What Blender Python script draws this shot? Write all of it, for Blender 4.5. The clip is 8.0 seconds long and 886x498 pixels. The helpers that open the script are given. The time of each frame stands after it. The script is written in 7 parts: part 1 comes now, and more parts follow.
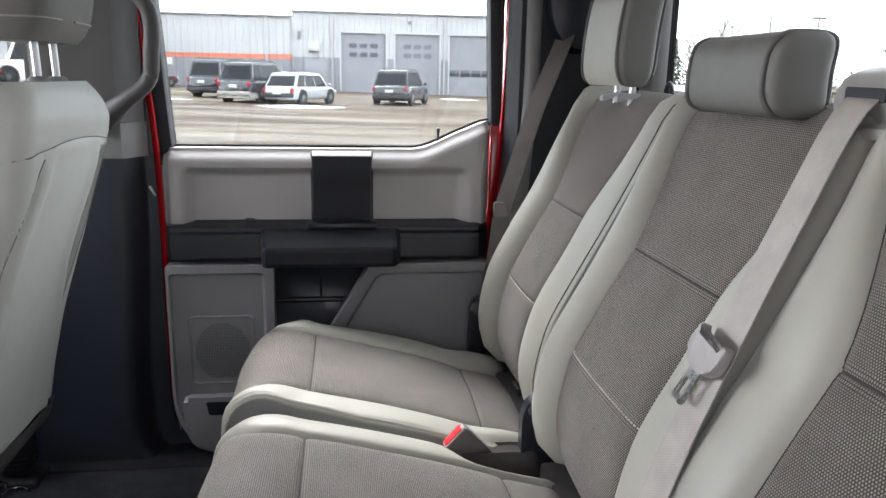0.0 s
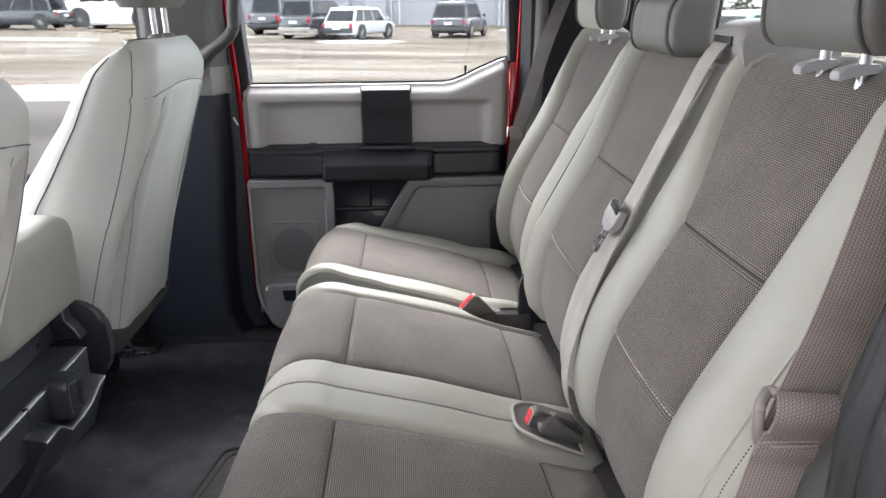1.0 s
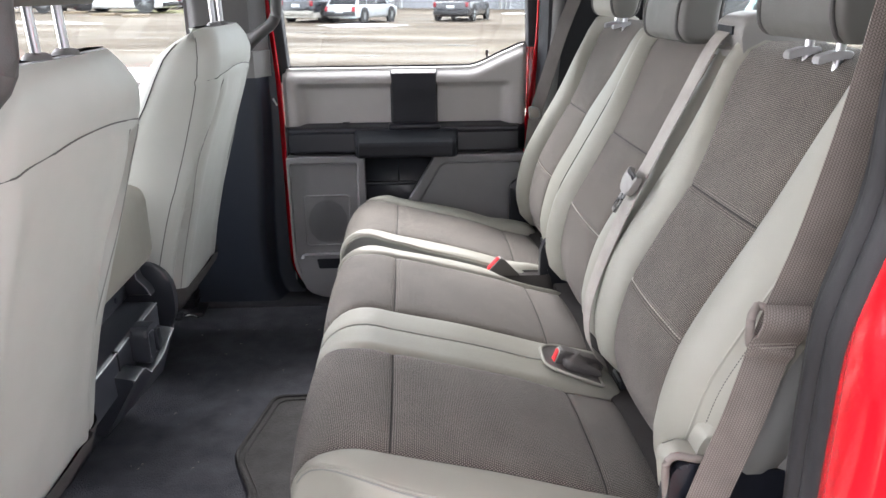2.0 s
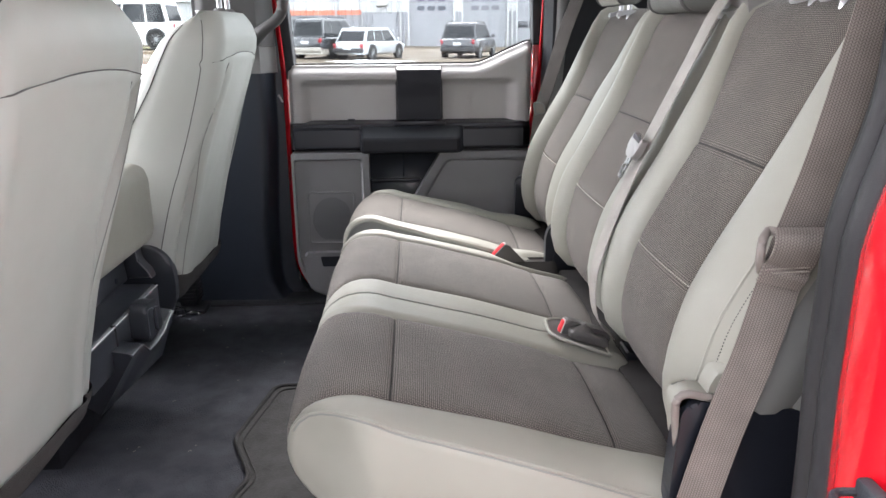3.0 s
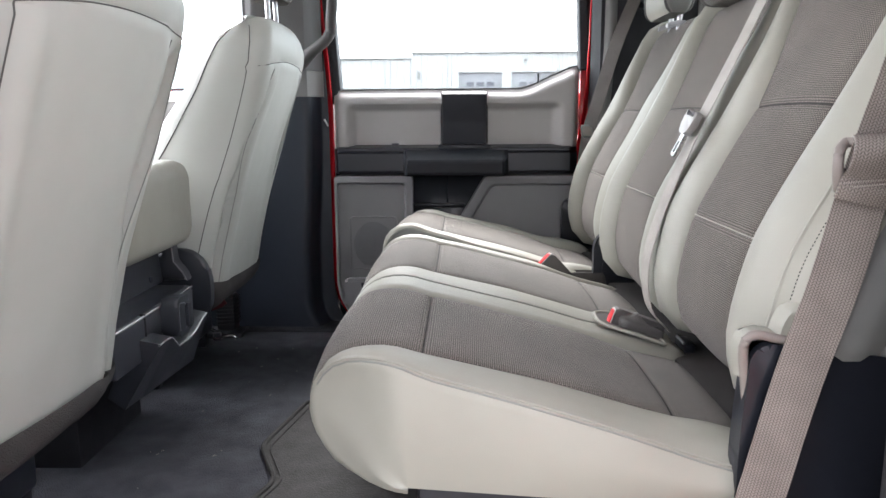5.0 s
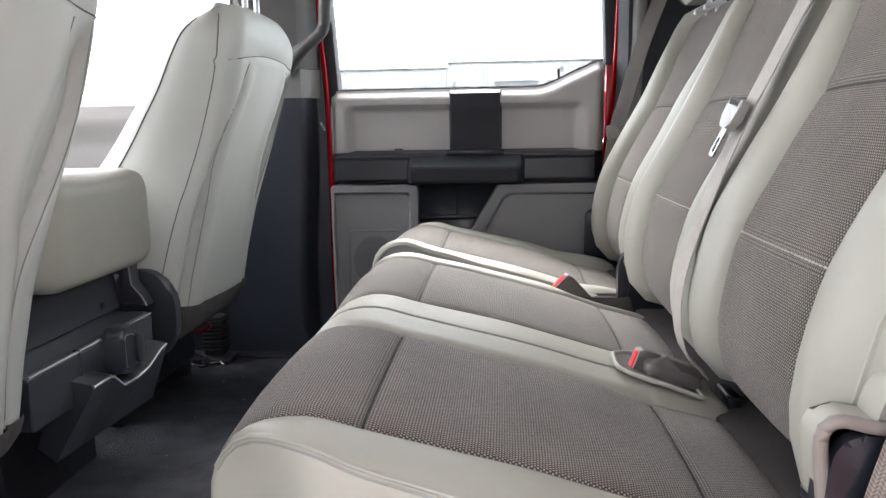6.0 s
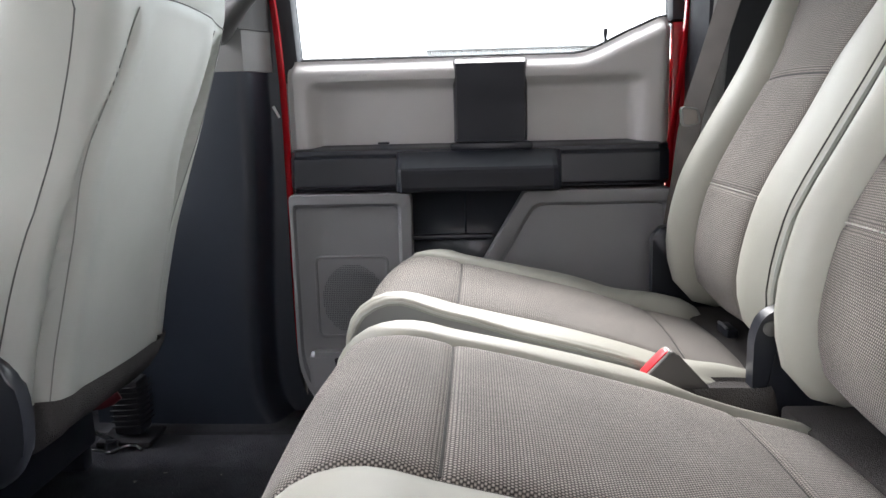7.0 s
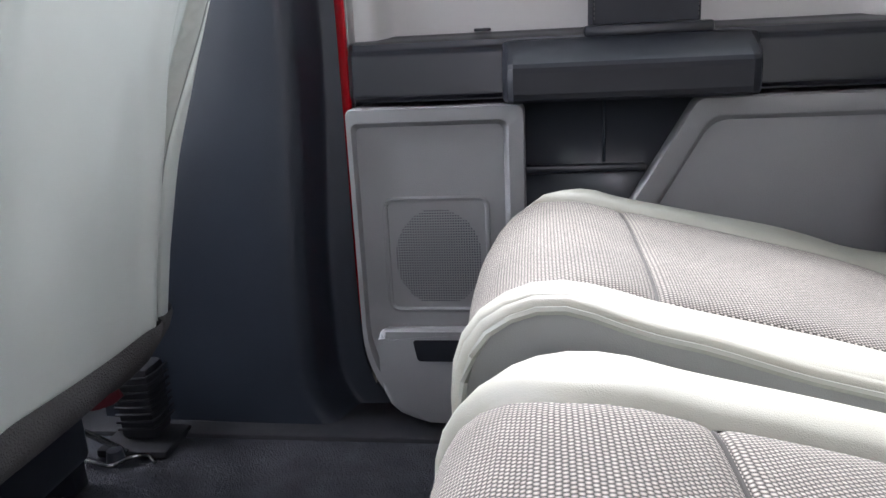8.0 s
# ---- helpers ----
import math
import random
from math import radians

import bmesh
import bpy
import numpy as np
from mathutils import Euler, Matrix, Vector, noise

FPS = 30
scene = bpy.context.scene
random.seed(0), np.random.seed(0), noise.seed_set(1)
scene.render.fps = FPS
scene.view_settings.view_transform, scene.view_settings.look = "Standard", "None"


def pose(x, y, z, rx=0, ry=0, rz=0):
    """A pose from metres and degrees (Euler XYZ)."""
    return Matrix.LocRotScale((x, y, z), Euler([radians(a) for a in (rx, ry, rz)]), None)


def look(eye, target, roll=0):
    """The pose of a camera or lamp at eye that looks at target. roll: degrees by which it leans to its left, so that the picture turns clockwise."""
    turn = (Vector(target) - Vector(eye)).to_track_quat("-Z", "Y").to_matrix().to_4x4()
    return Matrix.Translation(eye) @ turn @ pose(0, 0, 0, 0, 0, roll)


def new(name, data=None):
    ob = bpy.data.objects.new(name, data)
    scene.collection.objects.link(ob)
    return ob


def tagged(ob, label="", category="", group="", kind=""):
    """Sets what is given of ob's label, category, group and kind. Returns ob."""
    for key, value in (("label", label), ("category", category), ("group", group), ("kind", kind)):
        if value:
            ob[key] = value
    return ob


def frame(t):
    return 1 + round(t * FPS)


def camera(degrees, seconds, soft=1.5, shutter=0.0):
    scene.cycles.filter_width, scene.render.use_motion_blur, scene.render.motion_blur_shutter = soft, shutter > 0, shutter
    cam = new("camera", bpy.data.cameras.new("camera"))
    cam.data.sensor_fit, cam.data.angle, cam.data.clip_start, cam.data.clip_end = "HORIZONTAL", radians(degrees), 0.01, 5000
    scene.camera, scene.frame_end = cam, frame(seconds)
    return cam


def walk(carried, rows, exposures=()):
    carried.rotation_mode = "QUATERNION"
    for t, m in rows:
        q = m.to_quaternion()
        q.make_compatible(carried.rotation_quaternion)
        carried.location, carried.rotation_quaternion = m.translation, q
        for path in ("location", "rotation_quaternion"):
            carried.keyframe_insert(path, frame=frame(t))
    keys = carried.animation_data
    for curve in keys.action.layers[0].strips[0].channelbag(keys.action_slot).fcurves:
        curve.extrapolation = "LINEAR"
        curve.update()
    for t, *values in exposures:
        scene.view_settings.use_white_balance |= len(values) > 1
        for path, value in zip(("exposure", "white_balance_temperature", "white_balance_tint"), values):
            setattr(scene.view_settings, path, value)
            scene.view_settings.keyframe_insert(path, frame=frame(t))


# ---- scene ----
cam = camera(61.8, 8.0)
PATH = [
    (0, (0.047, 0.117, 0.908), (0.306, 2.048, 0.457), 1.1),
    (0.5, (0.105, -0.108, 0.926), (0.303, 1.816, 0.415), -0.1),
    (1, (0.095, -0.281, 0.947), (0.186, 1.618, 0.327), -0.5),
    (1.5, (0.047, -0.386, 0.974), (0.114, 1.5, 0.312), -0.8),
    (1.7, (0.024, -0.424, 0.977), (0.108, 1.458, 0.307), -0.6),
    (2.8, (0.014, -0.491, 0.867), (0.102, 1.42, 0.283), -0.5),
    (3, (0.021, -0.483, 0.842), (0.093, 1.434, 0.276), -0.5),
    (3.5, (0.037, -0.465, 0.783), (0.077, 1.473, 0.29), -0.5),
    (4, (0.038, -0.456, 0.738), (0.044, 1.496, 0.302), -0.5),
    (4.5, (0.032, -0.462, 0.695), (0.009, 1.501, 0.312), -0.6),
    (4.7, (0.029, -0.461, 0.679), (-0.006, 1.505, 0.313), -0.5),
    (5.8, (0.075, -0.325, 0.641), (-0.05, 1.643, 0.308), -0.8),
    (6, (0.101, -0.214, 0.639), (-0.049, 1.754, 0.313), -1.0),
    (6.5, (0.057, 0.106, 0.609), (-0.086, 2.072, 0.271), -1.3),
    (7, (0.013, 0.368, 0.63), (-0.086, 2.334, 0.275), -1.5),
    (7.5, (-0.045, 0.577, 0.617), (-0.074, 2.531, 0.193), -2.3),
    (8, (-0.095, 0.811, 0.566), (-0.365, 2.718, 0.027), -2.8),
]
walk(cam, [(t, look(eye, target, roll)) for t, eye, target, roll in PATH],
     exposures=[(0, 3.62, 6350, 15), (1.5, 4.0, 6400, 16), (3.5, 4.0, 6400, 15), (4.5, 4.05, 6350, 14), (6, 4.02, 6450, 15), (6.5, 4.06, 6500, 15), (7, 4.06, 6400, 15), (7.5, 4.28, 6200, 16), (8, 4.58, 6100, 16)])

# ---- world and sun: an overcast winter day ----
world = bpy.data.worlds.new("overcast_sky")
scene.world = world
world.use_nodes = True
wn, wl = world.node_tree.nodes, world.node_tree.links
wn.clear()
w_out = wn.new("ShaderNodeOutputWorld")
w_bg = wn.new("ShaderNodeBackground")
w_sky = wn.new("ShaderNodeTexSky")
w_sky.sky_type = "NISHITA"
w_sky.sun_disc = False
w_sky.sun_elevation = radians(45)
w_sky.sun_rotation = radians(-6)
w_sky.dust_density = 4.0
w_hsv = wn.new("ShaderNodeHueSaturation")
w_hsv.inputs["Saturation"].default_value = 0.10
w_mix = wn.new("ShaderNodeMix")
w_mix.data_type = "RGBA"
w_mix.inputs[0].default_value = 0.75
w_mix.inputs[7].default_value = (13.0, 13.3, 13.6, 1)
wl.new(w_sky.outputs[0], w_hsv.inputs["Color"])
wl.new(w_hsv.outputs[0], w_mix.inputs[6])
wl.new(w_mix.outputs[2], w_bg.inputs["Color"])
w_bg.inputs["Strength"].default_value = 0.14
wl.new(w_bg.outputs[0], w_out.inputs["Surface"])
sun = new("sun", bpy.data.lights.new("sun", "SUN"))
sun.data.energy = 0.80
sun.data.angle = radians(30)
sun.data.color = (1.0, 0.97, 0.92)
sun.matrix_basis = look((0, 0, 24), (2.5, -23.9, 0))

# ---- small helpers ----
YC = 0.985          # the cab's middle line
WORLD = {}


def thing(name, label, category, at=(0, 0, 0), group="", kind=""):
    ob = new(name)
    ob.empty_display_size = 0.1
    ob.location = at
    WORLD[ob.name] = Matrix.Translation(at)
    return tagged(ob, label, category, group, kind)


def finish(ob, mat, smooth=True):
    for m in mat if isinstance(mat, (list, tuple)) else [mat]:
        ob.data.materials.append(m)
    if smooth:
        for p in ob.data.polygons:
            p.use_smooth = True
    return ob


def part(name, bm, mat, parent=None, label="", smooth=True, flat_angle=40):
    me = bpy.data.meshes.new(name)
    bmesh.ops.recalc_face_normals(bm, faces=bm.faces)
    if smooth:
        for e in bm.edges:
            if len(e.link_faces) == 2 and e.calc_face_angle(0) > radians(flat_angle):
                e.smooth = False
    bm.to_mesh(me)
    bm.free()
    ob = new(name, me)
    finish(ob, mat, smooth)
    if parent is not None:
        ob.parent = parent
        if parent.name in WORLD:
            ob.matrix_parent_inverse = WORLD[parent.name].inverted()
    if label:
        ob["label"] = label
    return ob


def solid(name, bm, mat, label, category, kind="", group="", smooth=True):
    return tagged(part(name, bm, mat, None, "", smooth), label, category, group, kind)


def add_box(bm, x0, x1, y0, y1, z0, z1, bevel=0.0, seg=2):
    vs = [bm.verts.new(p) for p in ((x0, y0, z0), (x1, y0, z0), (x1, y1, z0), (x0, y1, z0), (x0, y0, z1), (x1, y0, z1), (x1, y1, z1), (x0, y1, z1))]
    fs = [bm.faces.new([vs[i] for i in q]) for q in ((3, 2, 1, 0), (4, 5, 6, 7), (0, 1, 5, 4), (1, 2, 6, 5), (2, 3, 7, 6), (3, 0, 4, 7))]
    if bevel:
        es = list({e for f in fs for e in f.edges})
        bmesh.ops.bevel(bm, geom=es, offset=bevel, segments=seg, profile=0.5, affect="EDGES")
    return bm


def box(x0, x1, y0, y1, z0, z1, bevel=0.0, seg=2):
    return add_box(bmesh.new(), x0, x1, y0, y1, z0, z1, bevel, seg)


def add_prism(bm, poly, axis, d0, d1, bevel=0.0, seg=2, edge="both"):
    """A polygon drawn in the two other axes, thickened from d0 to d1 along axis."""
    def put(a, b, d):
        return {"x": (d, a, b), "y": (a, d, b), "z": (a, b, d)}[axis]
    lo = [bm.verts.new(put(a, b, d0)) for a, b in poly]
    hi = [bm.verts.new(put(a, b, d1)) for a, b in poly]
    f0, f1 = bm.faces.new(lo), bm.faces.new(hi)
    n = len(poly)
    for i in range(n):
        bm.faces.new((lo[i], lo[(i + 1) % n], hi[(i + 1) % n], hi[i]))
    if bevel:
        es = []
        if edge in ("both", "lo"):
            es += list(f0.edges)
        if edge in ("both", "hi"):
            es += list(f1.edges)
        bmesh.ops.bevel(bm, geom=es, offset=bevel, segments=seg, profile=0.5, affect="EDGES")
    return bm


def prism(poly, axis, d0, d1, bevel=0.0, seg=2, edge="both"):
    return add_prism(bmesh.new(), poly, axis, d0, d1, bevel, seg, edge)


def round_poly(points, radius, steps=5):
    """A polygon with its corners rounded; radius: one number or one for each corner."""
    out, n = [], len(points)
    for i in range(n):
        r = radius[i] if isinstance(radius, (list, tuple)) else radius
        p, a, b = Vector(points[i]), Vector(points[i - 1]), Vector(points[(i + 1) % n])
        if r <= 0:
            out.append(tuple(p))
            continue
        da, db = (a - p), (b - p)
        r1 = min(r, da.length * 0.49, db.length * 0.49)
        s, e = p + da.normalized() * r1, p + db.normalized() * r1
        for k in range(steps + 1):
            t = k / steps
            out.append(tuple(s * (1 - t) ** 2 + p * 2 * t * (1 - t) + e * t * t))
    return out


def curve_points(ctrl, n):
    """n + 1 points at even steps along a smooth line through the control points."""
    c = [Vector(p) for p in ctrl]
    c = [c[0] * 2 - c[1]] + c + [c[-1] * 2 - c[-2]]
    dense = []
    for i in range(1, len(c) - 2):
        for k in range(16):
            t = k / 16
            dense.append(0.5 * ((2 * c[i]) + (c[i + 1] - c[i - 1]) * t + (2 * c[i - 1] - 5 * c[i] + 4 * c[i + 1] - c[i + 2]) * t * t
                                + (3 * c[i] - c[i - 1] - 3 * c[i + 1] + c[i + 2]) * t ** 3))
    dense.append(c[-2])
    run = [0.0]
    for a, b in zip(dense, dense[1:]):
        run.append(run[-1] + (b - a).length)
    out, j = [], 0
    for i in range(n + 1):
        s = run[-1] * i / n
        while j < len(run) - 2 and run[j + 1] < s:
            j += 1
        f = (s - run[j]) / max(run[j + 1] - run[j], 1e-9)
        out.append(dense[j].lerp(dense[j + 1], min(max(f, 0), 1)))
    return out


def add_tube(bm, pts, r, sides=8, caps=True):
    pts = [Vector(p) for p in pts]
    rings, up = [], Vector((0.31, 0.17, 0.93))
    for i, p in enumerate(pts):
        d = (pts[min(i + 1, len(pts) - 1)] - pts[max(i - 1, 0)]).normalized()
        a = d.cross(up)
        if a.length < 0.05:
            a = d.cross(Vector((1, 0, 0)))
        a.normalize()
        b = d.cross(a)
        rr = r[i] if isinstance(r, (list, tuple)) else r
        rings.append([bm.verts.new(p + (a * math.cos(2 * math.pi * k / sides) + b * math.sin(2 * math.pi * k / sides)) * rr) for k in range(sides)])
    for q, w in zip(rings, rings[1:]):
        for k in range(sides):
            bm.faces.new((q[k], q[(k + 1) % sides], w[(k + 1) % sides], w[k]))
    if caps:
        bm.faces.new(rings[0])
        bm.faces.new(rings[-1])
    return bm


def tube(pts, r, sides=8):
    return add_tube(bmesh.new(), pts, r, sides)


def add_ribbon(bm, pts, across, width, thick):
    """A flat band along pts; across: a vector, or one for each point."""
    uv = bm.loops.layers.uv.verify()
    pts = [Vector(p) for p in pts]
    rings, run = [], [0.0]
    for a, b in zip(pts, pts[1:]):
        run.append(run[-1] + (b - a).length)
    for i, p in enumerate(pts):
        d = (pts[min(i + 1, len(pts) - 1)] - pts[max(i - 1, 0)]).normalized()
        c = Vector(across[i] if isinstance(across, list) else across)
        c = (c - d * c.dot(d)).normalized()
        n = d.cross(c)
        rings.append([bm.verts.new(p + c * (width / 2 * u) + n * (thick / 2 * v)) for u, v in ((-1, -1), (-0.94, -1.2), (0.94, -1.2), (1, -1), (1, 1), (0.94, 1.2), (-0.94, 1.2), (-1, 1))])
    us = (-0.5, -0.47, 0.47, 0.5, 0.5, 0.47, -0.47, -0.5)
    for i, (q, w) in enumerate(zip(rings, rings[1:])):
        for k in range(8):
            k2 = (k + 1) % 8
            f = bm.faces.new((q[k], q[k2], w[k2], w[k]))
            for lp, (u, v) in zip(f.loops, ((us[k], run[i]), (us[k2], run[i]), (us[k2], run[i + 1]), (us[k], run[i + 1]))):
                lp[uv].uv = (u * width, v)
    bm.faces.new(rings[0])
    bm.faces.new(rings[-1])
    return bm


def ring_loft(rings, caps=True):
    bm = bmesh.new()
    rows = [[bm.verts.new(p) for p in ring] for ring in rings]
    n = len(rows[0])
    for q, w in zip(rows, rows[1:]):
        for k in range(n):
            bm.faces.new((q[k], q[(k + 1) % n], w[(k + 1) % n], w[k]))
    if caps:
        bm.faces.new(rows[0])
        bm.faces.new(rows[-1])
    return bm


def oval(cx, cy, hx, hy, power, n=32):
    """A rounded rectangle in plan: points of a superellipse."""
    out = []
    for k in range(n):
        a = 2 * math.pi * k / n
        c, s = math.cos(a), math.sin(a)
        out.append((cx + hx * math.copysign(abs(c) ** (2 / power), c), cy + hy * math.copysign(abs(s) ** (2 / power), s)))
    return out


def smooth01(t):
    t = min(max(t, 0.0), 1.0)
    return t * t * (3 - 2 * t)


# ---- materials ----
def material(name):
    m = bpy.data.materials.new(name)
    m.use_nodes = True
    n, l = m.node_tree.nodes, m.node_tree.links
    return m, n, l, n["Principled BSDF"]


def noise_ramp(n, l, scale, lo, hi, detail=4.0, coord="Object", stretch=(1, 1, 1), c0=0.3, c1=0.7):
    tc = n.new("ShaderNodeTexCoord")
    mp = n.new("ShaderNodeMapping")
    mp.inputs["Scale"].default_value = stretch
    nz = n.new("ShaderNodeTexNoise")
    nz.inputs["Scale"].default_value = scale
    nz.inputs["Detail"].default_value = detail
    cr = n.new("ShaderNodeValToRGB")
    cr.color_ramp.elements[0].position, cr.color_ramp.elements[1].position = c0, c1
    cr.color_ramp.elements[0].color, cr.color_ramp.elements[1].color = (*lo, 1), (*hi, 1)
    l.new(tc.outputs[coord], mp.inputs["Vector"])
    l.new(mp.outputs[0], nz.inputs["Vector"])
    l.new(nz.outputs["Fac"], cr.inputs[0])
    return nz, cr, mp


def plain(name, col, rough, vary=0.08, grain=900.0, bump=0.15, metal=0.0, big=7.0, spec=0.5, dist=0.0006):
    """A moulded or painted surface: two scales of slight variation and a fine grain."""
    m, n, l, b = material(name)
    lo = tuple(c * (1 - vary) for c in col)
    hi = tuple(min(c * (1 + vary), 1) for c in col)
    _, cr, _ = noise_ramp(n, l, big, lo, hi)
    l.new(cr.outputs[0], b.inputs["Base Color"])
    b.inputs["Metallic"].default_value = metal
    b.inputs["Specular IOR Level"].default_value = spec
    _, rr, _ = noise_ramp(n, l, big * 5, (rough * 0.92,) * 3, (min(rough * 1.08, 1),) * 3)
    l.new(rr.outputs[0], b.inputs["Roughness"])
    if bump:
        tc = n.new("ShaderNodeTexCoord")
        vz = n.new("ShaderNodeTexVoronoi")
        vz.inputs["Scale"].default_value = grain
        bp = n.new("ShaderNodeBump")
        bp.inputs["Strength"].default_value = bump
        bp.inputs["Distance"].default_value = dist
        l.new(tc.outputs["Object"], vz.inputs["Vector"])
        l.new(vz.outputs["Distance"], bp.inputs["Height"])
        l.new(bp.outputs[0], b.inputs["Normal"])
    return m


def woven(name, dark, light, pu, pv, diagonal=0.0):
    """Ribbed seat cloth: offset rows of small raised threads, in metres of the uv map."""
    m, n, l, b = material(name)
    uv = n.new("ShaderNodeUVMap")
    sp = n.new("ShaderNodeSeparateXYZ")
    l.new(uv.outputs[0], sp.inputs[0])

    def node(op, a, c=None):
        q = n.new("ShaderNodeMath")
        q.operation = op
        for i, v in enumerate((a, c)):
            if v is None:
                continue
            if isinstance(v, (int, float)):
                q.inputs[i].default_value = v
            else:
                l.new(v, q.inputs[i])
        return q.outputs[0]

    jit = n.new("ShaderNodeTexNoise")
    jit.inputs["Scale"].default_value = 120.0
    jit.inputs["Detail"].default_value = 3.0
    l.new(uv.outputs[0], jit.inputs["Vector"])
    wob = n.new("ShaderNodeSeparateColor")
    l.new(jit.outputs["Color"], wob.inputs[0])
    row = node("DIVIDE", node("ADD", sp.outputs[1], node("MULTIPLY", node("SUBTRACT", wob.outputs[0], 0.5), 0.0006)), pv)
    shift = node("MULTIPLY", node("FLOOR", row), 0.5 + diagonal)
    col = node("ADD", node("DIVIDE", node("ADD", sp.outputs[0], node("MULTIPLY", node("SUBTRACT", wob.outputs[1], 0.5), 0.0007)), pu), shift)
    wu = node("MULTIPLY", node("ADD", node("SINE", node("MULTIPLY", col, 2 * math.pi)), 1.0), 0.5)
    wv = node("ABSOLUTE", node("SINE", node("MULTIPLY", row, math.pi)))
    h = node("POWER", node("MULTIPLY", wu, wv), 0.85)
    nz, cr, _ = noise_ramp(n, l, 14.0, (0.86,) * 3, (1.1,) * 3, detail=6)
    fine, fr, _ = noise_ramp(n, l, 450.0, (0.82,) * 3, (1.16,) * 3, detail=2)
    mx = n.new("ShaderNodeMix")
    mx.data_type = "RGBA"
    l.new(h, mx.inputs[0])
    mx.inputs[6].default_value, mx.inputs[7].default_value = (*dark, 1), (*light, 1)
    last = mx.outputs[2]
    for c in (cr, fr):
        mu = n.new("ShaderNodeMix")
        mu.data_type, mu.blend_type = "RGBA", "MULTIPLY"
        mu.inputs[0].default_value = 1.0
        l.new(last, mu.inputs[6])
        l.new(c.outputs[0], mu.inputs[7])
        last = mu.outputs[2]
    l.new(last, b.inputs["Base Color"])
    b.inputs["Roughness"].default_value = 0.85
    b.inputs["Specular IOR Level"].default_value = 0.25
    b.inputs["Sheen Weight"].default_value = 0.15
    bp = n.new("ShaderNodeBump")
    bp.inputs["Strength"].default_value = 0.6
    bp.inputs["Distance"].default_value = 0.0010
    l.new(h, bp.inputs["Height"])
    l.new(bp.outputs[0], b.inputs["Normal"])
    return m


def webbing(name, dark, light):
    """Belt webbing: fine slanted threads in ribs along its length, with denser edges."""
    m, n, l, b = material(name)
    uv = n.new("ShaderNodeUVMap")
    sp = n.new("ShaderNodeSeparateXYZ")
    l.new(uv.outputs[0], sp.inputs[0])

    def node(op, a, c=None):
        q = n.new("ShaderNodeMath")
        q.operation = op
        for i, v in enumerate((a, c)):
            if v is None:
                continue
            if isinstance(v, (int, float)):
                q.inputs[i].default_value = v
            else:
                l.new(v, q.inputs[i])
        return q.outputs[0]

    across, along = sp.outputs[0], sp.outputs[1]
    slant = node("MULTIPLY", node("PINGPONG", node("ADD", across, 0.5), 0.0030), 330.0)
    thread = node("SINE", node("MULTIPLY", node("ADD", node("DIVIDE", along, 0.0030), slant), 2 * math.pi))
    rib = node("SINE", node("MULTIPLY", across, 2 * math.pi / 0.0030))
    h = node("MULTIPLY", node("ADD", node("MULTIPLY", node("ADD", thread, 1.0), 0.30), node("MULTIPLY", node("ADD", rib, 1.0), 0.20)), 1.0)
    nz, cr, _ = noise_ramp(n, l, 30.0, (0.88,) * 3, (1.1,) * 3, detail=6)
    mx = n.new("ShaderNodeMix")
    mx.data_type = "RGBA"
    l.new(h, mx.inputs[0])
    mx.inputs[6].default_value, mx.inputs[7].default_value = (*dark, 1), (*light, 1)
    mu = n.new("ShaderNodeMix")
    mu.data_type, mu.blend_type = "RGBA", "MULTIPLY"
    mu.inputs[0].default_value = 1.0
    l.new(mx.outputs[2], mu.inputs[6])
    l.new(cr.outputs[0], mu.inputs[7])
    l.new(mu.outputs[2], b.inputs["Base Color"])
    b.inputs["Roughness"].default_value = 0.62
    b.inputs["Specular IOR Level"].default_value = 0.35
    bp = n.new("ShaderNodeBump")
    bp.inputs["Strength"].default_value = 0.35
    bp.inputs["Distance"].default_value = 0.0006
    l.new(h, bp.inputs["Height"])
    l.new(bp.outputs[0], b.inputs["Normal"])
    return m


def clear_glass(name, tint=(0.93, 0.96, 0.95)):
    m, n, l, b = material(name)
    n.remove(b)
    tr = n.new("ShaderNodeBsdfTransparent")
    tr.inputs[0].default_value = (*tint, 1)
    gl = n.new("ShaderNodeBsdfGlossy")
    gl.inputs["Roughness"].default_value = 0.02
    fr = n.new("ShaderNodeLayerWeight")
    fr.inputs[0].default_value = 0.5
    pw = n.new("ShaderNodeMath")
    pw.operation = "POWER"
    pw.inputs[1].default_value = 4.0
    sc = n.new("ShaderNodeMath")
    sc.operation = "MULTIPLY_ADD"
    sc.inputs[1].default_value = 0.45
    sc.inputs[2].default_value = 0.02
    mx = n.new("ShaderNodeMixShader")
    l.new(fr.outputs["Facing"], pw.inputs[0])
    l.new(pw.outputs[0], sc.inputs[0])
    l.new(sc.outputs[0], mx.inputs[0])
    l.new(tr.outputs[0], mx.inputs[1])
    l.new(gl.outputs[0], mx.inputs[2])
    l.new(mx.outputs[0], n["Material Output"].inputs["Surface"])
    return m


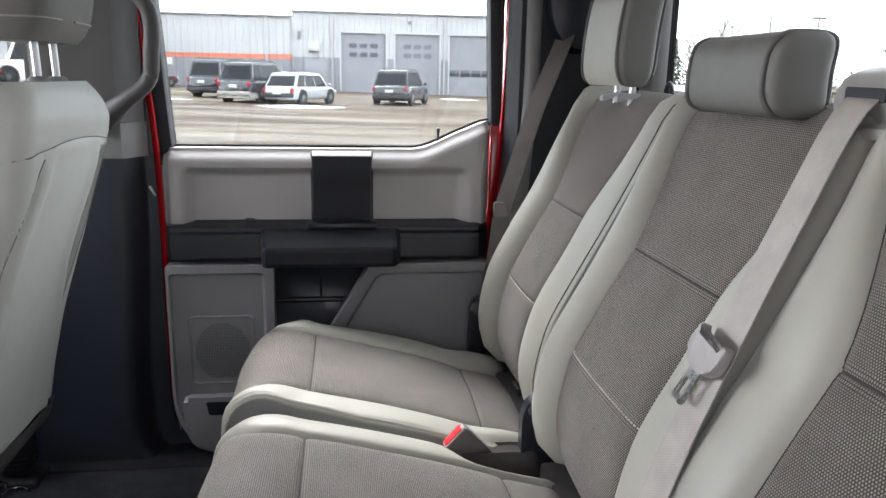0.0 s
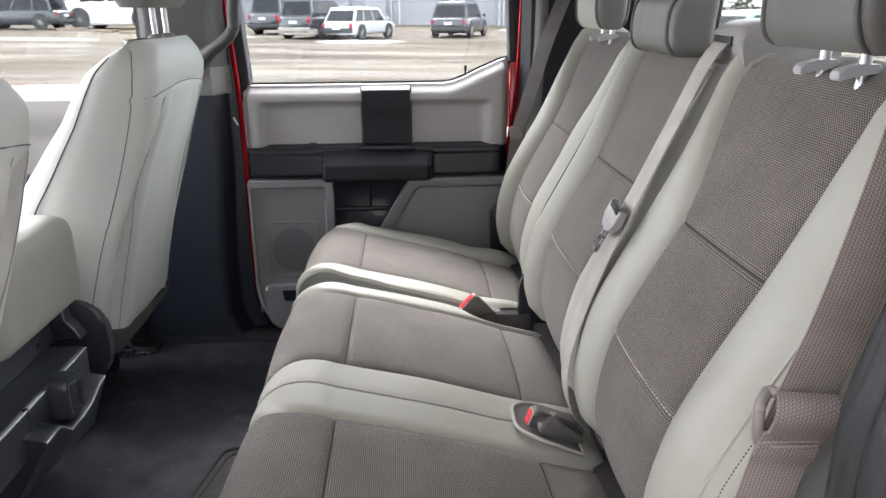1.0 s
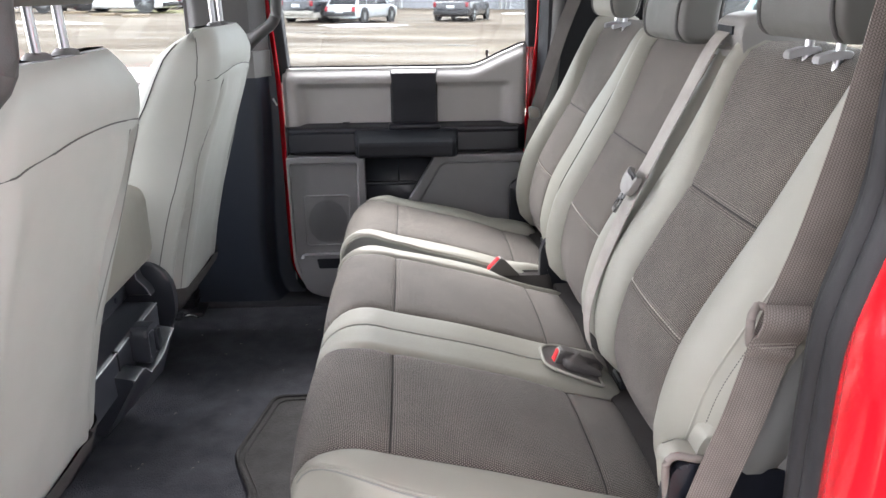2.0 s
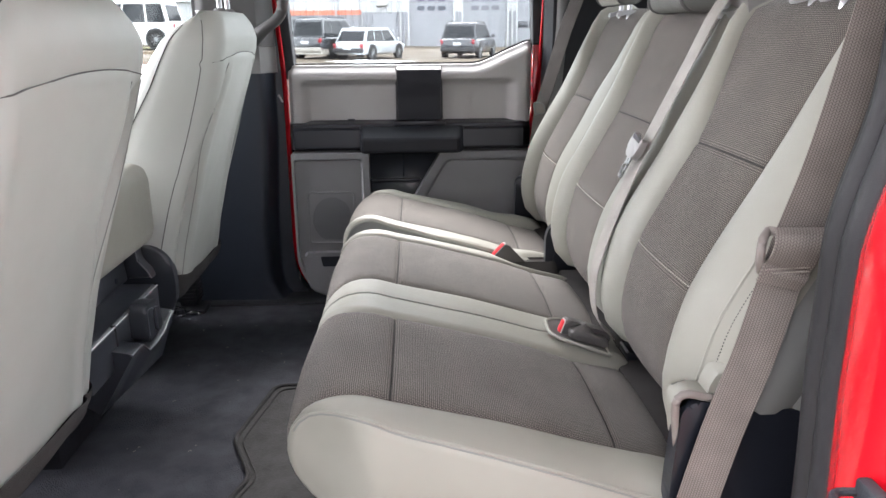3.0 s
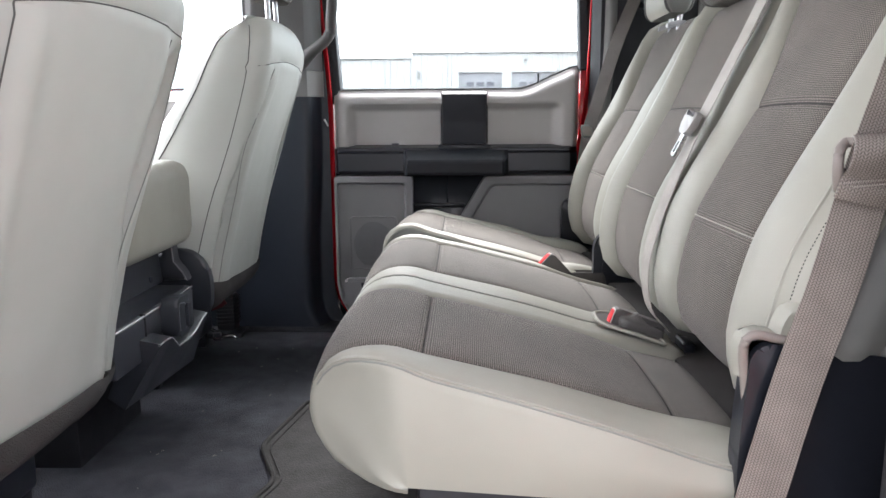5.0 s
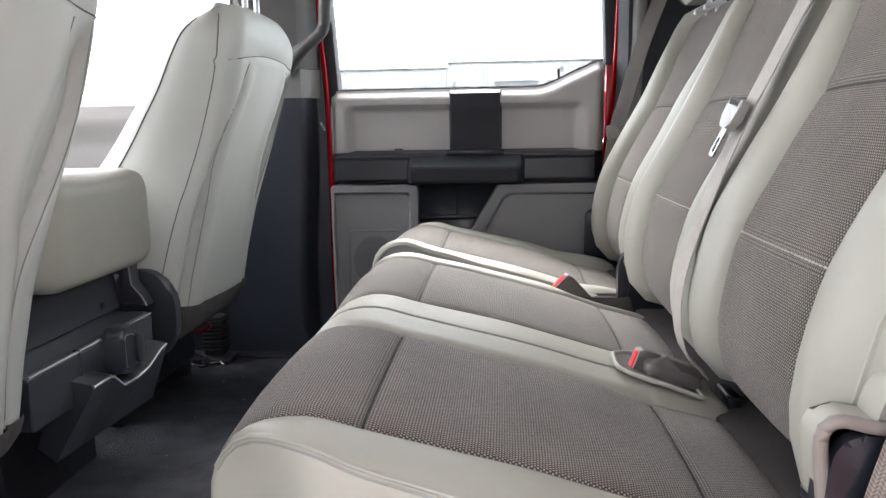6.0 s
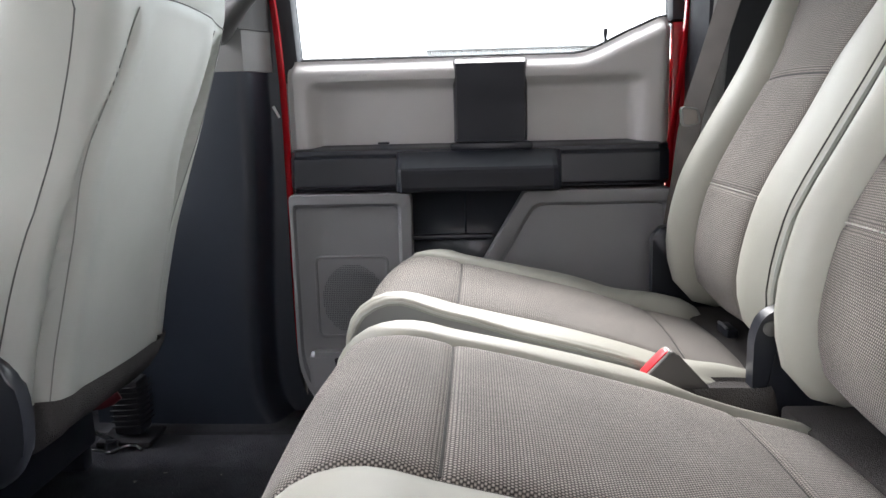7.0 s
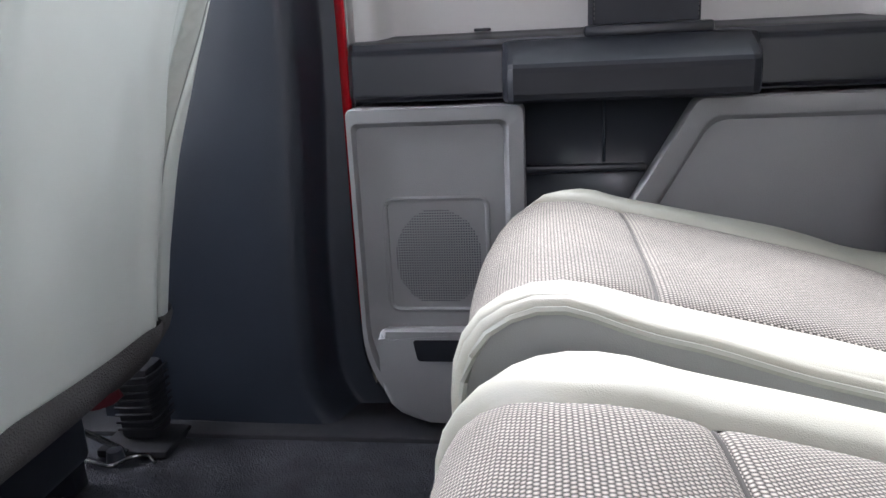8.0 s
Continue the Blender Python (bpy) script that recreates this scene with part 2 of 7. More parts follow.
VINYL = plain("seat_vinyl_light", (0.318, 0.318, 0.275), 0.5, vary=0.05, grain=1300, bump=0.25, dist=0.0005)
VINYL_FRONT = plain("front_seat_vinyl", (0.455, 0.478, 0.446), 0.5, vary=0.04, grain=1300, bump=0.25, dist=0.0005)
HEADREST = plain("headrest_vinyl", (0.122, 0.124, 0.114), 0.55, vary=0.05, grain=1300, bump=0.25)
CLOTH = woven("seat_cloth", (0.017, 0.015, 0.0132), (0.308, 0.277, 0.241), 0.0033, 0.0026)
CLOTH_CUSHION = woven("cushion_cloth", (0.020, 0.0185, 0.017), (0.360, 0.330, 0.294), 0.0031, 0.0026)
THREAD = plain("pale_thread", (0.55, 0.53, 0.48), 0.7, bump=0)
STITCH_TAUPE = plain("taupe_thread", (0.34, 0.31, 0.28), 0.7, bump=0)
SEAM_DARK = plain("dark_vinyl_seam", (0.10, 0.103, 0.098), 0.7, bump=0)
SEAM_GREY = plain("grey_vinyl_seam", (0.23, 0.24, 0.225), 0.6, bump=0)
THREAD_DARK = plain("dark_thread", (0.035, 0.033, 0.031), 0.8, bump=0)
PIPING = plain("vinyl_piping", (0.27, 0.28, 0.25), 0.5, bump=0)
DOOR_GREY = plain("door_trim_grey", (0.40, 0.392, 0.385), 0.5, vary=0.05, grain=700, bump=0.35)
DOOR_LOW = plain("door_panel_grey", (0.250, 0.252, 0.262), 0.5, vary=0.05, grain=700, bump=0.35)
BLACK = plain("black_plastic", (0.012, 0.014, 0.020), 0.32, vary=0.10, grain=800, bump=0.12, spec=0.5)
BLACK_PAD = plain("black_stitched_vinyl", (0.011, 0.013, 0.019), 0.46, vary=0.1, grain=1100, bump=0.2, spec=0.3)
CHARCOAL = plain("charcoal_trim", (0.020, 0.026, 0.037), 0.40, vary=0.1, grain=700, bump=0.35)
PILLAR_GREY = plain("pillar_trim_grey", (0.20, 0.20, 0.198), 0.6, vary=0.05, grain=700, bump=0.3)
PILLAR_BLACK = plain("black_pillar_trim", (0.012, 0.0135, 0.018), 0.6, vary=0.1, grain=700, bump=0.3)
# pale tubes on console edges: the light they catch is put into their colour
EDGE_HIGHLIGHT = plain("painted_edge_highlight", (0.30, 0.305, 0.32), 0.20, vary=0.05, bump=0, spec=0.9)
# paler than the black plastic: light on the console is put into its colour
CONSOLE = plain("console_plastic_lit", (0.032, 0.036, 0.044), 0.30, vary=0.05, grain=800, bump=0.08, spec=0.7)
RUBBER = plain("rubber_seal", (0.020, 0.020, 0.022), 0.55, vary=0.2, grain=500, bump=0.2, spec=0.3)
# the seat vinyl again, darker: shade on the seats' near sides is painted in
VINYL_SHADED = plain("seat_vinyl_shaded", (0.185, 0.192, 0.190), 0.5, vary=0.05, grain=1300, bump=0.25, dist=0.0005)
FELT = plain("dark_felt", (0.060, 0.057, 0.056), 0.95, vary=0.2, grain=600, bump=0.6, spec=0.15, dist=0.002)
CARPET = plain("black_carpet", (0.102, 0.107, 0.125), 0.95, vary=0.22, grain=420, bump=0.9, big=16, spec=0.15, dist=0.004)
CARPET_FLAP = plain("charcoal_carpet_flap", (0.085, 0.083, 0.082), 0.95, vary=0.2, grain=500, bump=0.8, spec=0.2, dist=0.003)
MAT_RUBBER = plain("floor_mat_rubber", (0.040, 0.040, 0.041), 0.8, vary=0.25, grain=300, bump=0.5, big=20, dist=0.002)
RED = plain("red_paint", (0.50, 0.006, 0.013), 0.22, vary=0.02, bump=0)
RED.node_tree.nodes["Principled BSDF"].inputs["Coat Weight"].default_value = 0.8
TAUPE = plain("taupe_plastic", (0.22, 0.195, 0.18), 0.45, vary=0.08, bump=0.2)
CHROME = plain("chrome", (0.50, 0.51, 0.52), 0.30, vary=0.02, bump=0, metal=1.0)
GRIP = plain("tongue_grip_grey", (0.29, 0.28, 0.27), 0.4, vary=0.05, bump=0.15)
BUCKLE = plain("buckle_plastic", (0.085, 0.080, 0.078), 0.45, vary=0.08, bump=0.2)
BUCKLE_RED = plain("red_release_button", (0.75, 0.03, 0.04), 0.3, vary=0.05, bump=0)
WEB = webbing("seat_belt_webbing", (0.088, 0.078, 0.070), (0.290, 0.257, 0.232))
# the near belt's webbing darkened: shade in the far corner is in its colour
WEB_SHADED = webbing("seat_belt_webbing_shaded", (0.045, 0.040, 0.037), (0.150, 0.135, 0.125))
WEB_LIGHT = webbing("seat_belt_webbing_taupe", (0.29, 0.272, 0.248), (0.39, 0.37, 0.34))
LINER = plain("headliner", (0.78, 0.76, 0.74), 0.9, vary=0.04, grain=500, bump=0.4)
PILLAR_DARK = plain("pillar_trim_dark_grey", (0.075, 0.075, 0.075), 0.6, vary=0.05, grain=700, bump=0.3)
TINTED = clear_glass("tinted_window_glass", (0.425, 0.445, 0.445))
REAR_GLASS = clear_glass("rear_window_glass", (0.45, 0.47, 0.465))

# ---- the cab's shell ----
def sheet_xz(x0, x1, zlo, zhi, yfun, nx, nz, back=None):
    """A moulded panel seen from inside: y as a function of x and z, between two height lines; its rim turns back to y = back."""
    bm = bmesh.new()
    rows = []
    for i in range(nx + 1):
        x = x0 + (x1 - x0) * i / nx
        a, b = zlo(x), zhi(x)
        rows.append([bm.verts.new((x, yfun(x, a + (b - a) * k / nz), a + (b - a) * k / nz)) for k in range(nz + 1)])
    for p, q in zip(rows, rows[1:]):
        for k in range(nz):
            bm.faces.new((p[k], p[k + 1], q[k + 1], q[k]))
    if back is not None:
        rim = [r[0] for r in rows] + rows[-1][1:] + [r[-1] for r in reversed(rows[:-1])] + list(reversed(rows[0][1:-1]))
        outer = [bm.verts.new((v.co.x, back, v.co.z)) for v in rim]
        n = len(rim)
        for i in range(n):
            bm.faces.new((rim[i], rim[(i + 1) % n], outer[(i + 1) % n], outer[i]))
    return bm


def inset_panel(poly, inner, y, back, depth, slope=0.010):
    """A panel that faces the cab, with a raised rounded rim round a sunken field; poly and inner have the same number of points."""
    bm = bmesh.new()
    n = len(poly)

    def mix(t):
        return [(a + (c - a) * t, b + (d - b) * t) for (a, b), (c, d) in zip(poly, inner)]
    rings = [(mix(0), back), (mix(0), y + 0.008), (mix(0.03), y + 0.003), (mix(0.10), y), (mix(0.88), y), (mix(0.97), y + 0.002), (mix(1.10), y + depth * 0.6), (mix(1.22), y + depth)]
    rows = [[bm.verts.new((a, d, b)) for a, b in ring] for ring, d in rings]
    for p, q in zip(rows, rows[1:]):
        for i in range(n):
            bm.faces.new((p[i], p[(i + 1) % n], q[(i + 1) % n], q[i]))
    bm.faces.new(rows[-1])
    return bm


floor = solid("floor", box(-1.75, 0.76, 0.15, 1.82, -0.04, 0.0), CARPET, "black cut-pile carpet floor of the truck cab", "car floor", "structure")
solid("ceiling", box(-1.35, 0.74, 0.16, 1.81, 1.235, 1.26, 0.01), LINER, "pale grey cloth headliner of the cab", "headliner", "structure")
solid("roof", box(-1.45, 0.80, 0.10, 1.87, 1.265, 1.29, 0.01), RED, "red painted steel roof of the truck", "roof", "structure")
solid("wall_front", box(-1.80, -1.45, 0.12, 1.85, -0.04, 0.70, 0.06), CHARCOAL, "dark grey dashboard wall closing the cab", "dashboard", "structure")
back_bm = box(0.70, 0.735, 0.15, 1.82, -0.04, 0.865, 0.008)
add_box(back_bm, 0.70, 0.735, 0.15, 0.30, 0.866, 1.234, 0.008)
add_box(back_bm, 0.70, 0.735, 1.67, 1.82, 0.866, 1.234, 0.008)
add_box(back_bm, 0.70, 0.735, 0.302, 1.668, 1.19, 1.234, 0.008)
solid("wall_back", back_bm, PILLAR_GREY, "grey trimmed rear wall of the cab round its window", "wall", "structure")
rear_window = thing("window_rear", "clear fixed rear window of the cab", "window", (0.745, YC, 0.87), kind="structure")
ob = part("pane", box(0.742, 0.747, 0.28, 1.69, 0.85, 1.205), REAR_GLASS, rear_window)
ob.visible_shadow = False
bm = bmesh.new()
for a in (0.27, 1.68):
    add_box(bm, 0.736, 0.752, a, a + 0.02, 0.84, 1.215, 0.003)
add_box(bm, 0.7365, 0.7515, 0.292, 1.678, 0.84, 0.857, 0.003)
add_box(bm, 0.7365, 0.7515, 0.292, 1.678, 1.198, 1.215, 0.003)
part("gasket", bm, RUBBER, rear_window, "black rubber gasket")


def flip_y(bm):
    for v in bm.verts:
        v.co.y = 2 * YC - v.co.y
    bmesh.ops.reverse_faces(bm, faces=bm.faces)
    return bm


# front doors, plain, with open window space above
def front_door(near):
    name = "front_door"
    ob = thing(name, "closed front door with a pale grey trim ledge under clear glass", "car door", (-1.0, 2 * YC - 1.88 if near else 1.88, 0))
    fl = flip_y if near else (lambda b: b)
    part("door_skin", fl(box(-1.50, -0.60, 1.90, 1.955, -0.12, 0.745, 0.01)), RED, ob, "red painted outer skin")

    def y_at(x, z):
        return 1.862 - 0.03 * smooth01((z - 0.60) / 0.08) + 0.05 * smooth01((z - 0.715) / 0.03)
    part("upper_trim", fl(sheet_xz(-1.45, -0.64, lambda x: 0.50, lambda x: 0.742, y_at, 12, 16, 1.90)), DOOR_GREY, ob)
    part("lower_trim", fl(box(-1.45, -0.64, 1.84, 1.899, 0.010, 0.498, 0.012)), DOOR_LOW, ob)
    part("armrest", fl(box(-1.35, -0.72, 1.77, 1.838, 0.44, 0.51, 0.015)), BLACK, ob)
    fr = bmesh.new()
    add_prism(fr, [(-0.63, 0.746), (-0.60, 0.746), (-0.60, 1.20), (-0.63, 1.20)], "y", 1.88, 1.94, 0.004)
    add_prism(fr, [(-1.50, 0.746), (-1.46, 0.746), (-1.05, 1.20), (-1.10, 1.20)], "y", 1.88, 1.94, 0.004)
    add_box(fr, -1.10, -0.60, 1.88, 1.94, 1.201, 1.24, 0.004)
    part("window_frame", fl(fr), PILLAR_BLACK, ob)
    gl = part("pane", fl(prism([(-1.46, 0.748), (-0.62, 0.748), (-0.62, 1.205), (-1.06, 1.205)], "y", 1.905, 1.909)), TINTED, ob)
    gl.visible_shadow = near
    return ob


front_door(False)
front_door(True)


# ---- far rear door ----
rear_door = thing("rear_door", "closed rear door with grey moulded trim, black armrest and clear window", "car door", (0.0, 1.90, 0.0))


def belt_line(x):
    return 0.742 + 0.055 * smooth01((x - 0.20) / 0.17) + 0.012 * smooth01((x - 0.33) / 0.06)


def trim_y(x, z):
    top = belt_line(x)
    field = smooth01((x + 0.325) / 0.03) * smooth01((0.345 - x) / 0.04) * smooth01((0.703 - z) / 0.022)
    y = 1.838 + 0.026 * field
    y += 0.030 * smooth01((z - top + 0.036) / 0.036) ** 1.6
    y += 0.02 * smooth01((-0.345 - x) / 0.015) + 0.03 * smooth01((x - 0.37) / 0.02)
    return y


part("door_skin", box(-0.37, 0.395, 1.93, 1.965, -0.12, 0.735, 0.008), RED, rear_door, "red painted outer skin")
part("door_core", box(-0.371, 0.393, 1.9015, 1.9285, 0.0, 0.5655, 0.002), CHARCOAL, rear_door)
part("upper_trim", sheet_xz(-0.362, 0.388, lambda x: 0.566, belt_line, trim_y, 110, 34, 1.925), DOOR_GREY, rear_door, "grey moulded upper trim with a sunken field")


def pad_y(x, z):
    e = min(x + 0.0335, 0.1115 - x)
    y = 1.835 + 0.004 * smooth01((0.69 - z) / 0.05) + 0.02 * smooth01((0.004 - e) / 0.004)
    return y + 0.05 * smooth01((z - belt_line(x) + 0.018) / 0.02) ** 2


part("stitched_pad", sheet_xz(-0.0335, 0.1115, lambda x: 0.578, lambda x: 0.7425, pad_y, 30, 34, 1.90), BLACK_PAD, rear_door, "black stitched vinyl strip")
bm = bmesh.new()
for sx in (-0.027, 0.105):
    for k in range(24):
        z = 0.584 + k * 0.0058
        add_box(bm, sx - 0.0006, sx + 0.0006, pad_y(sx, z) - 0.001, pad_y(sx, z) + 0.001, z, z + 0.0038)
part("stitching", bm, BUCKLE, rear_door)
part("pad_shelf", box(-0.041, 0.119, 1.806, 1.852, 0.562, 0.577, 0.004), BLACK, rear_door)


def band_y(x, z):
    y = 1.799 + 0.05 * (z - 0.49) + 0.010 * smooth01((0.499 - z) / 0.008)
    y += 0.010 * smooth01((z - 0.551) / 0.008) + 0.05 * smooth01((z - 0.566) / 0.010)
    return y + 0.03 * smooth01((-0.345 - x) / 0.015) + 0.03 * smooth01((x - 0.355) / 0.025)


part("middle_band", sheet_xz(-0.358, 0.383, lambda x: 0.490, lambda x: 0.576, band_y, 60, 43, 1.90), BLACK, rear_door, "black plastic middle band")
part("window_switch", box(-0.185, -0.162, 1.838, 1.856, 0.5765, 0.581, 0.002), BLACK, rear_door)
section = [(1.815, 0.488), (1.743, 0.488), (1.736, 0.492), (1.734, 0.499), (1.734, 0.524), (1.7355, 0.530), (1.740, 0.535), (1.768, 0.550), (1.798, 0.562), (1.815, 0.564)]
rings = []
for x, k in ((-0.1465, 0.10), (-0.146, 0.25), (-0.143, 0.60), (-0.137, 0.90), (-0.130, 1.0), (0.150, 1.0), (0.160, 0.90), (0.168, 0.60), (0.172, 0.25), (0.1725, 0.10)):
    rings.append([(x, 1.815 + (y - 1.815) * k, 0.522 + (z - 0.522) * (0.90 + 0.10 * k)) for y, z in section])
part("armrest", ring_loft(rings), BLACK_PAD, rear_door, "black padded pull-handle armrest", flat_angle=14)
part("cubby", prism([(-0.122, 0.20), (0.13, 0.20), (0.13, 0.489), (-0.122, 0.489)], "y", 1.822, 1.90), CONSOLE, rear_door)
part("cubby_ledge", box(-0.119, 0.040, 1.804, 1.8215, 0.388, 0.399, 0.003), BLACK, rear_door)
part("cubby_divider", box(-0.016, -0.012, 1.816, 1.8215, 0.40, 0.487), CHARCOAL, rear_door)
low_poly = round_poly([(-0.118, 0.484), (-0.360, 0.484), (-0.360, 0.11), (-0.30, 0.015), (-0.118, 0.015)], [0.012, 0.01, 0.06, 0.05, 0.01])
low_in = round_poly([(-0.142, 0.462), (-0.352, 0.462), (-0.352, 0.12), (-0.296, 0.035), (-0.142, 0.035)], [0.012, 0.01, 0.06, 0.05, 0.01])
part("speaker_panel", inset_panel(low_poly, low_in, 1.796, 1.90, 0.016), DOOR_LOW, rear_door, "grey speaker panel with a raised rim")
spk = round_poly([(-0.172, 0.356), (-0.316, 0.356), (-0.316, 0.192), (-0.172, 0.192)], 0.014)
bm = bmesh.new()
add_tube(bm, [(a, 1.8130, b) for a, b in spk + spk[:1]], 0.0040, 6, False)
spk_in = round_poly([(-0.180, 0.348), (-0.308, 0.348), (-0.308, 0.200), (-0.180, 0.200)], 0.012)
add_tube(bm, [(a, 1.8135, b) for a, b in spk_in + spk_in[:1]], 0.0016, 6, False)
grille = part("speaker_grille", bm, DOOR_LOW, rear_door)
bm = bmesh.new()
for i in range(34):
    for k in range(36):
        x, z = -0.303 + i * 0.0036, 0.206 + k * 0.0038
        if ((x + 0.243) / 0.062) ** 2 + ((z - 0.27) / 0.072) ** 2 < 1:
            add_prism(bm, [(x + 0.0011 * math.cos(a * 1.0472), z + 0.0011 * math.sin(a * 1.0472)) for a in range(6)], "y", 1.8110, 1.8124)
tagged(part("speaker_holes", bm, CHARCOAL, grille, smooth=False), kind="stuff")
part("bin_lip", prism(round_poly([(-0.335, 0.166), (-0.335, 0.022), (-0.120, 0.022), (-0.120, 0.166)], [0.012, 0.085, 0.01, 0.01]), "y", 1.788, 1.8135, 0.012, 4), DOOR_LOW, rear_door, "moulded rounded lip of the door bin")
part("bin_slot", prism(round_poly([(-0.284, 0.154), (-0.17, 0.154), (-0.17, 0.121), (-0.278, 0.121)], 0.006), "y", 1.7865, 1.80), BLACK, rear_door, "dark open slot of the door bin")
trap = round_poly([(0.100, 0.484), (0.383, 0.484), (0.383, 0.02), (-0.115, 0.02), (-0.115, 0.12)], [0.01, 0.01, 0.03, 0.02, 0.03])
trap_in = round_poly([(0.119, 0.458), (0.372, 0.458), (0.372, 0.05), (-0.078, 0.05), (-0.078, 0.12)], [0.02, 0.01, 0.03, 0.02, 0.03])
part("pocket_panel", inset_panel(trap, trap_in, 1.796, 1.90, 0.018), DOOR_LOW, rear_door, "grey slanted panel with a raised rim")
knob_root = part("lock_knob", tube([(0.268, 1.893, 0.752), (0.268, 1.893, 0.775), (0.268, 1.893, 0.782), (0.268, 1.893, 0.790)], [0.0032, 0.0032, 0.0048, 0.0040], 10), BLACK, rear_door, "black lock knob")
part("collar", tube([(0.268, 1.893, 0.742), (0.268, 1.893, 0.752), (0.268, 1.893, 0.755)], [0.009, 0.0085, 0.006], 12), BLACK, knob_root)
frm = bmesh.new()
add_prism(frm, [(-0.372, 0.70), (-0.340, 0.70), (-0.372, 1.22), (-0.405, 1.22)], "y", 1.872, 1.93, 0.006)
add_prism(frm, [(0.392, 0.80), (0.420, 0.80), (0.405, 1.22), (0.375, 1.22)], "y", 1.872, 1.93, 0.006)
add_prism(frm, [(-0.372, 1.18), (0.377, 1.18), (0.376, 1.225), (-0.372, 1.225)], "y", 1.873, 1.929, 0.006)
part("window_frame", frm, PILLAR_BLACK, rear_door)
ob = part("pane", prism([(-0.352, 0.72), (0.25, 0.72), (0.42, 0.78), (0.40, 1.19), (-0.378, 1.19)], "y", 1.906, 1.910), TINTED, rear_door)
ob.visible_shadow = False
seal_pts = [(-0.352 + 0.02 * k, 1.900, belt_line(-0.352 + 0.02 * k) + 0.003) for k in range(38)]
part("window_seal", tube(seal_pts, 0.0030, 6), RUBBER, rear_door, "black rubber window wiper seal")


# body flange round the far door: red metal between trim and door
def flange(pts):
    bm = bmesh.new()
    add_ribbon(bm, curve_points(pts, 40), (0.75, -0.65, 0), 0.018, 0.004)
    return bm


bm = flange([(-0.418, 1.878, 1.21), (-0.394, 1.872, 0.95), (-0.376, 1.868, 0.72), (-0.374, 1.868, 0.45), (-0.374, 1.868, 0.18), (-0.362, 1.866, 0.085), (-0.318, 1.862, 0.015)])
solid("door_flange", bm, RED, "red painted body flange along the door opening", "body panel", "structure")
bm = bmesh.new()
add_ribbon(bm, curve_points([(0.426, 1.852, 1.21), (0.421, 1.852, 0.95), (0.416, 1.856, 0.80), (0.409, 1.862, 0.70), (0.397, 1.862, 0.61), (0.391, 1.862, 0.52), (0.390, 1.862, 0.10)], 40), (-0.75, -0.65, 0), 0.016, 0.004)
solid("door_flange", bm, RED, "red painted body flange along the rear of the door", "body panel", "structure")
solid("door_jamb", box(0.397, 0.470, 1.884, 1.932, 0.02, 0.799, 0.004), RED, "red painted jamb behind the rear edge of the door", "body panel", "structure")
# added blocker: stops daylight through the gap behind the door trim
solid("door_gap_blocker", box(0.380, 0.4295, 1.9665, 1.975, 0.60, 0.806, 0.002), PILLAR_BLACK, "added black strip keeping daylight out at the door's rear edge", "seal", "structure")
# second added strip, blocking the sky between window frame and body side
solid("window_seal", box(0.402, 0.4295, 1.9325, 1.952, 0.742, 1.225, 0.003), PILLAR_BLACK, "added black strip keeping daylight out behind the window's rear edge", "seal", "structure")
solid("paper_tag", prism([(-0.396, 0.655), (-0.391, 0.658), (-0.380, 0.635), (-0.384, 0.633)], "y", 1.853, 1.855), plain("white_tag", (0.8, 0.8, 0.8), 0.6, bump=0), "small white tag stuck on the red flange", "tag")


# B pillar trim, built on the far side and mirrored
def ridge_x(z):
    q = min(max((0.105 - z) / 0.115, 0.0), 1.0)
    return -0.438 - 0.018 * smooth01((0.60 - z) / 0.40) + 0.066 * (1 - math.sqrt(1 - q * q))


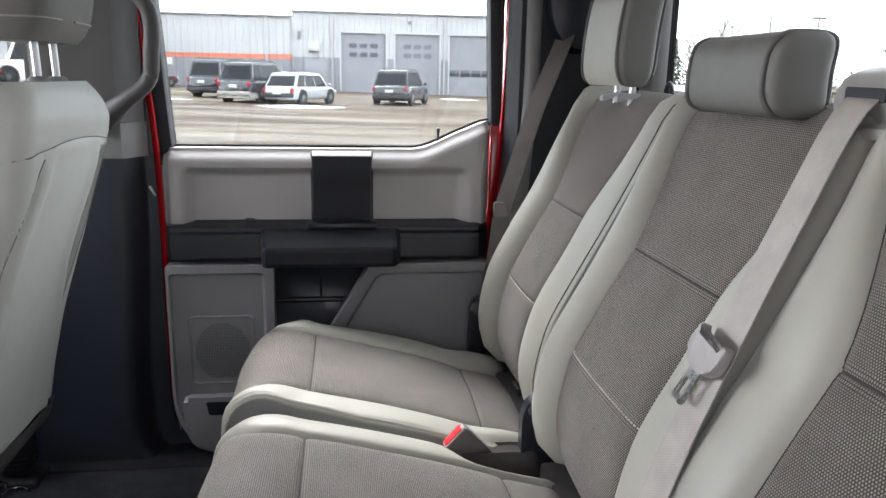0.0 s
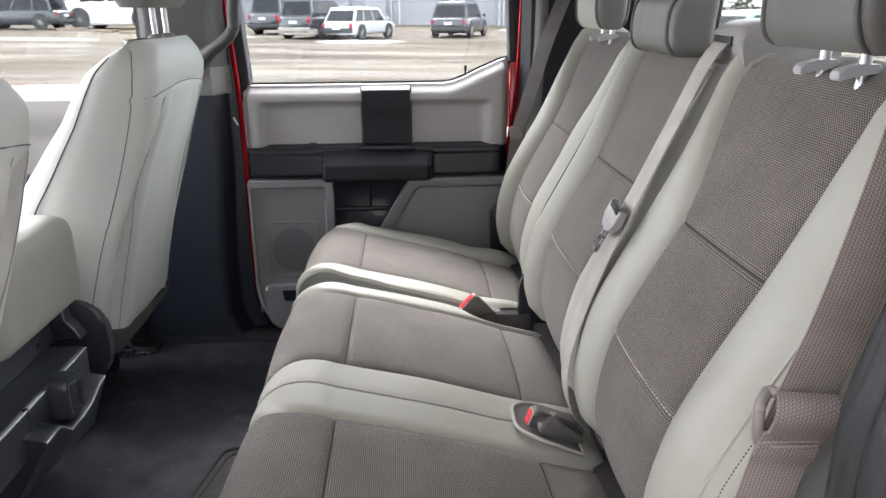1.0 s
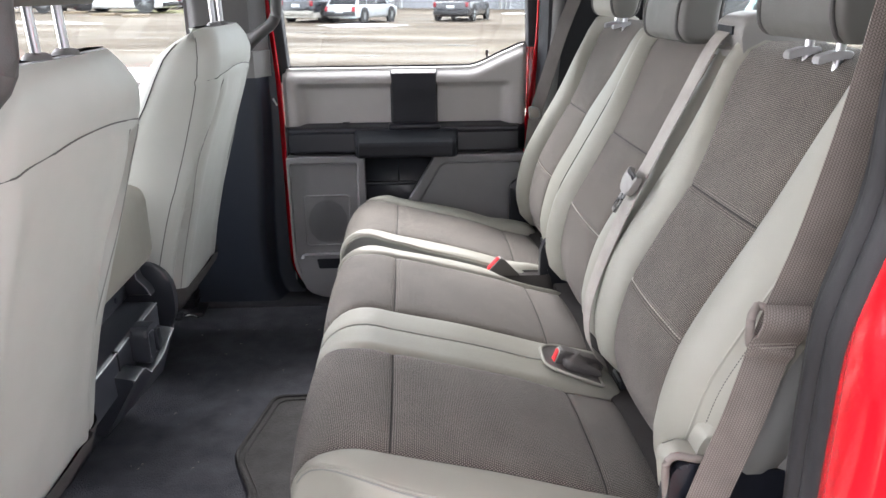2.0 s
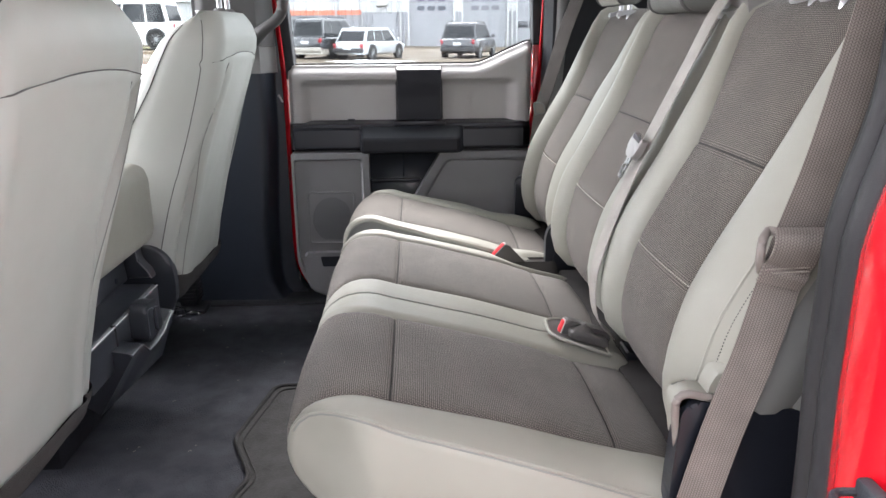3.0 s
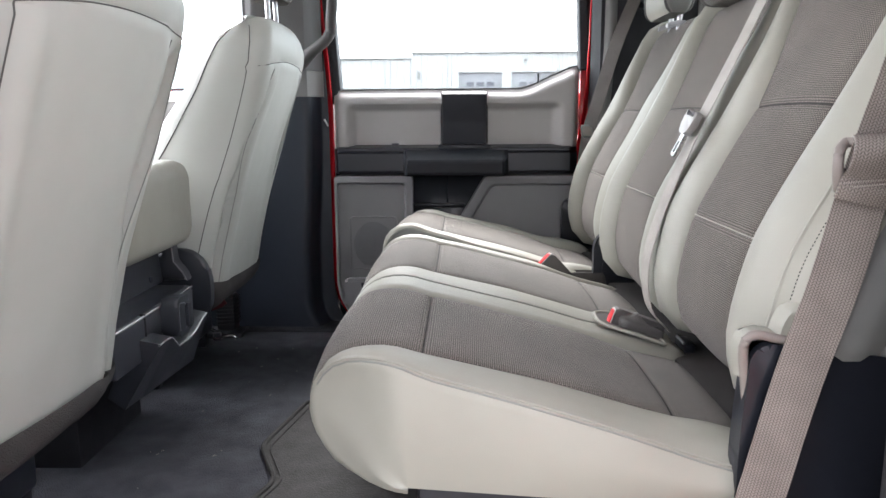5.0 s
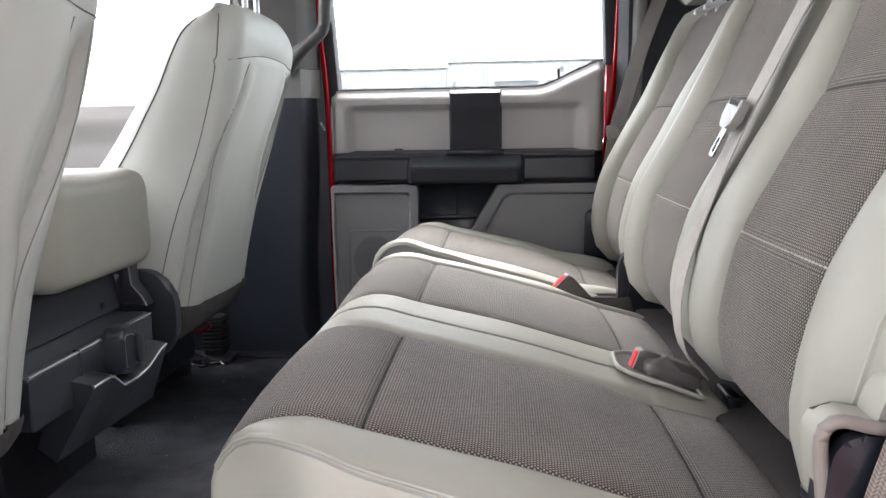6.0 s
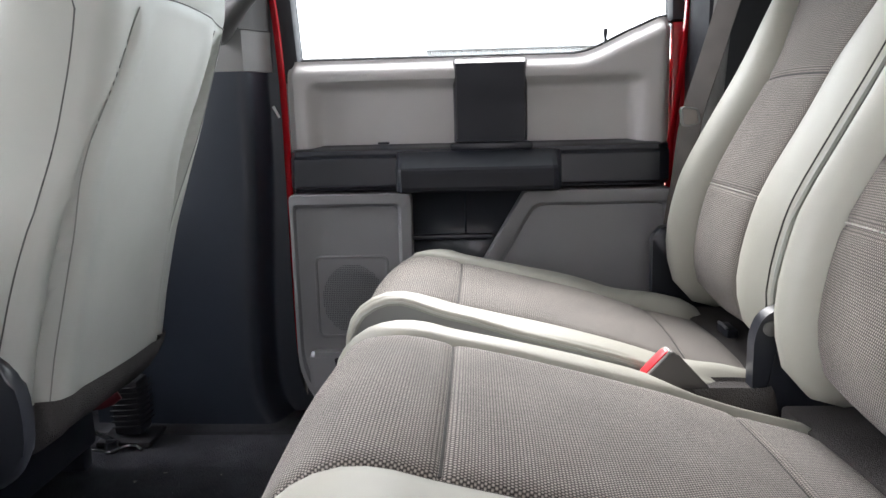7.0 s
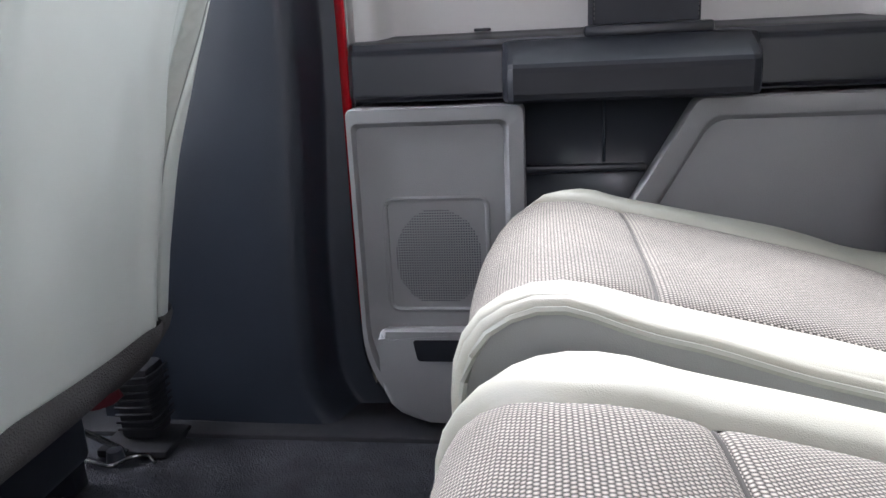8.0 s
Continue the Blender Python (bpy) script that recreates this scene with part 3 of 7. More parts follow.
def b_pillar(near):
    fl = flip_y if near else (lambda b: b)
    ob = thing("b_pillar", "door pillar with black lower trim and grey upper trim", "pillar", (-0.5, 2 * YC - 1.85 if near else 1.85, 0), kind="structure")
    bm = bmesh.new()
    rows = []
    for k in range(40):
        z = -0.01 + 0.733 * k / 39
        xa = -0.80 + 0.175 * smooth01(z / 0.72)
        q = min(max((0.125 - z) / 0.135, 0.0), 1.0)
        xb = -0.382 + 0.085 * (1 - math.sqrt(1 - q * q))
        rx = ridge_x(z)
        xb = max(xb, rx + 0.058)
        line = [(xa + (rx - 0.012 - xa) * i / 10, 1.800 + 0.012 * (1 - i / 10) ** 2) for i in range(10)]
        line += [(rx - 0.012 + 0.028 * math.sin(a), 1.800 + 0.028 * (1 - math.cos(a))) for a in [radians(75) * i / 7 for i in range(8)]]
        bx, by = line[-1]
        line += [(bx + 0.020 * i / 7, by + (1.872 - by) * (1 - (1 - i / 7) ** 1.6)) for i in range(1, 8)]
        line += [(bx + 0.020 + (xb - bx - 0.020) * i / 6, 1.872 + 0.003 * i / 6) for i in range(1, 7)]
        rows.append([bm.verts.new((x, y, z)) for x, y in line])
    for p, r in zip(rows, rows[1:]):
        for i in range(len(p) - 1):
            bm.faces.new((p[i], r[i], r[i + 1], p[i + 1]))
    part("lower_trim", fl(bm), CHARCOAL, ob, "black moulded lower trim")

    def up_y(x, z):
        return 1.803 + 0.06 * smooth01((x + 0.435) / 0.04) + 0.04 * smooth01((-0.59 - x) / 0.03)
    part("upper_trim", fl(sheet_xz(-0.625, -0.394, lambda x: 0.7235, lambda x: 0.800, up_y, 24, 6, 1.87)), PILLAR_GREY, ob, "pale grey pillar trim")
    part("handle_trim", fl(sheet_xz(-0.627, -0.396, lambda x: 0.801, lambda x: 1.232, lambda x, z: up_y(x, z) - 0.006, 24, 12, 1.87)), PILLAR_DARK, ob)
    part("pillar_core", fl(box(-0.63, -0.372, 1.884, 1.928, -0.05, 1.23, 0.004)), BLACK, ob)
    pts = curve_points([(-0.480, 1.805, 0.795), (-0.440, 1.772, 0.824), (-0.398, 1.748, 0.853), (-0.362, 1.739, 0.878), (-0.345, 1.737, 0.905), (-0.342, 1.736, 0.945), (-0.338, 1.736, 0.990), (-0.345, 1.738, 1.035), (-0.385, 1.750, 1.078), (-0.440, 1.80, 1.095)], 32)
    bm = bmesh.new()
    add_tube(bm, pts, [0.027 - 0.011 * smooth01(i / 10) + 0.010 * smooth01((i - 24) / 8) for i in range(33)], 12)
    part("grab_handle", fl(bm), PILLAR_DARK, ob, "dark grey moulded grab handle")
    return ob


b_pillar(False)
b_pillar(True)
part_sill = box(-1.45, 0.50, 1.765, 1.898, -0.045, 0.008, 0.006)
solid("door_sill", part_sill, PILLAR_BLACK, "black scuff plate of the door sill", "sill", "structure")
solid("door_sill", flip_y(box(-1.45, 0.44, 1.765, 1.898, -0.045, 0.006, 0.006)), BLACK, "black scuff plate of the open doorway", "sill", "structure")
solid("body_side", box(0.43, 0.80, 1.88, 1.95, -0.12, 1.24, 0.01), RED, "red rear corner panel of the cab", "body panel", "structure")
solid("roof_rail", box(-1.45, 0.79, 1.79, 1.94, 1.226, 1.262, 0.01), PILLAR_GREY, "grey trimmed roof rail over the doors", "trim", "structure")
solid("roof_rail", flip_y(box(-1.45, 0.79, 1.79, 1.94, 1.226, 1.262, 0.01)), PILLAR_GREY, "grey trimmed roof rail over the open doorway", "trim", "structure")

# far rear corner trim (C pillar)
c_far = thing("c_pillar", "dark rear corner trim beside the seat", "pillar", (0.5, 1.82, 0), kind="structure")


def c_y(x, z):
    return 1.790 + 0.07 * smooth01((0.440 - x) / 0.035) - 0.05 * smooth01((x - 0.60) / 0.1)


part("corner_trim", sheet_xz(0.419, 0.70, lambda x: -0.01, lambda x: 1.232, c_y, 30, 8, 1.87), PILLAR_BLACK, c_far)
part("edge_strip", tube([(0.427 + 0.010 * smooth01((z - 0.6) / 0.3), 1.835, z) for z in (0.0, 0.3, 0.6, 0.75, 0.9, 1.05, 1.22)], 0.011, 10), RUBBER, c_far, "black edge seal")
part("edge_trim", ring_loft([[(0.450 + 0.016 * smooth01((z - 0.6) / 0.3) + 0.020 * math.cos(a), 1.800 + 0.022 * math.sin(a), z) for a in [2 * math.pi * k / 16 for k in range(16)]] for z in (0.45, 0.55, 0.65, 0.75, 0.85, 0.95, 1.05, 1.225)]), PILLAR_GREY, c_far, "pale grey rounded edge trim")
bm = ring_loft([[(0.565 + 0.075 * s * math.cos(a), 1.79 - d, 1.075 + 0.11 * s * math.sin(a)) for a in [2 * math.pi * k / 28 for k in range(28)]] for s, d in ((1.05, -0.02), (1.0, 0.008), (0.9, 0.024), (0.55, 0.032))])
part("anchor_cover", bm, BLACK, c_far, "black seat belt anchor cover")


# near doorway: rubber seal, painted jamb
def jamb_x(z):
    return 0.006 * smooth01((0.55 - z) / 0.2) + 0.030 * smooth01((z - 0.64) / 0.17)


def jamb_strip(section, z0=-0.04, z1=1.24, steps=44):
    bm = bmesh.new()
    rows = []
    for k in range(steps + 1):
        z = z0 + (z1 - z0) * k / steps
        rows.append([bm.verts.new((x + jamb_x(z), y, z)) for x, y in section])
    for p, q in zip(rows, rows[1:]):
        for i in range(len(section) - 1):
            bm.faces.new((p[i], p[i + 1], q[i + 1], q[i]))
    return bm


doorway = thing("doorway_jamb", "open rear doorway with a black rubber seal and glossy red jamb", "door jamb", (0.42, 0.12, 0), kind="structure")
part("corner_trim", jamb_strip([(0.70, 0.215), (0.56, 0.212), (0.47, 0.208), (0.432, 0.204), (0.416, 0.196), (0.411, 0.186), (0.413, 0.176)]), RUBBER, doorway)
part("seal_bulb", jamb_strip([(0.413 + 0.016 * math.cos(a), 0.158 + 0.016 * math.sin(a)) for a in [math.pi * (0.35 + 1.3 * k / 10) for k in range(11)]]), RUBBER, doorway, "black rubber door seal")
part("seal_lip", jamb_strip([(0.41, 0.150), (0.403, 0.145), (0.399, 0.136), (0.400, 0.124), (0.404, 0.117), (0.41, 0.113)]), RUBBER, doorway, "black rubber seal lip")
part("jamb_panel", jamb_strip([(0.412, 0.124), (0.401, 0.110), (0.398, 0.072), (0.404, 0.050), (0.407, 0.046), (0.409, 0.040), (0.412, 0.0), (0.422, -0.022), (0.445, -0.036), (0.52, -0.045), (0.80, -0.05)]), RED, doorway, "glossy red painted jamb")
STRIKE_Y, STRIKE_Z = 0.022, 0.462
striker = part("striker_plate", box(0.390, 0.404, STRIKE_Y, STRIKE_Y + 0.030, STRIKE_Z - 0.018, STRIKE_Z + 0.014, 0.004), PILLAR_BLACK, doorway, "black latch striker")
part("striker_loop", tube(curve_points([(0.40, STRIKE_Y + 0.003, STRIKE_Z), (0.374, STRIKE_Y + 0.002, STRIKE_Z), (0.366, STRIKE_Y + 0.014, STRIKE_Z), (0.374, STRIKE_Y + 0.027, STRIKE_Z), (0.40, STRIKE_Y + 0.026, STRIKE_Z)], 14), 0.004, 8), PILLAR_BLACK, striker)


# ---- padded seats ----
def padded(root, profile, seams, bounds, zones, core, cloth, r0, r1, labels, warp=None, raise_rear=0.0, shade_mat=None):
    """Upholstery on a profile in x and z. bounds(x, z, s): the lines in y between the zones; zones: (kind, crown)."""
    dense = curve_points([(x, 0, z) for x, z in profile], 400)
    run = [0.0]
    for a, b in zip(dense, dense[1:]):
        run.append(run[-1] + (b - a).length)

    def at(s):
        j = min(range(len(run)), key=lambda i: abs(run[i] - s))
        return j

    seam_s = [run[min(range(len(dense)), key=lambda i: (dense[i].x - x) ** 2 + (dense[i].z - z) ** 2)] for x, z in seams]
    ss = [run[-1] * k / 46 for k in range(47)]
    for q in seam_s:
        ss = [s for s in ss if abs(s - q) > 0.010]
        ss += [q - 0.009, q - 0.0045, q, q + 0.0045, q + 0.009]
    ss.sort()
    cols = [("side0", k) for k in (3, 2, 1)] + [("round0", a) for a in range(0, 5)]
    for zi, (kind, crown) in enumerate(zones):
        n = 12 if kind == "cloth" else 9
        cols += [(zi, k / n) for k in range(1 if zi else 1, n + (1 if zi < len(zones) - 1 else 0))]
    cols += [("round1", a) for a in range(4, -1, -1)] + [("side1", k) for k in (1, 2, 3)]
    grid, uvs = [], []
    for s in ss:
        j = at(s)
        p = dense[j]
        d = (dense[min(j + 2, 400)] - dense[max(j - 2, 0)]).normalized()
        nrm = Vector((-d.z, 0, d.x))
        b = bounds(p.x, p.z, s)
        c = core(p.x, p.z)
        row, uvr = [], []
        dip = sum(math.exp(-((s - q) / 0.0042) ** 2) for q in seam_s)
        for kind, k in cols:
            if kind in ("round0", "side0"):
                a = radians(90 - 22.5 * k) if kind == "round0" else radians(90)
                y, h = b[0] + r0 - r0 * math.sin(a), -r0 + r0 * math.cos(a)
                q = p + nrm * h
                if kind == "side0":
                    q = q.lerp(Vector((c[0], 0, c[1])), k / 3)
                    y += bounds(q.x, q.z, s)[0] - b[0] - 0.006 * math.sin(math.pi * k / 3)
            elif kind in ("round1", "side1"):
                a = radians(90 - 22.5 * k) if kind == "round1" else radians(90)
                y, h = b[-1] - r1 + r1 * math.sin(a), -r1 + r1 * math.cos(a)
                q = p + nrm * h
                if kind == "side1":
                    q = q.lerp(Vector((c[0], 0, c[1])), k / 3)
                    y += bounds(q.x, q.z, s)[-1] - b[-1] + 0.006 * math.sin(math.pi * k / 3)
            else:
                t = 0.5 - 0.5 * math.cos(math.pi * k)
                lo = b[kind] + (r0 if kind == 0 else 0)
                hi = b[kind + 1] - (r1 if kind == len(zones) - 1 else 0)
                y = lo + (hi - lo) * t
                zk, crown = zones[kind]
                h = crown * math.sin(math.pi * t) ** 0.8 if zk == "band" else crown * (1 - (2 * t - 1) ** 2)
                if zk == "band" and kind == 0:
                    h = crown * math.sin(math.pi * (0.12 + 0.88 * t)) ** 0.8 - crown * math.sin(math.pi * 0.12) ** 0.8 * (1 - t)
                for edge, other in ((lo, kind - 1), (hi, kind + 1)):
                    if 0 <= other < len(zones):
                        plainly = zk == "band" and zones[other][0] == "band" and crown < 0.002
                        h -= (0.0016 if plainly else 0.0055) * math.exp(-((y - edge) / 0.0045) ** 2)
                if zk == "band" and raise_rear:
                    near_cloth = min(y - lo if kind > 0 and zones[kind - 1][0] == "cloth" or kind == 0 else 1.0, hi - y if kind < len(zones) - 1 and zones[kind + 1][0] == "cloth" or kind == len(zones) - 1 else 1.0)
                    h += raise_rear * smooth01((p.x - 0.22) / 0.10) * smooth01(near_cloth / 0.022)
                if zk == "cloth":
                    h -= 0.0042 * dip
                h += 0.0022 * noise.noise(Vector((p.x * 9 + 3, y * 9, p.z * 9)))
                q = p + nrm * h
            q = Vector((q.x, y, q.z))
            row.append(warp(q) if warp else q)
            uvr.append((y, s))
        grid.append(row)
        uvs.append(uvr)

    def seg(i):
        m = (ss[i] + ss[i + 1]) / 2
        return sum(m > q for q in seam_s)

    def key(i, c):
        kind = cols[c][0]
        nxt = cols[c + 1][0]
        k = nxt if isinstance(nxt, int) else kind
        if isinstance(kind, int) and isinstance(nxt, int) and kind != nxt:
            k = nxt
        if k in ("side0", "round0"):
            return ("wall0",) if shade_mat and kind == "side0" else ("side0",)
        if k in ("side1", "round1"):
            return ("side1",)
        return (k, seg(i)) if zones[k][0] == "cloth" else (k,)

    faces = {}
    for i in range(len(ss) - 1):
        for c in range(len(cols) - 1):
            faces.setdefault(key(i, c), []).append((i, c))
    for kk, cells in faces.items():
        bm = bmesh.new()
        layer = bm.loops.layers.uv.new("UVMap")
        made = {}
        for i, c in cells:
            ids = ((i, c), (i, c + 1), (i + 1, c + 1), (i + 1, c))
            vs = []
            for q in ids:
                if q not in made:
                    made[q] = bm.verts.new(grid[q[0]][q[1]])
                vs.append(made[q])
            try:
                f = bm.faces.new(vs)
            except ValueError:
                continue
            for lp, q in zip(f.loops, ids):
                lp[layer].uv = uvs[q[0]][q[1]]
        is_cloth = isinstance(kk[0], int) and zones[kk[0]][0] == "cloth"
        nm = labels + ("_panel" if is_cloth else ("_side" if isinstance(kk[0], str) else "_bolster"))
        part(nm, bm, cloth if is_cloth else (shade_mat if kk[0] == "wall0" else VINYL), root, "pale vinyl side wall with its shade in the colour" if kk[0] == "wall0" else "", flat_angle=75)
    col_at = {}
    for c, (kind, k) in enumerate(cols):
        col_at.setdefault(kind, []).append(c)
    rows_at = [min(range(len(ss)), key=lambda i: abs(ss[i] - q)) for q in seam_s]
    return grid, col_at, rows_at


def seam_tube(grid, path, r, lift=0.0):
    pts = []
    for i, c in path:
        p = grid[i][c].copy()
        if lift:
            a = grid[min(i + 1, len(grid) - 1)][c] - grid[max(i - 1, 0)][c]
            b = grid[i][min(c + 1, len(grid[0]) - 1)] - grid[i][max(c - 1, 0)]
            n = a.cross(b)
            if n.length > 1e-9:
                p += n.normalized() * lift
        pts.append(p)
    return tube(pts, r, 6)


def stitches(grid, path, r, lift, step=0.0035):
    """Short raised threads along a seam."""
    bm = bmesh.new()
    pts = []
    for i, c in path:
        a = grid[min(i + 1, len(grid) - 1)][c] - grid[max(i - 1, 0)][c]
        b = grid[i][min(c + 1, len(grid[0]) - 1)] - grid[i][max(c - 1, 0)]
        n = a.cross(b)
        pts.append(grid[i][c] + (n.normalized() * lift if n.length > 1e-9 else n))
    total = sum((q - p).length for p, q in zip(pts, pts[1:]))
    even = curve_points(pts, max(int(total / step), 4))
    for k in range(0, len(even) - 1, 2):
        add_tube(bm, [even[k], even[k + 1]], r, 5)
    return bm


CUSHION = [(-0.045, 0.246), (-0.098, 0.249), (-0.136, 0.270), (-0.154, 0.310), (-0.150, 0.350), (-0.128, 0.381), (-0.098, 0.397), (-0.060, 0.399),
           (-0.016, 0.388), (0.060, 0.371), (0.140, 0.351), (0.215, 0.329), (0.284, 0.305), (0.328, 0.2925), (0.362, 0.283), (0.380, 0.268), (0.383, 0.246)]
BACK = [(0.440, 0.332), (0.414, 0.328), (0.388, 0.334), (0.368, 0.354), (0.359, 0.392), (0.361, 0.437), (0.380, 0.514), (0.420, 0.594), (0.462, 0.672), (0.502, 0.750), (0.537, 0.822),
        (0.554, 0.857), (0.574, 0.878), (0.604, 0.884), (0.636, 0.870), (0.652, 0.835), (0.640, 0.760), (0.585, 0.600), (0.520, 0.420), (0.500, 0.330)]


def cushion_warp(q):
    """The bench's front edge draws back towards its outer ends."""
    end = max(smooth01((0.40 - q.y) / 0.13), smooth01((q.y - 1.57) / 0.13))
    q.x += 0.030 * end * smooth01((0.02 - q.x) / 0.12)
    return q


def split_warp(q):
    """The single cushion stands fuller along the split."""
    q = cushion_warp(q)
    near = smooth01((1.325 - q.y) / 0.085) * smooth01((q.z - 0.32) / 0.06)
    q.z += near * (0.006 * smooth01((0.07 - q.x) / 0.08) + 0.012 * smooth01((-0.04 - q.x) / 0.06))
    q.x -= 0.006 * near * smooth01((-0.08 - q.x) / 0.05)
    return q


def cushion_core(x, z):
    return (min(max(x, -0.045), 0.35), 0.258)


def back_core(x, z):
    q = min(max((z - 0.36) / 0.48, 0), 1)
    return (0.425 + 0.18 * q, 0.36 + 0.48 * q)


def front_open(s):
    return smooth01((0.280 - s) / 0.09)


def corner_in(x):
    """How far the bench's outer front corners draw in."""
    return 0.030 * smooth01((0.25 - x) / 0.35) + 0.062 * smooth01((-0.04 - x) / 0.11) ** 1.5


def cushion60_bounds(x, z, s):
    f = front_open(s)
    e = corner_in(x)
    return [0.270 + e, max(0.376, 0.270 + e + 0.012), 0.664 + 0.030 * f, 0.752, 0.836 - 0.020 * f, 1.138 + 0.030 * f, 1.212 - 0.036 * smooth01((x - 0.185) / 0.06)]


def cushion40_bounds(x, z, s):
    f = front_open(s)
    return [1.233, 1.300 - 0.030 * f, min(1.590 + 0.055 * f, 1.704 - corner_in(x) - 0.034), 1.704 - corner_in(x)]


bench_label = "two-seat rear bench in grey ribbed cloth with pale vinyl bolsters"
cush60 = thing("rear_bench_seat", bench_label, "car seat", (0.1, 0.74, 0.0), "rear bench")
g, ca, ra = padded(cush60, CUSHION, [(-0.016, 0.388), (0.284, 0.306)], cushion60_bounds,
                        [("band", 0.005), ("cloth", 0.006), ("band", 0.0015), ("band", 0.0015), ("cloth", 0.006), ("band", 0.004)], cushion_core, CLOTH_CUSHION, 0.012, 0.026, "cushion", cushion_warp, 0.014)
for row in ra:
    for z in (1, 4):
        part("cross_seam", seam_tube(g, [(row, c) for c in ca[z]], 0.0017, 0.0004), THREAD_DARK, cush60)
for c in (ca[0][-1], ca[1][-1], ca[3][-1], ca[4][-1]):
    part("edge_seam", seam_tube(g, [(i, c) for i in range(8, len(g) - 5)], 0.0010, 0.0004), THREAD_DARK, cush60)
edge = ca["round0"][3]
first = next(i for i in range(len(g)) if g[i][edge].z > 0.350)
part("piping", seam_tube(g, [(i, edge) for i in range(first, len(g) - 4)], 0.0015, 0.0005), VINYL, cush60, "pale vinyl piping")
part("piping_seam", seam_tube(g, [(i, edge - 1) for i in range(first, len(g) - 4)], 0.0011, 0.0), SEAM_GREY, cush60)
mid_seam = ca[3][0]
part("piping", seam_tube(g, [(i, mid_seam - 1) for i in range(9, len(g) - 8)], 0.0022, 0.001), PIPING, cush60)
part("seat_base", box(-0.02, 0.36, 0.30, 1.20, 0.215, 0.262, 0.01), BLACK, cush60, "black seat pan")
for y in (0.36, 1.10):
    part("leg", box(0.06, 0.30, y, y + 0.03, 0.0, 0.214, 0.004), BLACK, cush60)

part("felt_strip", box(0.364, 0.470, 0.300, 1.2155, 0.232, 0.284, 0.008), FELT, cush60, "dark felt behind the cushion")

cush40 = thing("rear_bench_seat", "single rear seat in grey ribbed cloth with pale vinyl bolsters", "car seat", (0.1, 1.46, 0.0), "rear bench")
g4, c4, r4 = padded(cush40, CUSHION, [(-0.016, 0.388), (0.284, 0.306)], cushion40_bounds,
                         [("band", 0.004), ("cloth", 0.006), ("band", 0.005)], cushion_core, CLOTH_CUSHION, 0.007, 0.030, "cushion", split_warp, 0.014, VINYL_SHADED)
for row in r4:
    part("cross_seam", seam_tube(g4, [(row, c) for c in c4[1]], 0.0017, 0.0004), THREAD_DARK, cush40)
for c in (c4[0][-1], c4[1][-1]):
    part("edge_seam", seam_tube(g4, [(i, c) for i in range(8, len(g4) - 5)], 0.0010, 0.0004), THREAD_DARK, cush40)
welt = c4["round0"][0]
part("piping", seam_tube(g4, [(i, welt) for i in range(9, len(g4) - 5)], 0.0028, 0.0012), PIPING, cush40, "grey piping along the split")
part("piping_seam", seam_tube(g4, [(i, welt - 1) for i in range(9, len(g4) - 5)], 0.0012, 0.0), THREAD_DARK, cush40)
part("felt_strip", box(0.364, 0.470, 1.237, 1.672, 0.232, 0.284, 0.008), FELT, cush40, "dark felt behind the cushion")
part("seat_base", box(-0.02, 0.36, 1.25, 1.67, 0.215, 0.262, 0.01), BLACK, cush40, "black seat pan")
for y in (1.28, 1.62):
    part("leg", box(0.06, 0.30, y, y + 0.03, 0.0, 0.214, 0.004), BLACK, cush40)


def flare(z):
    return smooth01((z - 0.66) / 0.20)


def back60_bounds(x, z, s):
    f = flare(z)
    low = smooth01((0.46 - z) / 0.12)
    return [0.258 + 0.02 * f + 0.03 * low, 0.420 - 0.004 * f - 0.01 * low, 0.663 + 0.066 * f, 0.768, 0.868 - 0.055 * f, 1.128 + 0.045 * f, 1.216]


def back40_bounds(x, z, s):
    f = flare(z)
    low = smooth01((0.46 - z) / 0.12)
    return [1.240, 1.357 - 0.05 * f, 1.572 + 0.06 * f, 1.712 - 0.02 * f - 0.03 * low]


back60 = cush60
gb, cb, rb = padded(back60, BACK, [(0.380, 0.514), (0.462, 0.672)], back60_bounds,
                         [("band", 0.030), ("cloth", 0.007), ("band", 0.016), ("band", 0.016), ("cloth", 0.007), ("band", 0.026)], back_core, CLOTH, 0.034, 0.018, "backrest", shade_mat=VINYL_SHADED)
for z in (1, 4):
    part("pale_stitching", stitches(gb, [(rb[0], c) for c in cb[z]], 0.0011, 0.0030), THREAD, back60, "pale stitched seam")
    part("cross_seam", seam_tube(gb, [(rb[1], c) for c in cb[z]], 0.0018, 0.0004), THREAD_DARK, back60)
for c in (cb[0][-1], cb[1][-1], cb[3][-1], cb[4][-1]):
    part("edge_seam", seam_tube(gb, [(i, c) for i in range(5, 34)], 0.0010, 0.0004), THREAD_DARK, back60)
front_rows = range(4, 30)
part("bolster_stitching", stitches(gb, [(i, cb["round0"][4]) for i in front_rows], 0.0006, 0.0002, 0.0021), THREAD_DARK, back60, "dark stitched seam along the side bolster")
part("bolster_fold", seam_tube(gb, [(i, cb[0][1]) for i in front_rows], 0.0030, -0.0014), VINYL, back60)
part("piping", seam_tube(gb, [(i, cb["round1"][2]) for i in range(3, 36)], 0.0034, 0.001), PIPING, back60)
part("piping", seam_tube(gb, [(i, cb[3][0] - 1) for i in range(5, 34)], 0.0018, 0.001), PIPING, back60)

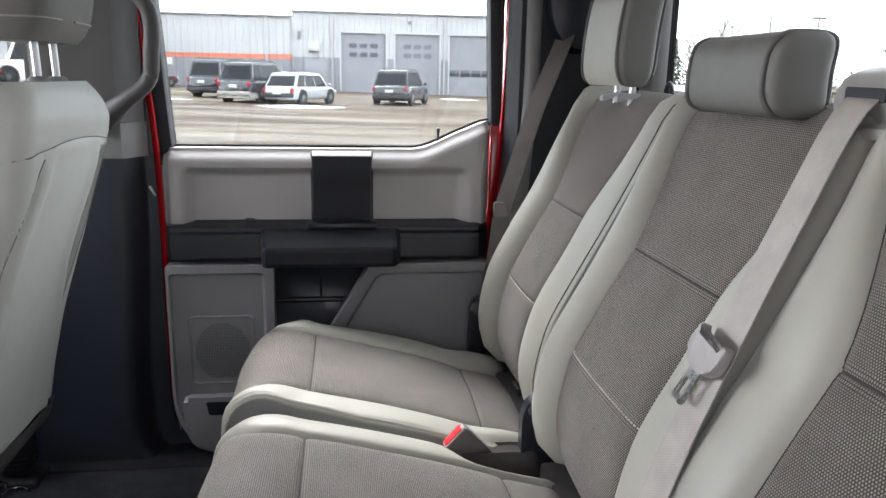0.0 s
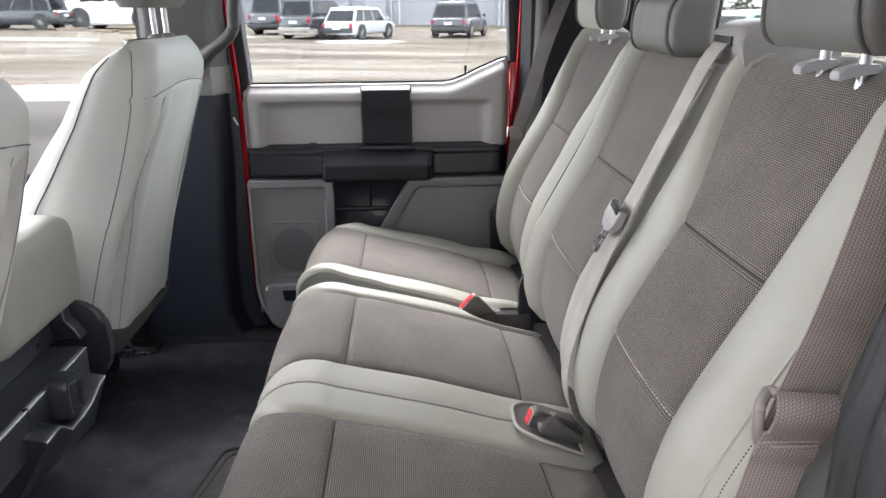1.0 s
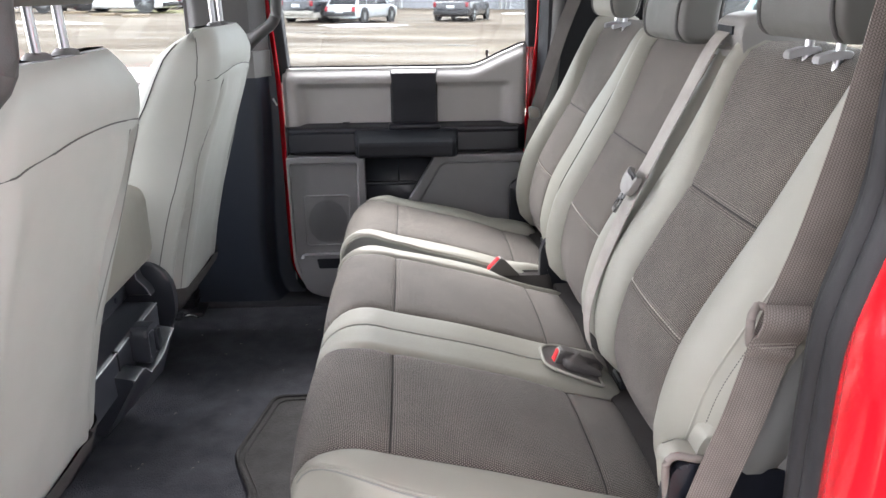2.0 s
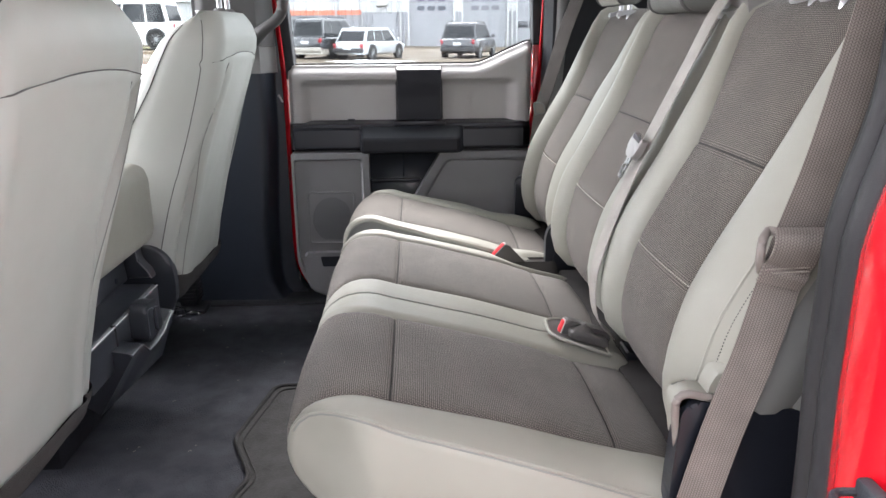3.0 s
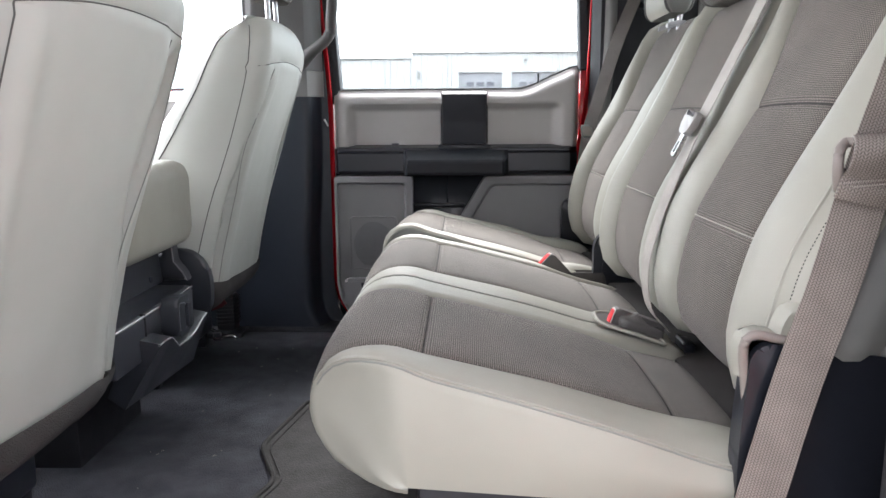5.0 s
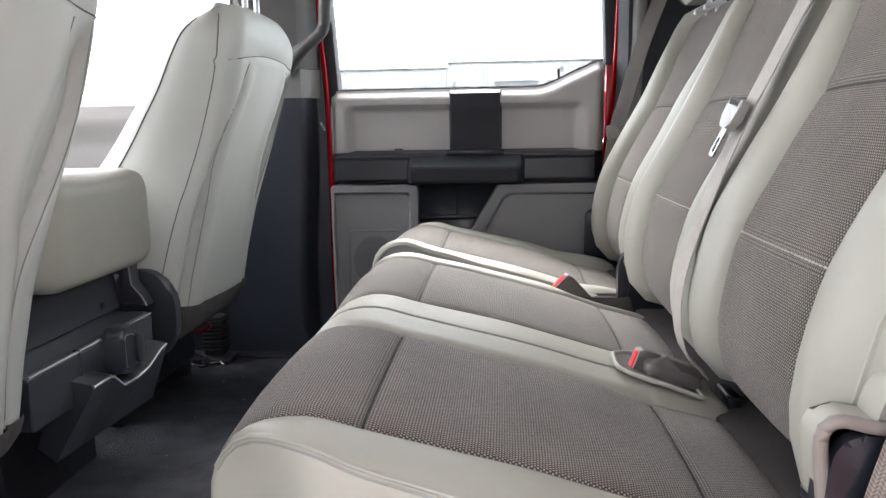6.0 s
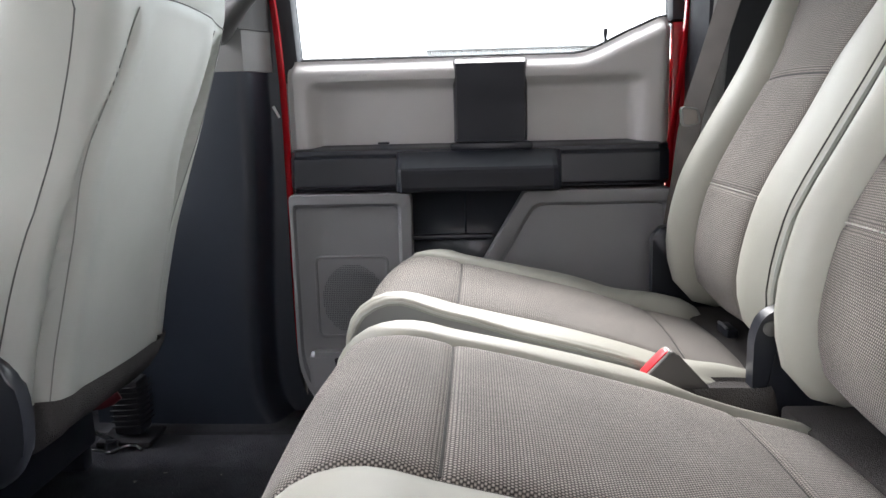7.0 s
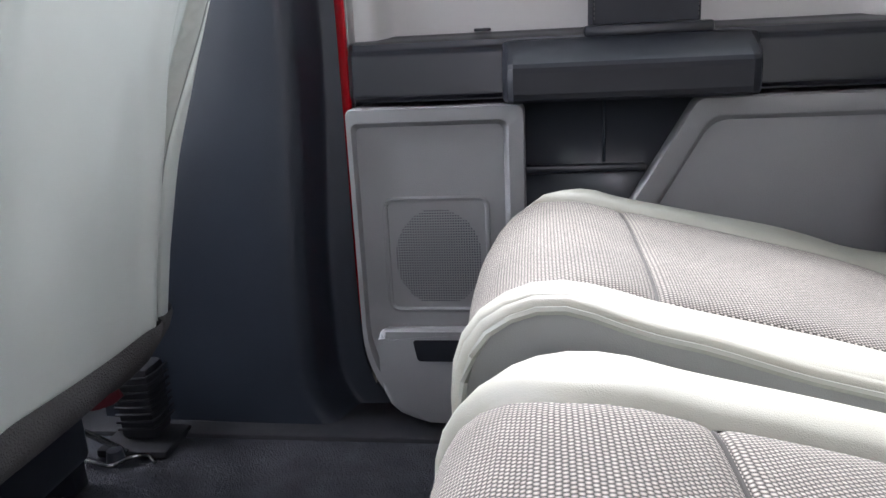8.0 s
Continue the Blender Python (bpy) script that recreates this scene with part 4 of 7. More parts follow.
back40 = cush40
gf, cf, rf = padded(back40, BACK, [(0.380, 0.514), (0.462, 0.672)], back40_bounds,
                         [("band", 0.014), ("cloth", 0.007), ("band", 0.030)], back_core, CLOTH, 0.016, 0.034, "backrest")
part("pale_stitching", stitches(gf, [(rf[0], c) for c in cf[1]], 0.0011, 0.0030), THREAD, back40, "pale stitched seam")
part("cross_seam", seam_tube(gf, [(rf[1], c) for c in cf[1]], 0.0018, 0.0004), THREAD_DARK, back40)
part("piping", seam_tube(gf, [(i, cf["round0"][2]) for i in range(3, 36)], 0.0040, 0.001), PIPING, back40)
part("piping_seam", seam_tube(gf, [(i, cf["round0"][4]) for i in range(3, 36)], 0.0014, 0.0), THREAD_DARK, back40)
for c in (cf[0][-1], cf[1][-1]):
    part("edge_seam", seam_tube(gf, [(i, c) for i in range(5, 34)], 0.0010, 0.0004), THREAD_DARK, back40)


# ---- rear headrests ----
SLEEVE = plain("silver_sleeve", (0.36, 0.365, 0.37), 0.4, bump=0)
HEADREST_DARK = plain("headrest_piping", (0.085, 0.085, 0.082), 0.5, bump=0)


def headrest(y0, y1, z0, z1, xf, xr, label, posts, lean=0.12, front_mat=HEADREST):
    cy, cz = (y0 + y1) / 2, (z0 + z1) / 2
    ob = thing("headrest", label, "headrest", (xf + 0.05, cy, z0), "rear headrests")
    hx, hy = (xr - xf) / 2, (y1 - y0) / 2
    rings = []
    for k in range(23):
        t = k / 22
        z = z0 + (z1 - z0) * t
        e = max((1 - abs(2 * t - 1) ** 5.0) ** (1 / 4.0), 0.55)
        cx = (xf + xr) / 2 + (z - z0) * lean - 0.006 * math.sin(math.pi * t)
        rings.append([Vector((x, y, z)) for x, y in oval(cx, cy, hx * e, hy * (0.86 + 0.14 * e), 6.0, 56)])
    # the front cushion panel and the wrap round the sides and back meet along piped edges
    n = 56
    bms = {"front_cover": bmesh.new(), "cover": bmesh.new()}
    for nm, bm in bms.items():
        made = {}
        for i in range(22):
            for k in range(n):
                quad = [(i, k), (i, (k + 1) % n), (i + 1, (k + 1) % n), (i + 1, k)]
                mid = (rings[11][k] + rings[11][(k + 1) % n]) / 2
                inner = mid.x < rings[11][14].x - hx * 0.88
                if inner != (nm == "front_cover"):
                    continue
                for q in quad:
                    if q not in made:
                        made[q] = bm.verts.new(rings[q[0]][q[1]])
                bm.faces.new([made[q] for q in quad])
        if nm == "cover":
            for ring in (rings[0], rings[-1]):
                bm.faces.new([bm.verts.new(v) for v in ring])
    body = part("cover", bms["cover"], HEADREST, ob, flat_angle=70)
    part("front_cover", bms["front_cover"], front_mat, ob, flat_angle=70)
    for side, sy in ((-1, y0), (1, y1)):
        loop = []
        for k in range(41):
            a = 2 * math.pi * k / 40
            c, s = math.cos(a), math.sin(a)
            u, v = math.copysign(abs(c) ** 0.50, c), math.copysign(abs(s) ** 0.50, s)
            zz = cz + (z1 - z0) / 2 * 0.985 * v
            loop.append(((xf + xr) / 2 + (zz - z0) * lean + hx * 0.965 * u - 0.005 * (1 - v * v), sy - side * 0.009 * (1 + 0.6 * max(abs(u), abs(v)) ** 6), zz))
        part("piping", add_tube(bmesh.new(), loop, 0.0034, 8, False), HEADREST_DARK, body, "dark grey piped edge")
    for py in posts:
        post = part("post", tube([(xf + 0.052, py, z0 - 0.055), (xf + 0.056, py, z0 + 0.02)], 0.0062, 12), CHROME, ob, "chrome post")
        slv = prism(round_poly([(xf + 0.024, z0 - 0.030), (xf + 0.024, z0 - 0.019), (xf + 0.046, z0 - 0.013), (xf + 0.068, z0 - 0.013), (xf + 0.068, z0 - 0.022), (xf + 0.046, z0 - 0.024)], 0.003), "y", py - 0.0085, py + 0.0085, 0.0025)
        part("sleeve", slv, SLEEVE, post, "silver post sleeve")
    return ob


headrest(0.884, 1.094, 0.872, 0.965, 0.503, 0.586, "low grey vinyl middle headrest", (), 0.05)
# pale front on this one only: light falling there is put into its colour
headrest(1.362, 1.574, 0.900, 1.085, 0.506, 0.580, "tall grey vinyl headrest on chrome posts, light painted on its front", (1.424, 1.500), 0.10, VINYL)
headrest(0.400, 0.612, 0.902, 1.085, 0.508, 0.590, "tall grey vinyl headrest on chrome posts", (0.47, 0.546), 0.10)

# belt exit bezel on top of the backrest
bezel = cush60
BEZEL = plain("bezel_grey", (0.25, 0.245, 0.235), 0.42, grain=700, bump=0.2)
hood = round_poly([(0.556, 0.862), (0.549, 0.900), (0.555, 0.919), (0.578, 0.927), (0.68, 0.932), (0.70, 0.862)], [0.004, 0.006, 0.012, 0.02, 0.02, 0.004])
rings = []
for y, k in ((0.732, 0.72), (0.734, 0.86), (0.740, 0.95), (0.750, 1.0), (0.828, 1.0), (0.836, 0.96), (0.841, 0.88), (0.843, 0.74)):
    rings.append([(0.62 + (x - 0.62) * (0.90 + 0.10 * k), y, 0.862 + (z - 0.862) * k) for x, z in hood])
housing = part("belt_outlet", ring_loft(rings), BEZEL, bezel, "grey plastic hooded belt outlet")
part("slot", prism(round_poly([(0.762, 0.892), (0.820, 0.894), (0.820, 0.907), (0.762, 0.906)], 0.004), "x", 0.5465, 0.565), BLACK, housing, "dark belt slot")
part("foot", ring_loft([[(x, y, z) for x, y in oval(0.620, 0.790, hx, hy, 3.5, 28)] for z, hx, hy in ((0.858, 0.078, 0.068), (0.868, 0.077, 0.066), (0.873, 0.070, 0.060))]), BEZEL, housing)


tether = tube(curve_points([(0.645, 1.450, 0.868), (0.648, 1.452, 0.893), (0.650, 1.468, 0.905), (0.652, 1.486, 0.894), (0.652, 1.490, 0.868)], 16), 0.0045, 8)
tagged(part("tether_loop", tether, BLACK, None), "black strap loop behind the backrest", "strap")


# ---- seat belts ----
def belt(name, label, pts, across, mat, width=0.047, n=40):
    ob = thing(name, label, "seat belt", pts[-1])
    bm = bmesh.new()
    bm.loops.layers.uv.verify()
    add_ribbon(bm, curve_points(pts, n), across, width, 0.0016)
    part("webbing", bm, mat, ob)
    return ob


mid_belt = belt("seat_belt", "taupe middle seat belt lying over the backrest with its chrome tongue", [(0.562, 0.792, 0.899), (0.543, 0.792, 0.893), (0.522, 0.791, 0.862), (0.488, 0.787, 0.790), (0.446, 0.777, 0.708), (0.413, 0.766, 0.645), (0.382, 0.764, 0.570), (0.346, 0.758, 0.470), (0.334, 0.752, 0.405), (0.342, 0.748, 0.345), (0.372, 0.746, 0.310)], (0.0, 1.0, 0.03), WEB_LIGHT, 0.046)


def tongue_frame(bm):
    """From the tongue's own axes (across, along, out) to its place on the belt."""
    along = Vector((-0.40, 0.14, -0.90)).normalized()
    across = Vector((0.0, -1.0, 0.06))
    across = (across - along * across.dot(along)).normalized()
    out = across.cross(along)
    if out.x > 0:
        out = -out
    base = Vector((0.4075, 0.7645, 0.650)) + out * 0.007
    for v in bm.verts:
        u, w, h = v.co
        v.co = base + across * u + along * w + out * h
    return bm


shell = [(-0.032, -0.014), (-0.025, -0.016), (-0.0245, -0.002), (0.0245, -0.002), (0.025, -0.016), (0.032, -0.014), (0.032, 0.008), (0.027, 0.018), (0.012, 0.025), (-0.012, 0.025), (-0.027, 0.018), (-0.032, 0.008)]
bm = prism(round_poly(shell, [0.004, 0.002, 0.002, 0.002, 0.002, 0.004, 0.006, 0.006, 0.003, 0.003, 0.006, 0.006], 3), "z", -0.006, 0.006, 0.0028)
tongue = part("tongue_grip", tongue_frame(bm), GRIP, mid_belt, "pale grey moulded tongue grip")
outer = round_poly([(-0.0115, 0.023), (0.0115, 0.023), (0.0110, 0.036), (0.0118, 0.058), (0.0095, 0.0635), (-0.0095, 0.0635), (-0.0118, 0.058), (-0.0110, 0.036)], 0.002, 2)
bm = bmesh.new()
slot_ring = []
for a, b in outer:
    d = Vector((a, b - 0.0475))
    k = min(0.0058 / max(abs(d.x), 1e-6), 0.0105 / max(abs(d.y), 1e-6))
    slot_ring.append((d.x * k, 0.0475 + d.y * k))
sheets = []
for h in (-0.0016, 0.0016):
    o = [bm.verts.new((a, b, h)) for a, b in outer]
    q = [bm.verts.new((a, b, h)) for a, b in slot_ring]
    sheets.append((o, q))
    for i in range(len(o)):
        j = (i + 1) % len(o)
        bm.faces.new((o[i], o[j], q[j], q[i]))
for i in range(len(outer)):
    j = (i + 1) % len(outer)
    for side_k in (0, 1):
        a, b = sheets[0][side_k], sheets[1][side_k]
        bm.faces.new((a[i], a[j], b[j], b[i]))
part("tongue_blade", tongue_frame(bm), plain("worn_steel", (0.30, 0.30, 0.30), 0.28, vary=0.1, bump=0, metal=1.0), tongue, "chrome latch plate with a slot", flat_angle=30)

near_belt = belt("seat_belt", "taupe outer seat belt hanging through its guide loop", [(0.500, 0.205, 1.18), (0.474, 0.218, 1.00), (0.460, 0.232, 0.85), (0.442, 0.245, 0.72), (0.424, 0.252, 0.640), (0.412, 0.254, 0.590), (0.390, 0.250, 0.50), (0.361, 0.248, 0.40), (0.333, 0.246, 0.28), (0.310, 0.244, 0.18), (0.300, 0.242, 0.02)], (0.97, -0.18, 0.10), WEB, 0.046, 60)
loop = curve_points([(0.398, 0.268, 0.634), (0.388, 0.258, 0.626), (0.386, 0.254, 0.606), (0.392, 0.262, 0.590), (0.402, 0.284, 0.592)], 16)
guide = part("guide_loop", tube(loop, 0.0050, 10), TAUPE, near_belt, "grey belt guide loop")
bm = bmesh.new()
add_tube(bm, curve_points([(0.398, 0.268, 0.634), (0.406, 0.260, 0.634), (0.416, 0.254, 0.633), (0.424, 0.250, 0.632)], 12), 0.0050, 10)
part("guide_bar", bm, TAUPE, guide)
bm = bmesh.new()
side = Vector((0.97, -0.18, 0.10)).normalized()
out = Vector((-0.18, -0.98, 0.0)).normalized()
mid = [Vector((0.4175, 0.2480, 0.620)), Vector((0.4155, 0.2500, 0.608)), Vector((0.4125, 0.2515, 0.598)), Vector((0.4095, 0.2525, 0.589)), Vector((0.4065, 0.2525, 0.578))]
add_ribbon(bm, curve_points([mid[0] + out * 0.001 + Vector((0.003, 0, 0.021)), mid[0] + out * 0.010 + Vector((0.002, 0, 0.016)), mid[0] + out * 0.014 + Vector((0, 0, 0.004)), mid[1] + out * 0.010, mid[2] + out * 0.0065, mid[3] + out * 0.0075, mid[4] + out * 0.004], 20), side, 0.048, 0.0035)
fold = part("fold", bm, WEB, near_belt, "folded stitched webbing sleeve")
bm = bmesh.new()
for row in range(3):
    base = mid[2] + out * 0.0092 + Vector((-0.0006, 0, -0.0022)) * row
    for k in range(22):
        p = base + side * (-0.023 + 0.0021 * k)
        add_tube(bm, [p, p + side * 0.0011 + Vector((0, 0, 0.0018 if row != 1 else -0.0018))], 0.0005, 5)
part("stitching", bm, STITCH_TAUPE, fold, "pale zigzag stitching")

far_belt = belt("seat_belt", "seat belt hanging on the rear corner trim, darkened by painted shade", [(0.552, 1.802, 1.04), (0.530, 1.768, 0.995), (0.500, 1.757, 0.925), (0.470, 1.762, 0.84), (0.430, 1.766, 0.70), (0.405, 1.768, 0.61), (0.392, 1.768, 0.50), (0.376, 1.764, 0.40), (0.358, 1.758, 0.26), (0.350, 1.755, 0.10)], (0.80, -0.6, 0.1), WEB_SHADED, 0.042, 50)
clip = part("anchor_clip", prism(round_poly([(0.378, 0.636), (0.410, 0.632), (0.416, 0.602), (0.382, 0.598)], 0.008), "y", 1.744, 1.752, 0.003), TAUPE, far_belt, "grey belt guide clip")
part("clip_rim", add_tube(bmesh.new(), [(a, 1.7415, b) for a, b in (lambda q: q + q[:1])(round_poly([(0.380, 0.634), (0.409, 0.630), (0.414, 0.603), (0.384, 0.600)], 0.008))], 0.0020, 6, False), PILLAR_GREY, clip)


BUCKLE_EDGE = plain("worn_buckle_edge", (0.42, 0.40, 0.39), 0.4, vary=0.05, bump=0)


def buckle(label, at, turn):
    ob = thing("belt_buckle", label, "belt buckle", at)
    m = pose(*at, *turn)
    bm = prism(round_poly([(-0.0235, -0.060), (0.0235, -0.060), (0.0255, 0.030), (-0.0255, 0.030)], 0.009), "y", -0.0125, 0.0125, 0.005, 3)
    body = part("body", bm, BUCKLE, ob)
    btn = part("release_button", prism(round_poly([(-0.0205, 0.024), (0.0205, 0.024), (0.0205, 0.0325), (-0.0205, 0.0325)], 0.003), "y", -0.0075, 0.0065, 0.002), BUCKLE_RED, ob, "bright red release button")
    rim = [(-0.0215, -0.0090), (0.0215, -0.0090), (0.0215, 0.0085), (-0.0215, 0.0085)]
    rim = round_poly(rim, 0.005, 3)
    lip = part("button_rim", add_tube(bmesh.new(), [(a, b, 0.0300) for a, b in rim + rim[:1]], 0.0013, 6, False), BUCKLE_EDGE, ob, "pale worn rim")
    for o in (body, btn, lip):
        o.data.transform(m)
    return ob


buckle("dark grey belt buckle with a red button in the seat split", (0.239, 1.226, 0.313), (0, -44, 10))
buckle("grey belt buckle with a red button lying in its pocket", (0.303, 0.739, 0.3165), (0, -70, 4))


def cushion_top(x):
    pts = [(0.24, 0.328), (0.27, 0.3225), (0.29, 0.319), (0.31, 0.315), (0.33, 0.308), (0.36, 0.298)]
    for (a, u), (b, v) in zip(pts, pts[1:]):
        if x <= b:
            return u + (v - u) * (x - a) / (b - a)
    return pts[-1][1]


pocket = thing("buckle_pocket", "pale rimmed pocket in the bench with a dark grey buckle cover", "belt pocket", (0.30, 0.74, 0.29))
outline = round_poly([(0.254, 0.712), (0.256, 0.782), (0.284, 0.800), (0.350, 0.782), (0.350, 0.672), (0.300, 0.680)], [0.020, 0.020, 0.018, 0.006, 0.006, 0.02])
# dark sheet laid on the cushion: the hollow's shade is in its colour
bm = ring_loft([[(0.303 + (x - 0.303) * q, 0.738 + (y - 0.738) * q, cushion_top(0.303 + (x - 0.303) * q) + up) for x, y in outline] for q, up in ((1.0, 0.0045), (0.95, 0.0035), (0.8, 0.003), (0.5, 0.003), (0.05, 0.003))], False)
part("recess", bm, BUCKLE, pocket, "dark sheet painting the shade in the pocket's hollow")
bm = bmesh.new()
add_tube(bm, [(x, y, cushion_top(x) + 0.0035) for x, y in [(0.303 + (x - 0.303) * 1.02, 0.738 + (y - 0.738) * 1.02) for x, y in outline + outline[:1]]], 0.0030, 8, False)
part("rim", bm, VINYL, pocket, "pale rolled rim")
rings = []
for s, up in ((1.0, 0.004), (1.0, 0.012), (0.96, 0.0165), (0.86, 0.0190), (0.5, 0.0205), (0.05, 0.021)):
    rings.append([(0.322 + (x - 0.322) * s, 0.733 + (y - 0.733) * s, cushion_top(x) + up) for x, y in round_poly([(0.288, 0.702), (0.286, 0.768), (0.356, 0.766), (0.356, 0.700)], [0.014, 0.014, 0.006, 0.006])])
part("buckle_cover", ring_loft(rings), BUCKLE, pocket, "dark grey soft cover")
far_pocket = ring_loft([[(x, y + 0.0015 * math.sin(90 * x + 40 * z), z) for x, y in oval(0.283 + (0.33 - z) * 0.1, 1.228, hx, hy, 5.0, 40)] for z, hx, hy in ((0.235, 0.078, 0.019), (0.270, 0.077, 0.020), (0.298, 0.074, 0.0195), (0.306, 0.070, 0.018), (0.302, 0.062, 0.014))])
tagged(part("buckle_boot", far_pocket, FELT, None), "dark elastic boot round the buckle stalk", "belt boot")

# side shield beside the near backrest and the hinge between the backrests
shield = solid("side_shield", prism(round_poly([(0.312, 0.02), (0.314, 0.33), (0.320, 0.422), (0.332, 0.435), (0.366, 0.432), (0.445, 0.422), (0.58, 0.404), (0.58, 0.02)], [0, 0.02, 0.015, 0.01, 0.01, 0.01, 0, 0]), "y", 0.262, 0.290, 0.006), BLACK, "black plastic side shield below the backrest", "seat trim")
skirt = prism(round_poly([(0.322, 0.368), (0.317, 0.398), (0.313, 0.430), (0.325, 0.446), (0.350, 0.440), (0.420, 0.429), (0.520, 0.418), (0.520, 0.470), (0.372, 0.478), (0.352, 0.452), (0.349, 0.368)], [0.01, 0.02, 0.016, 0.012, 0.02, 0.02, 0, 0, 0.02, 0.02, 0]), "y", 0.272, 0.302, 0.008, 3)
part("bolster_skirt", skirt, VINYL, cush60, "pale vinyl hem of the side bolster", flat_angle=60)
part("edging", tube(curve_points([(0.323, 0.273, 0.366), (0.318, 0.270, 0.394), (0.314, 0.268, 0.424), (0.316, 0.267, 0.438), (0.327, 0.267, 0.443), (0.350, 0.267, 0.438), (0.400, 0.268, 0.430), (0.470, 0.270, 0.422)], 32), 0.0050, 10), TAUPE, shield, "taupe folded edging of the belt opening")
hinge = solid("hinge_cover", prism(round_poly([(0.332, 0.235), (0.332, 0.365), (0.340, 0.388), (0.358, 0.400), (0.44, 0.402), (0.44, 0.235)], [0.004, 0.02, 0.014, 0.02, 0, 0]), "y", 1.2165, 1.2385, 0.006, 3), BLACK, "black hinge cover between the two backrests", "seat trim")
part("pivot_cap", ring_loft([[(0.350 + r * math.cos(a), y, 0.376 + r * math.sin(a)) for a in [2 * math.pi * k / 16 for k in range(16)]] for r, y in ((0.009, 1.2164), (0.009, 1.2135), (0.007, 1.2120), (0.002, 1.2115))]), PILLAR_DARK, hinge, "grey pivot cap")
solid("side_shield", prism(round_poly([(0.318, 0.02), (0.322, 0.415), (0.350, 0.428), (0.58, 0.40), (0.58, 0.02)], [0, 0.02, 0.02, 0, 0]), "y", 1.690, 1.716, 0.008), BLACK, "black plastic side shield next to the door", "seat trim")


# lower anchors in the crease of the bench
for y0, y1 in ((0.690, 0.744), (0.428, 0.470), (1.470, 1.520)):
    anchor = thing("child_seat_anchor", "black anchor bracket with a chrome bar in the seat crease", "seat anchor", (0.384, (y0 + y1) / 2, 0.284), "seat anchors")
    part("bracket", box(0.386, 0.404, y0, y1, 0.2845, 0.298, 0.003), BLACK, anchor)
    part("bar", tube([(0.3875, y0 + 0.006, 0.2985), (0.3865, (y0 + y1) / 2, 0.3005), (0.3875, y1 - 0.006, 0.2985)], 0.0026, 8), CHROME, anchor, "chrome bar")


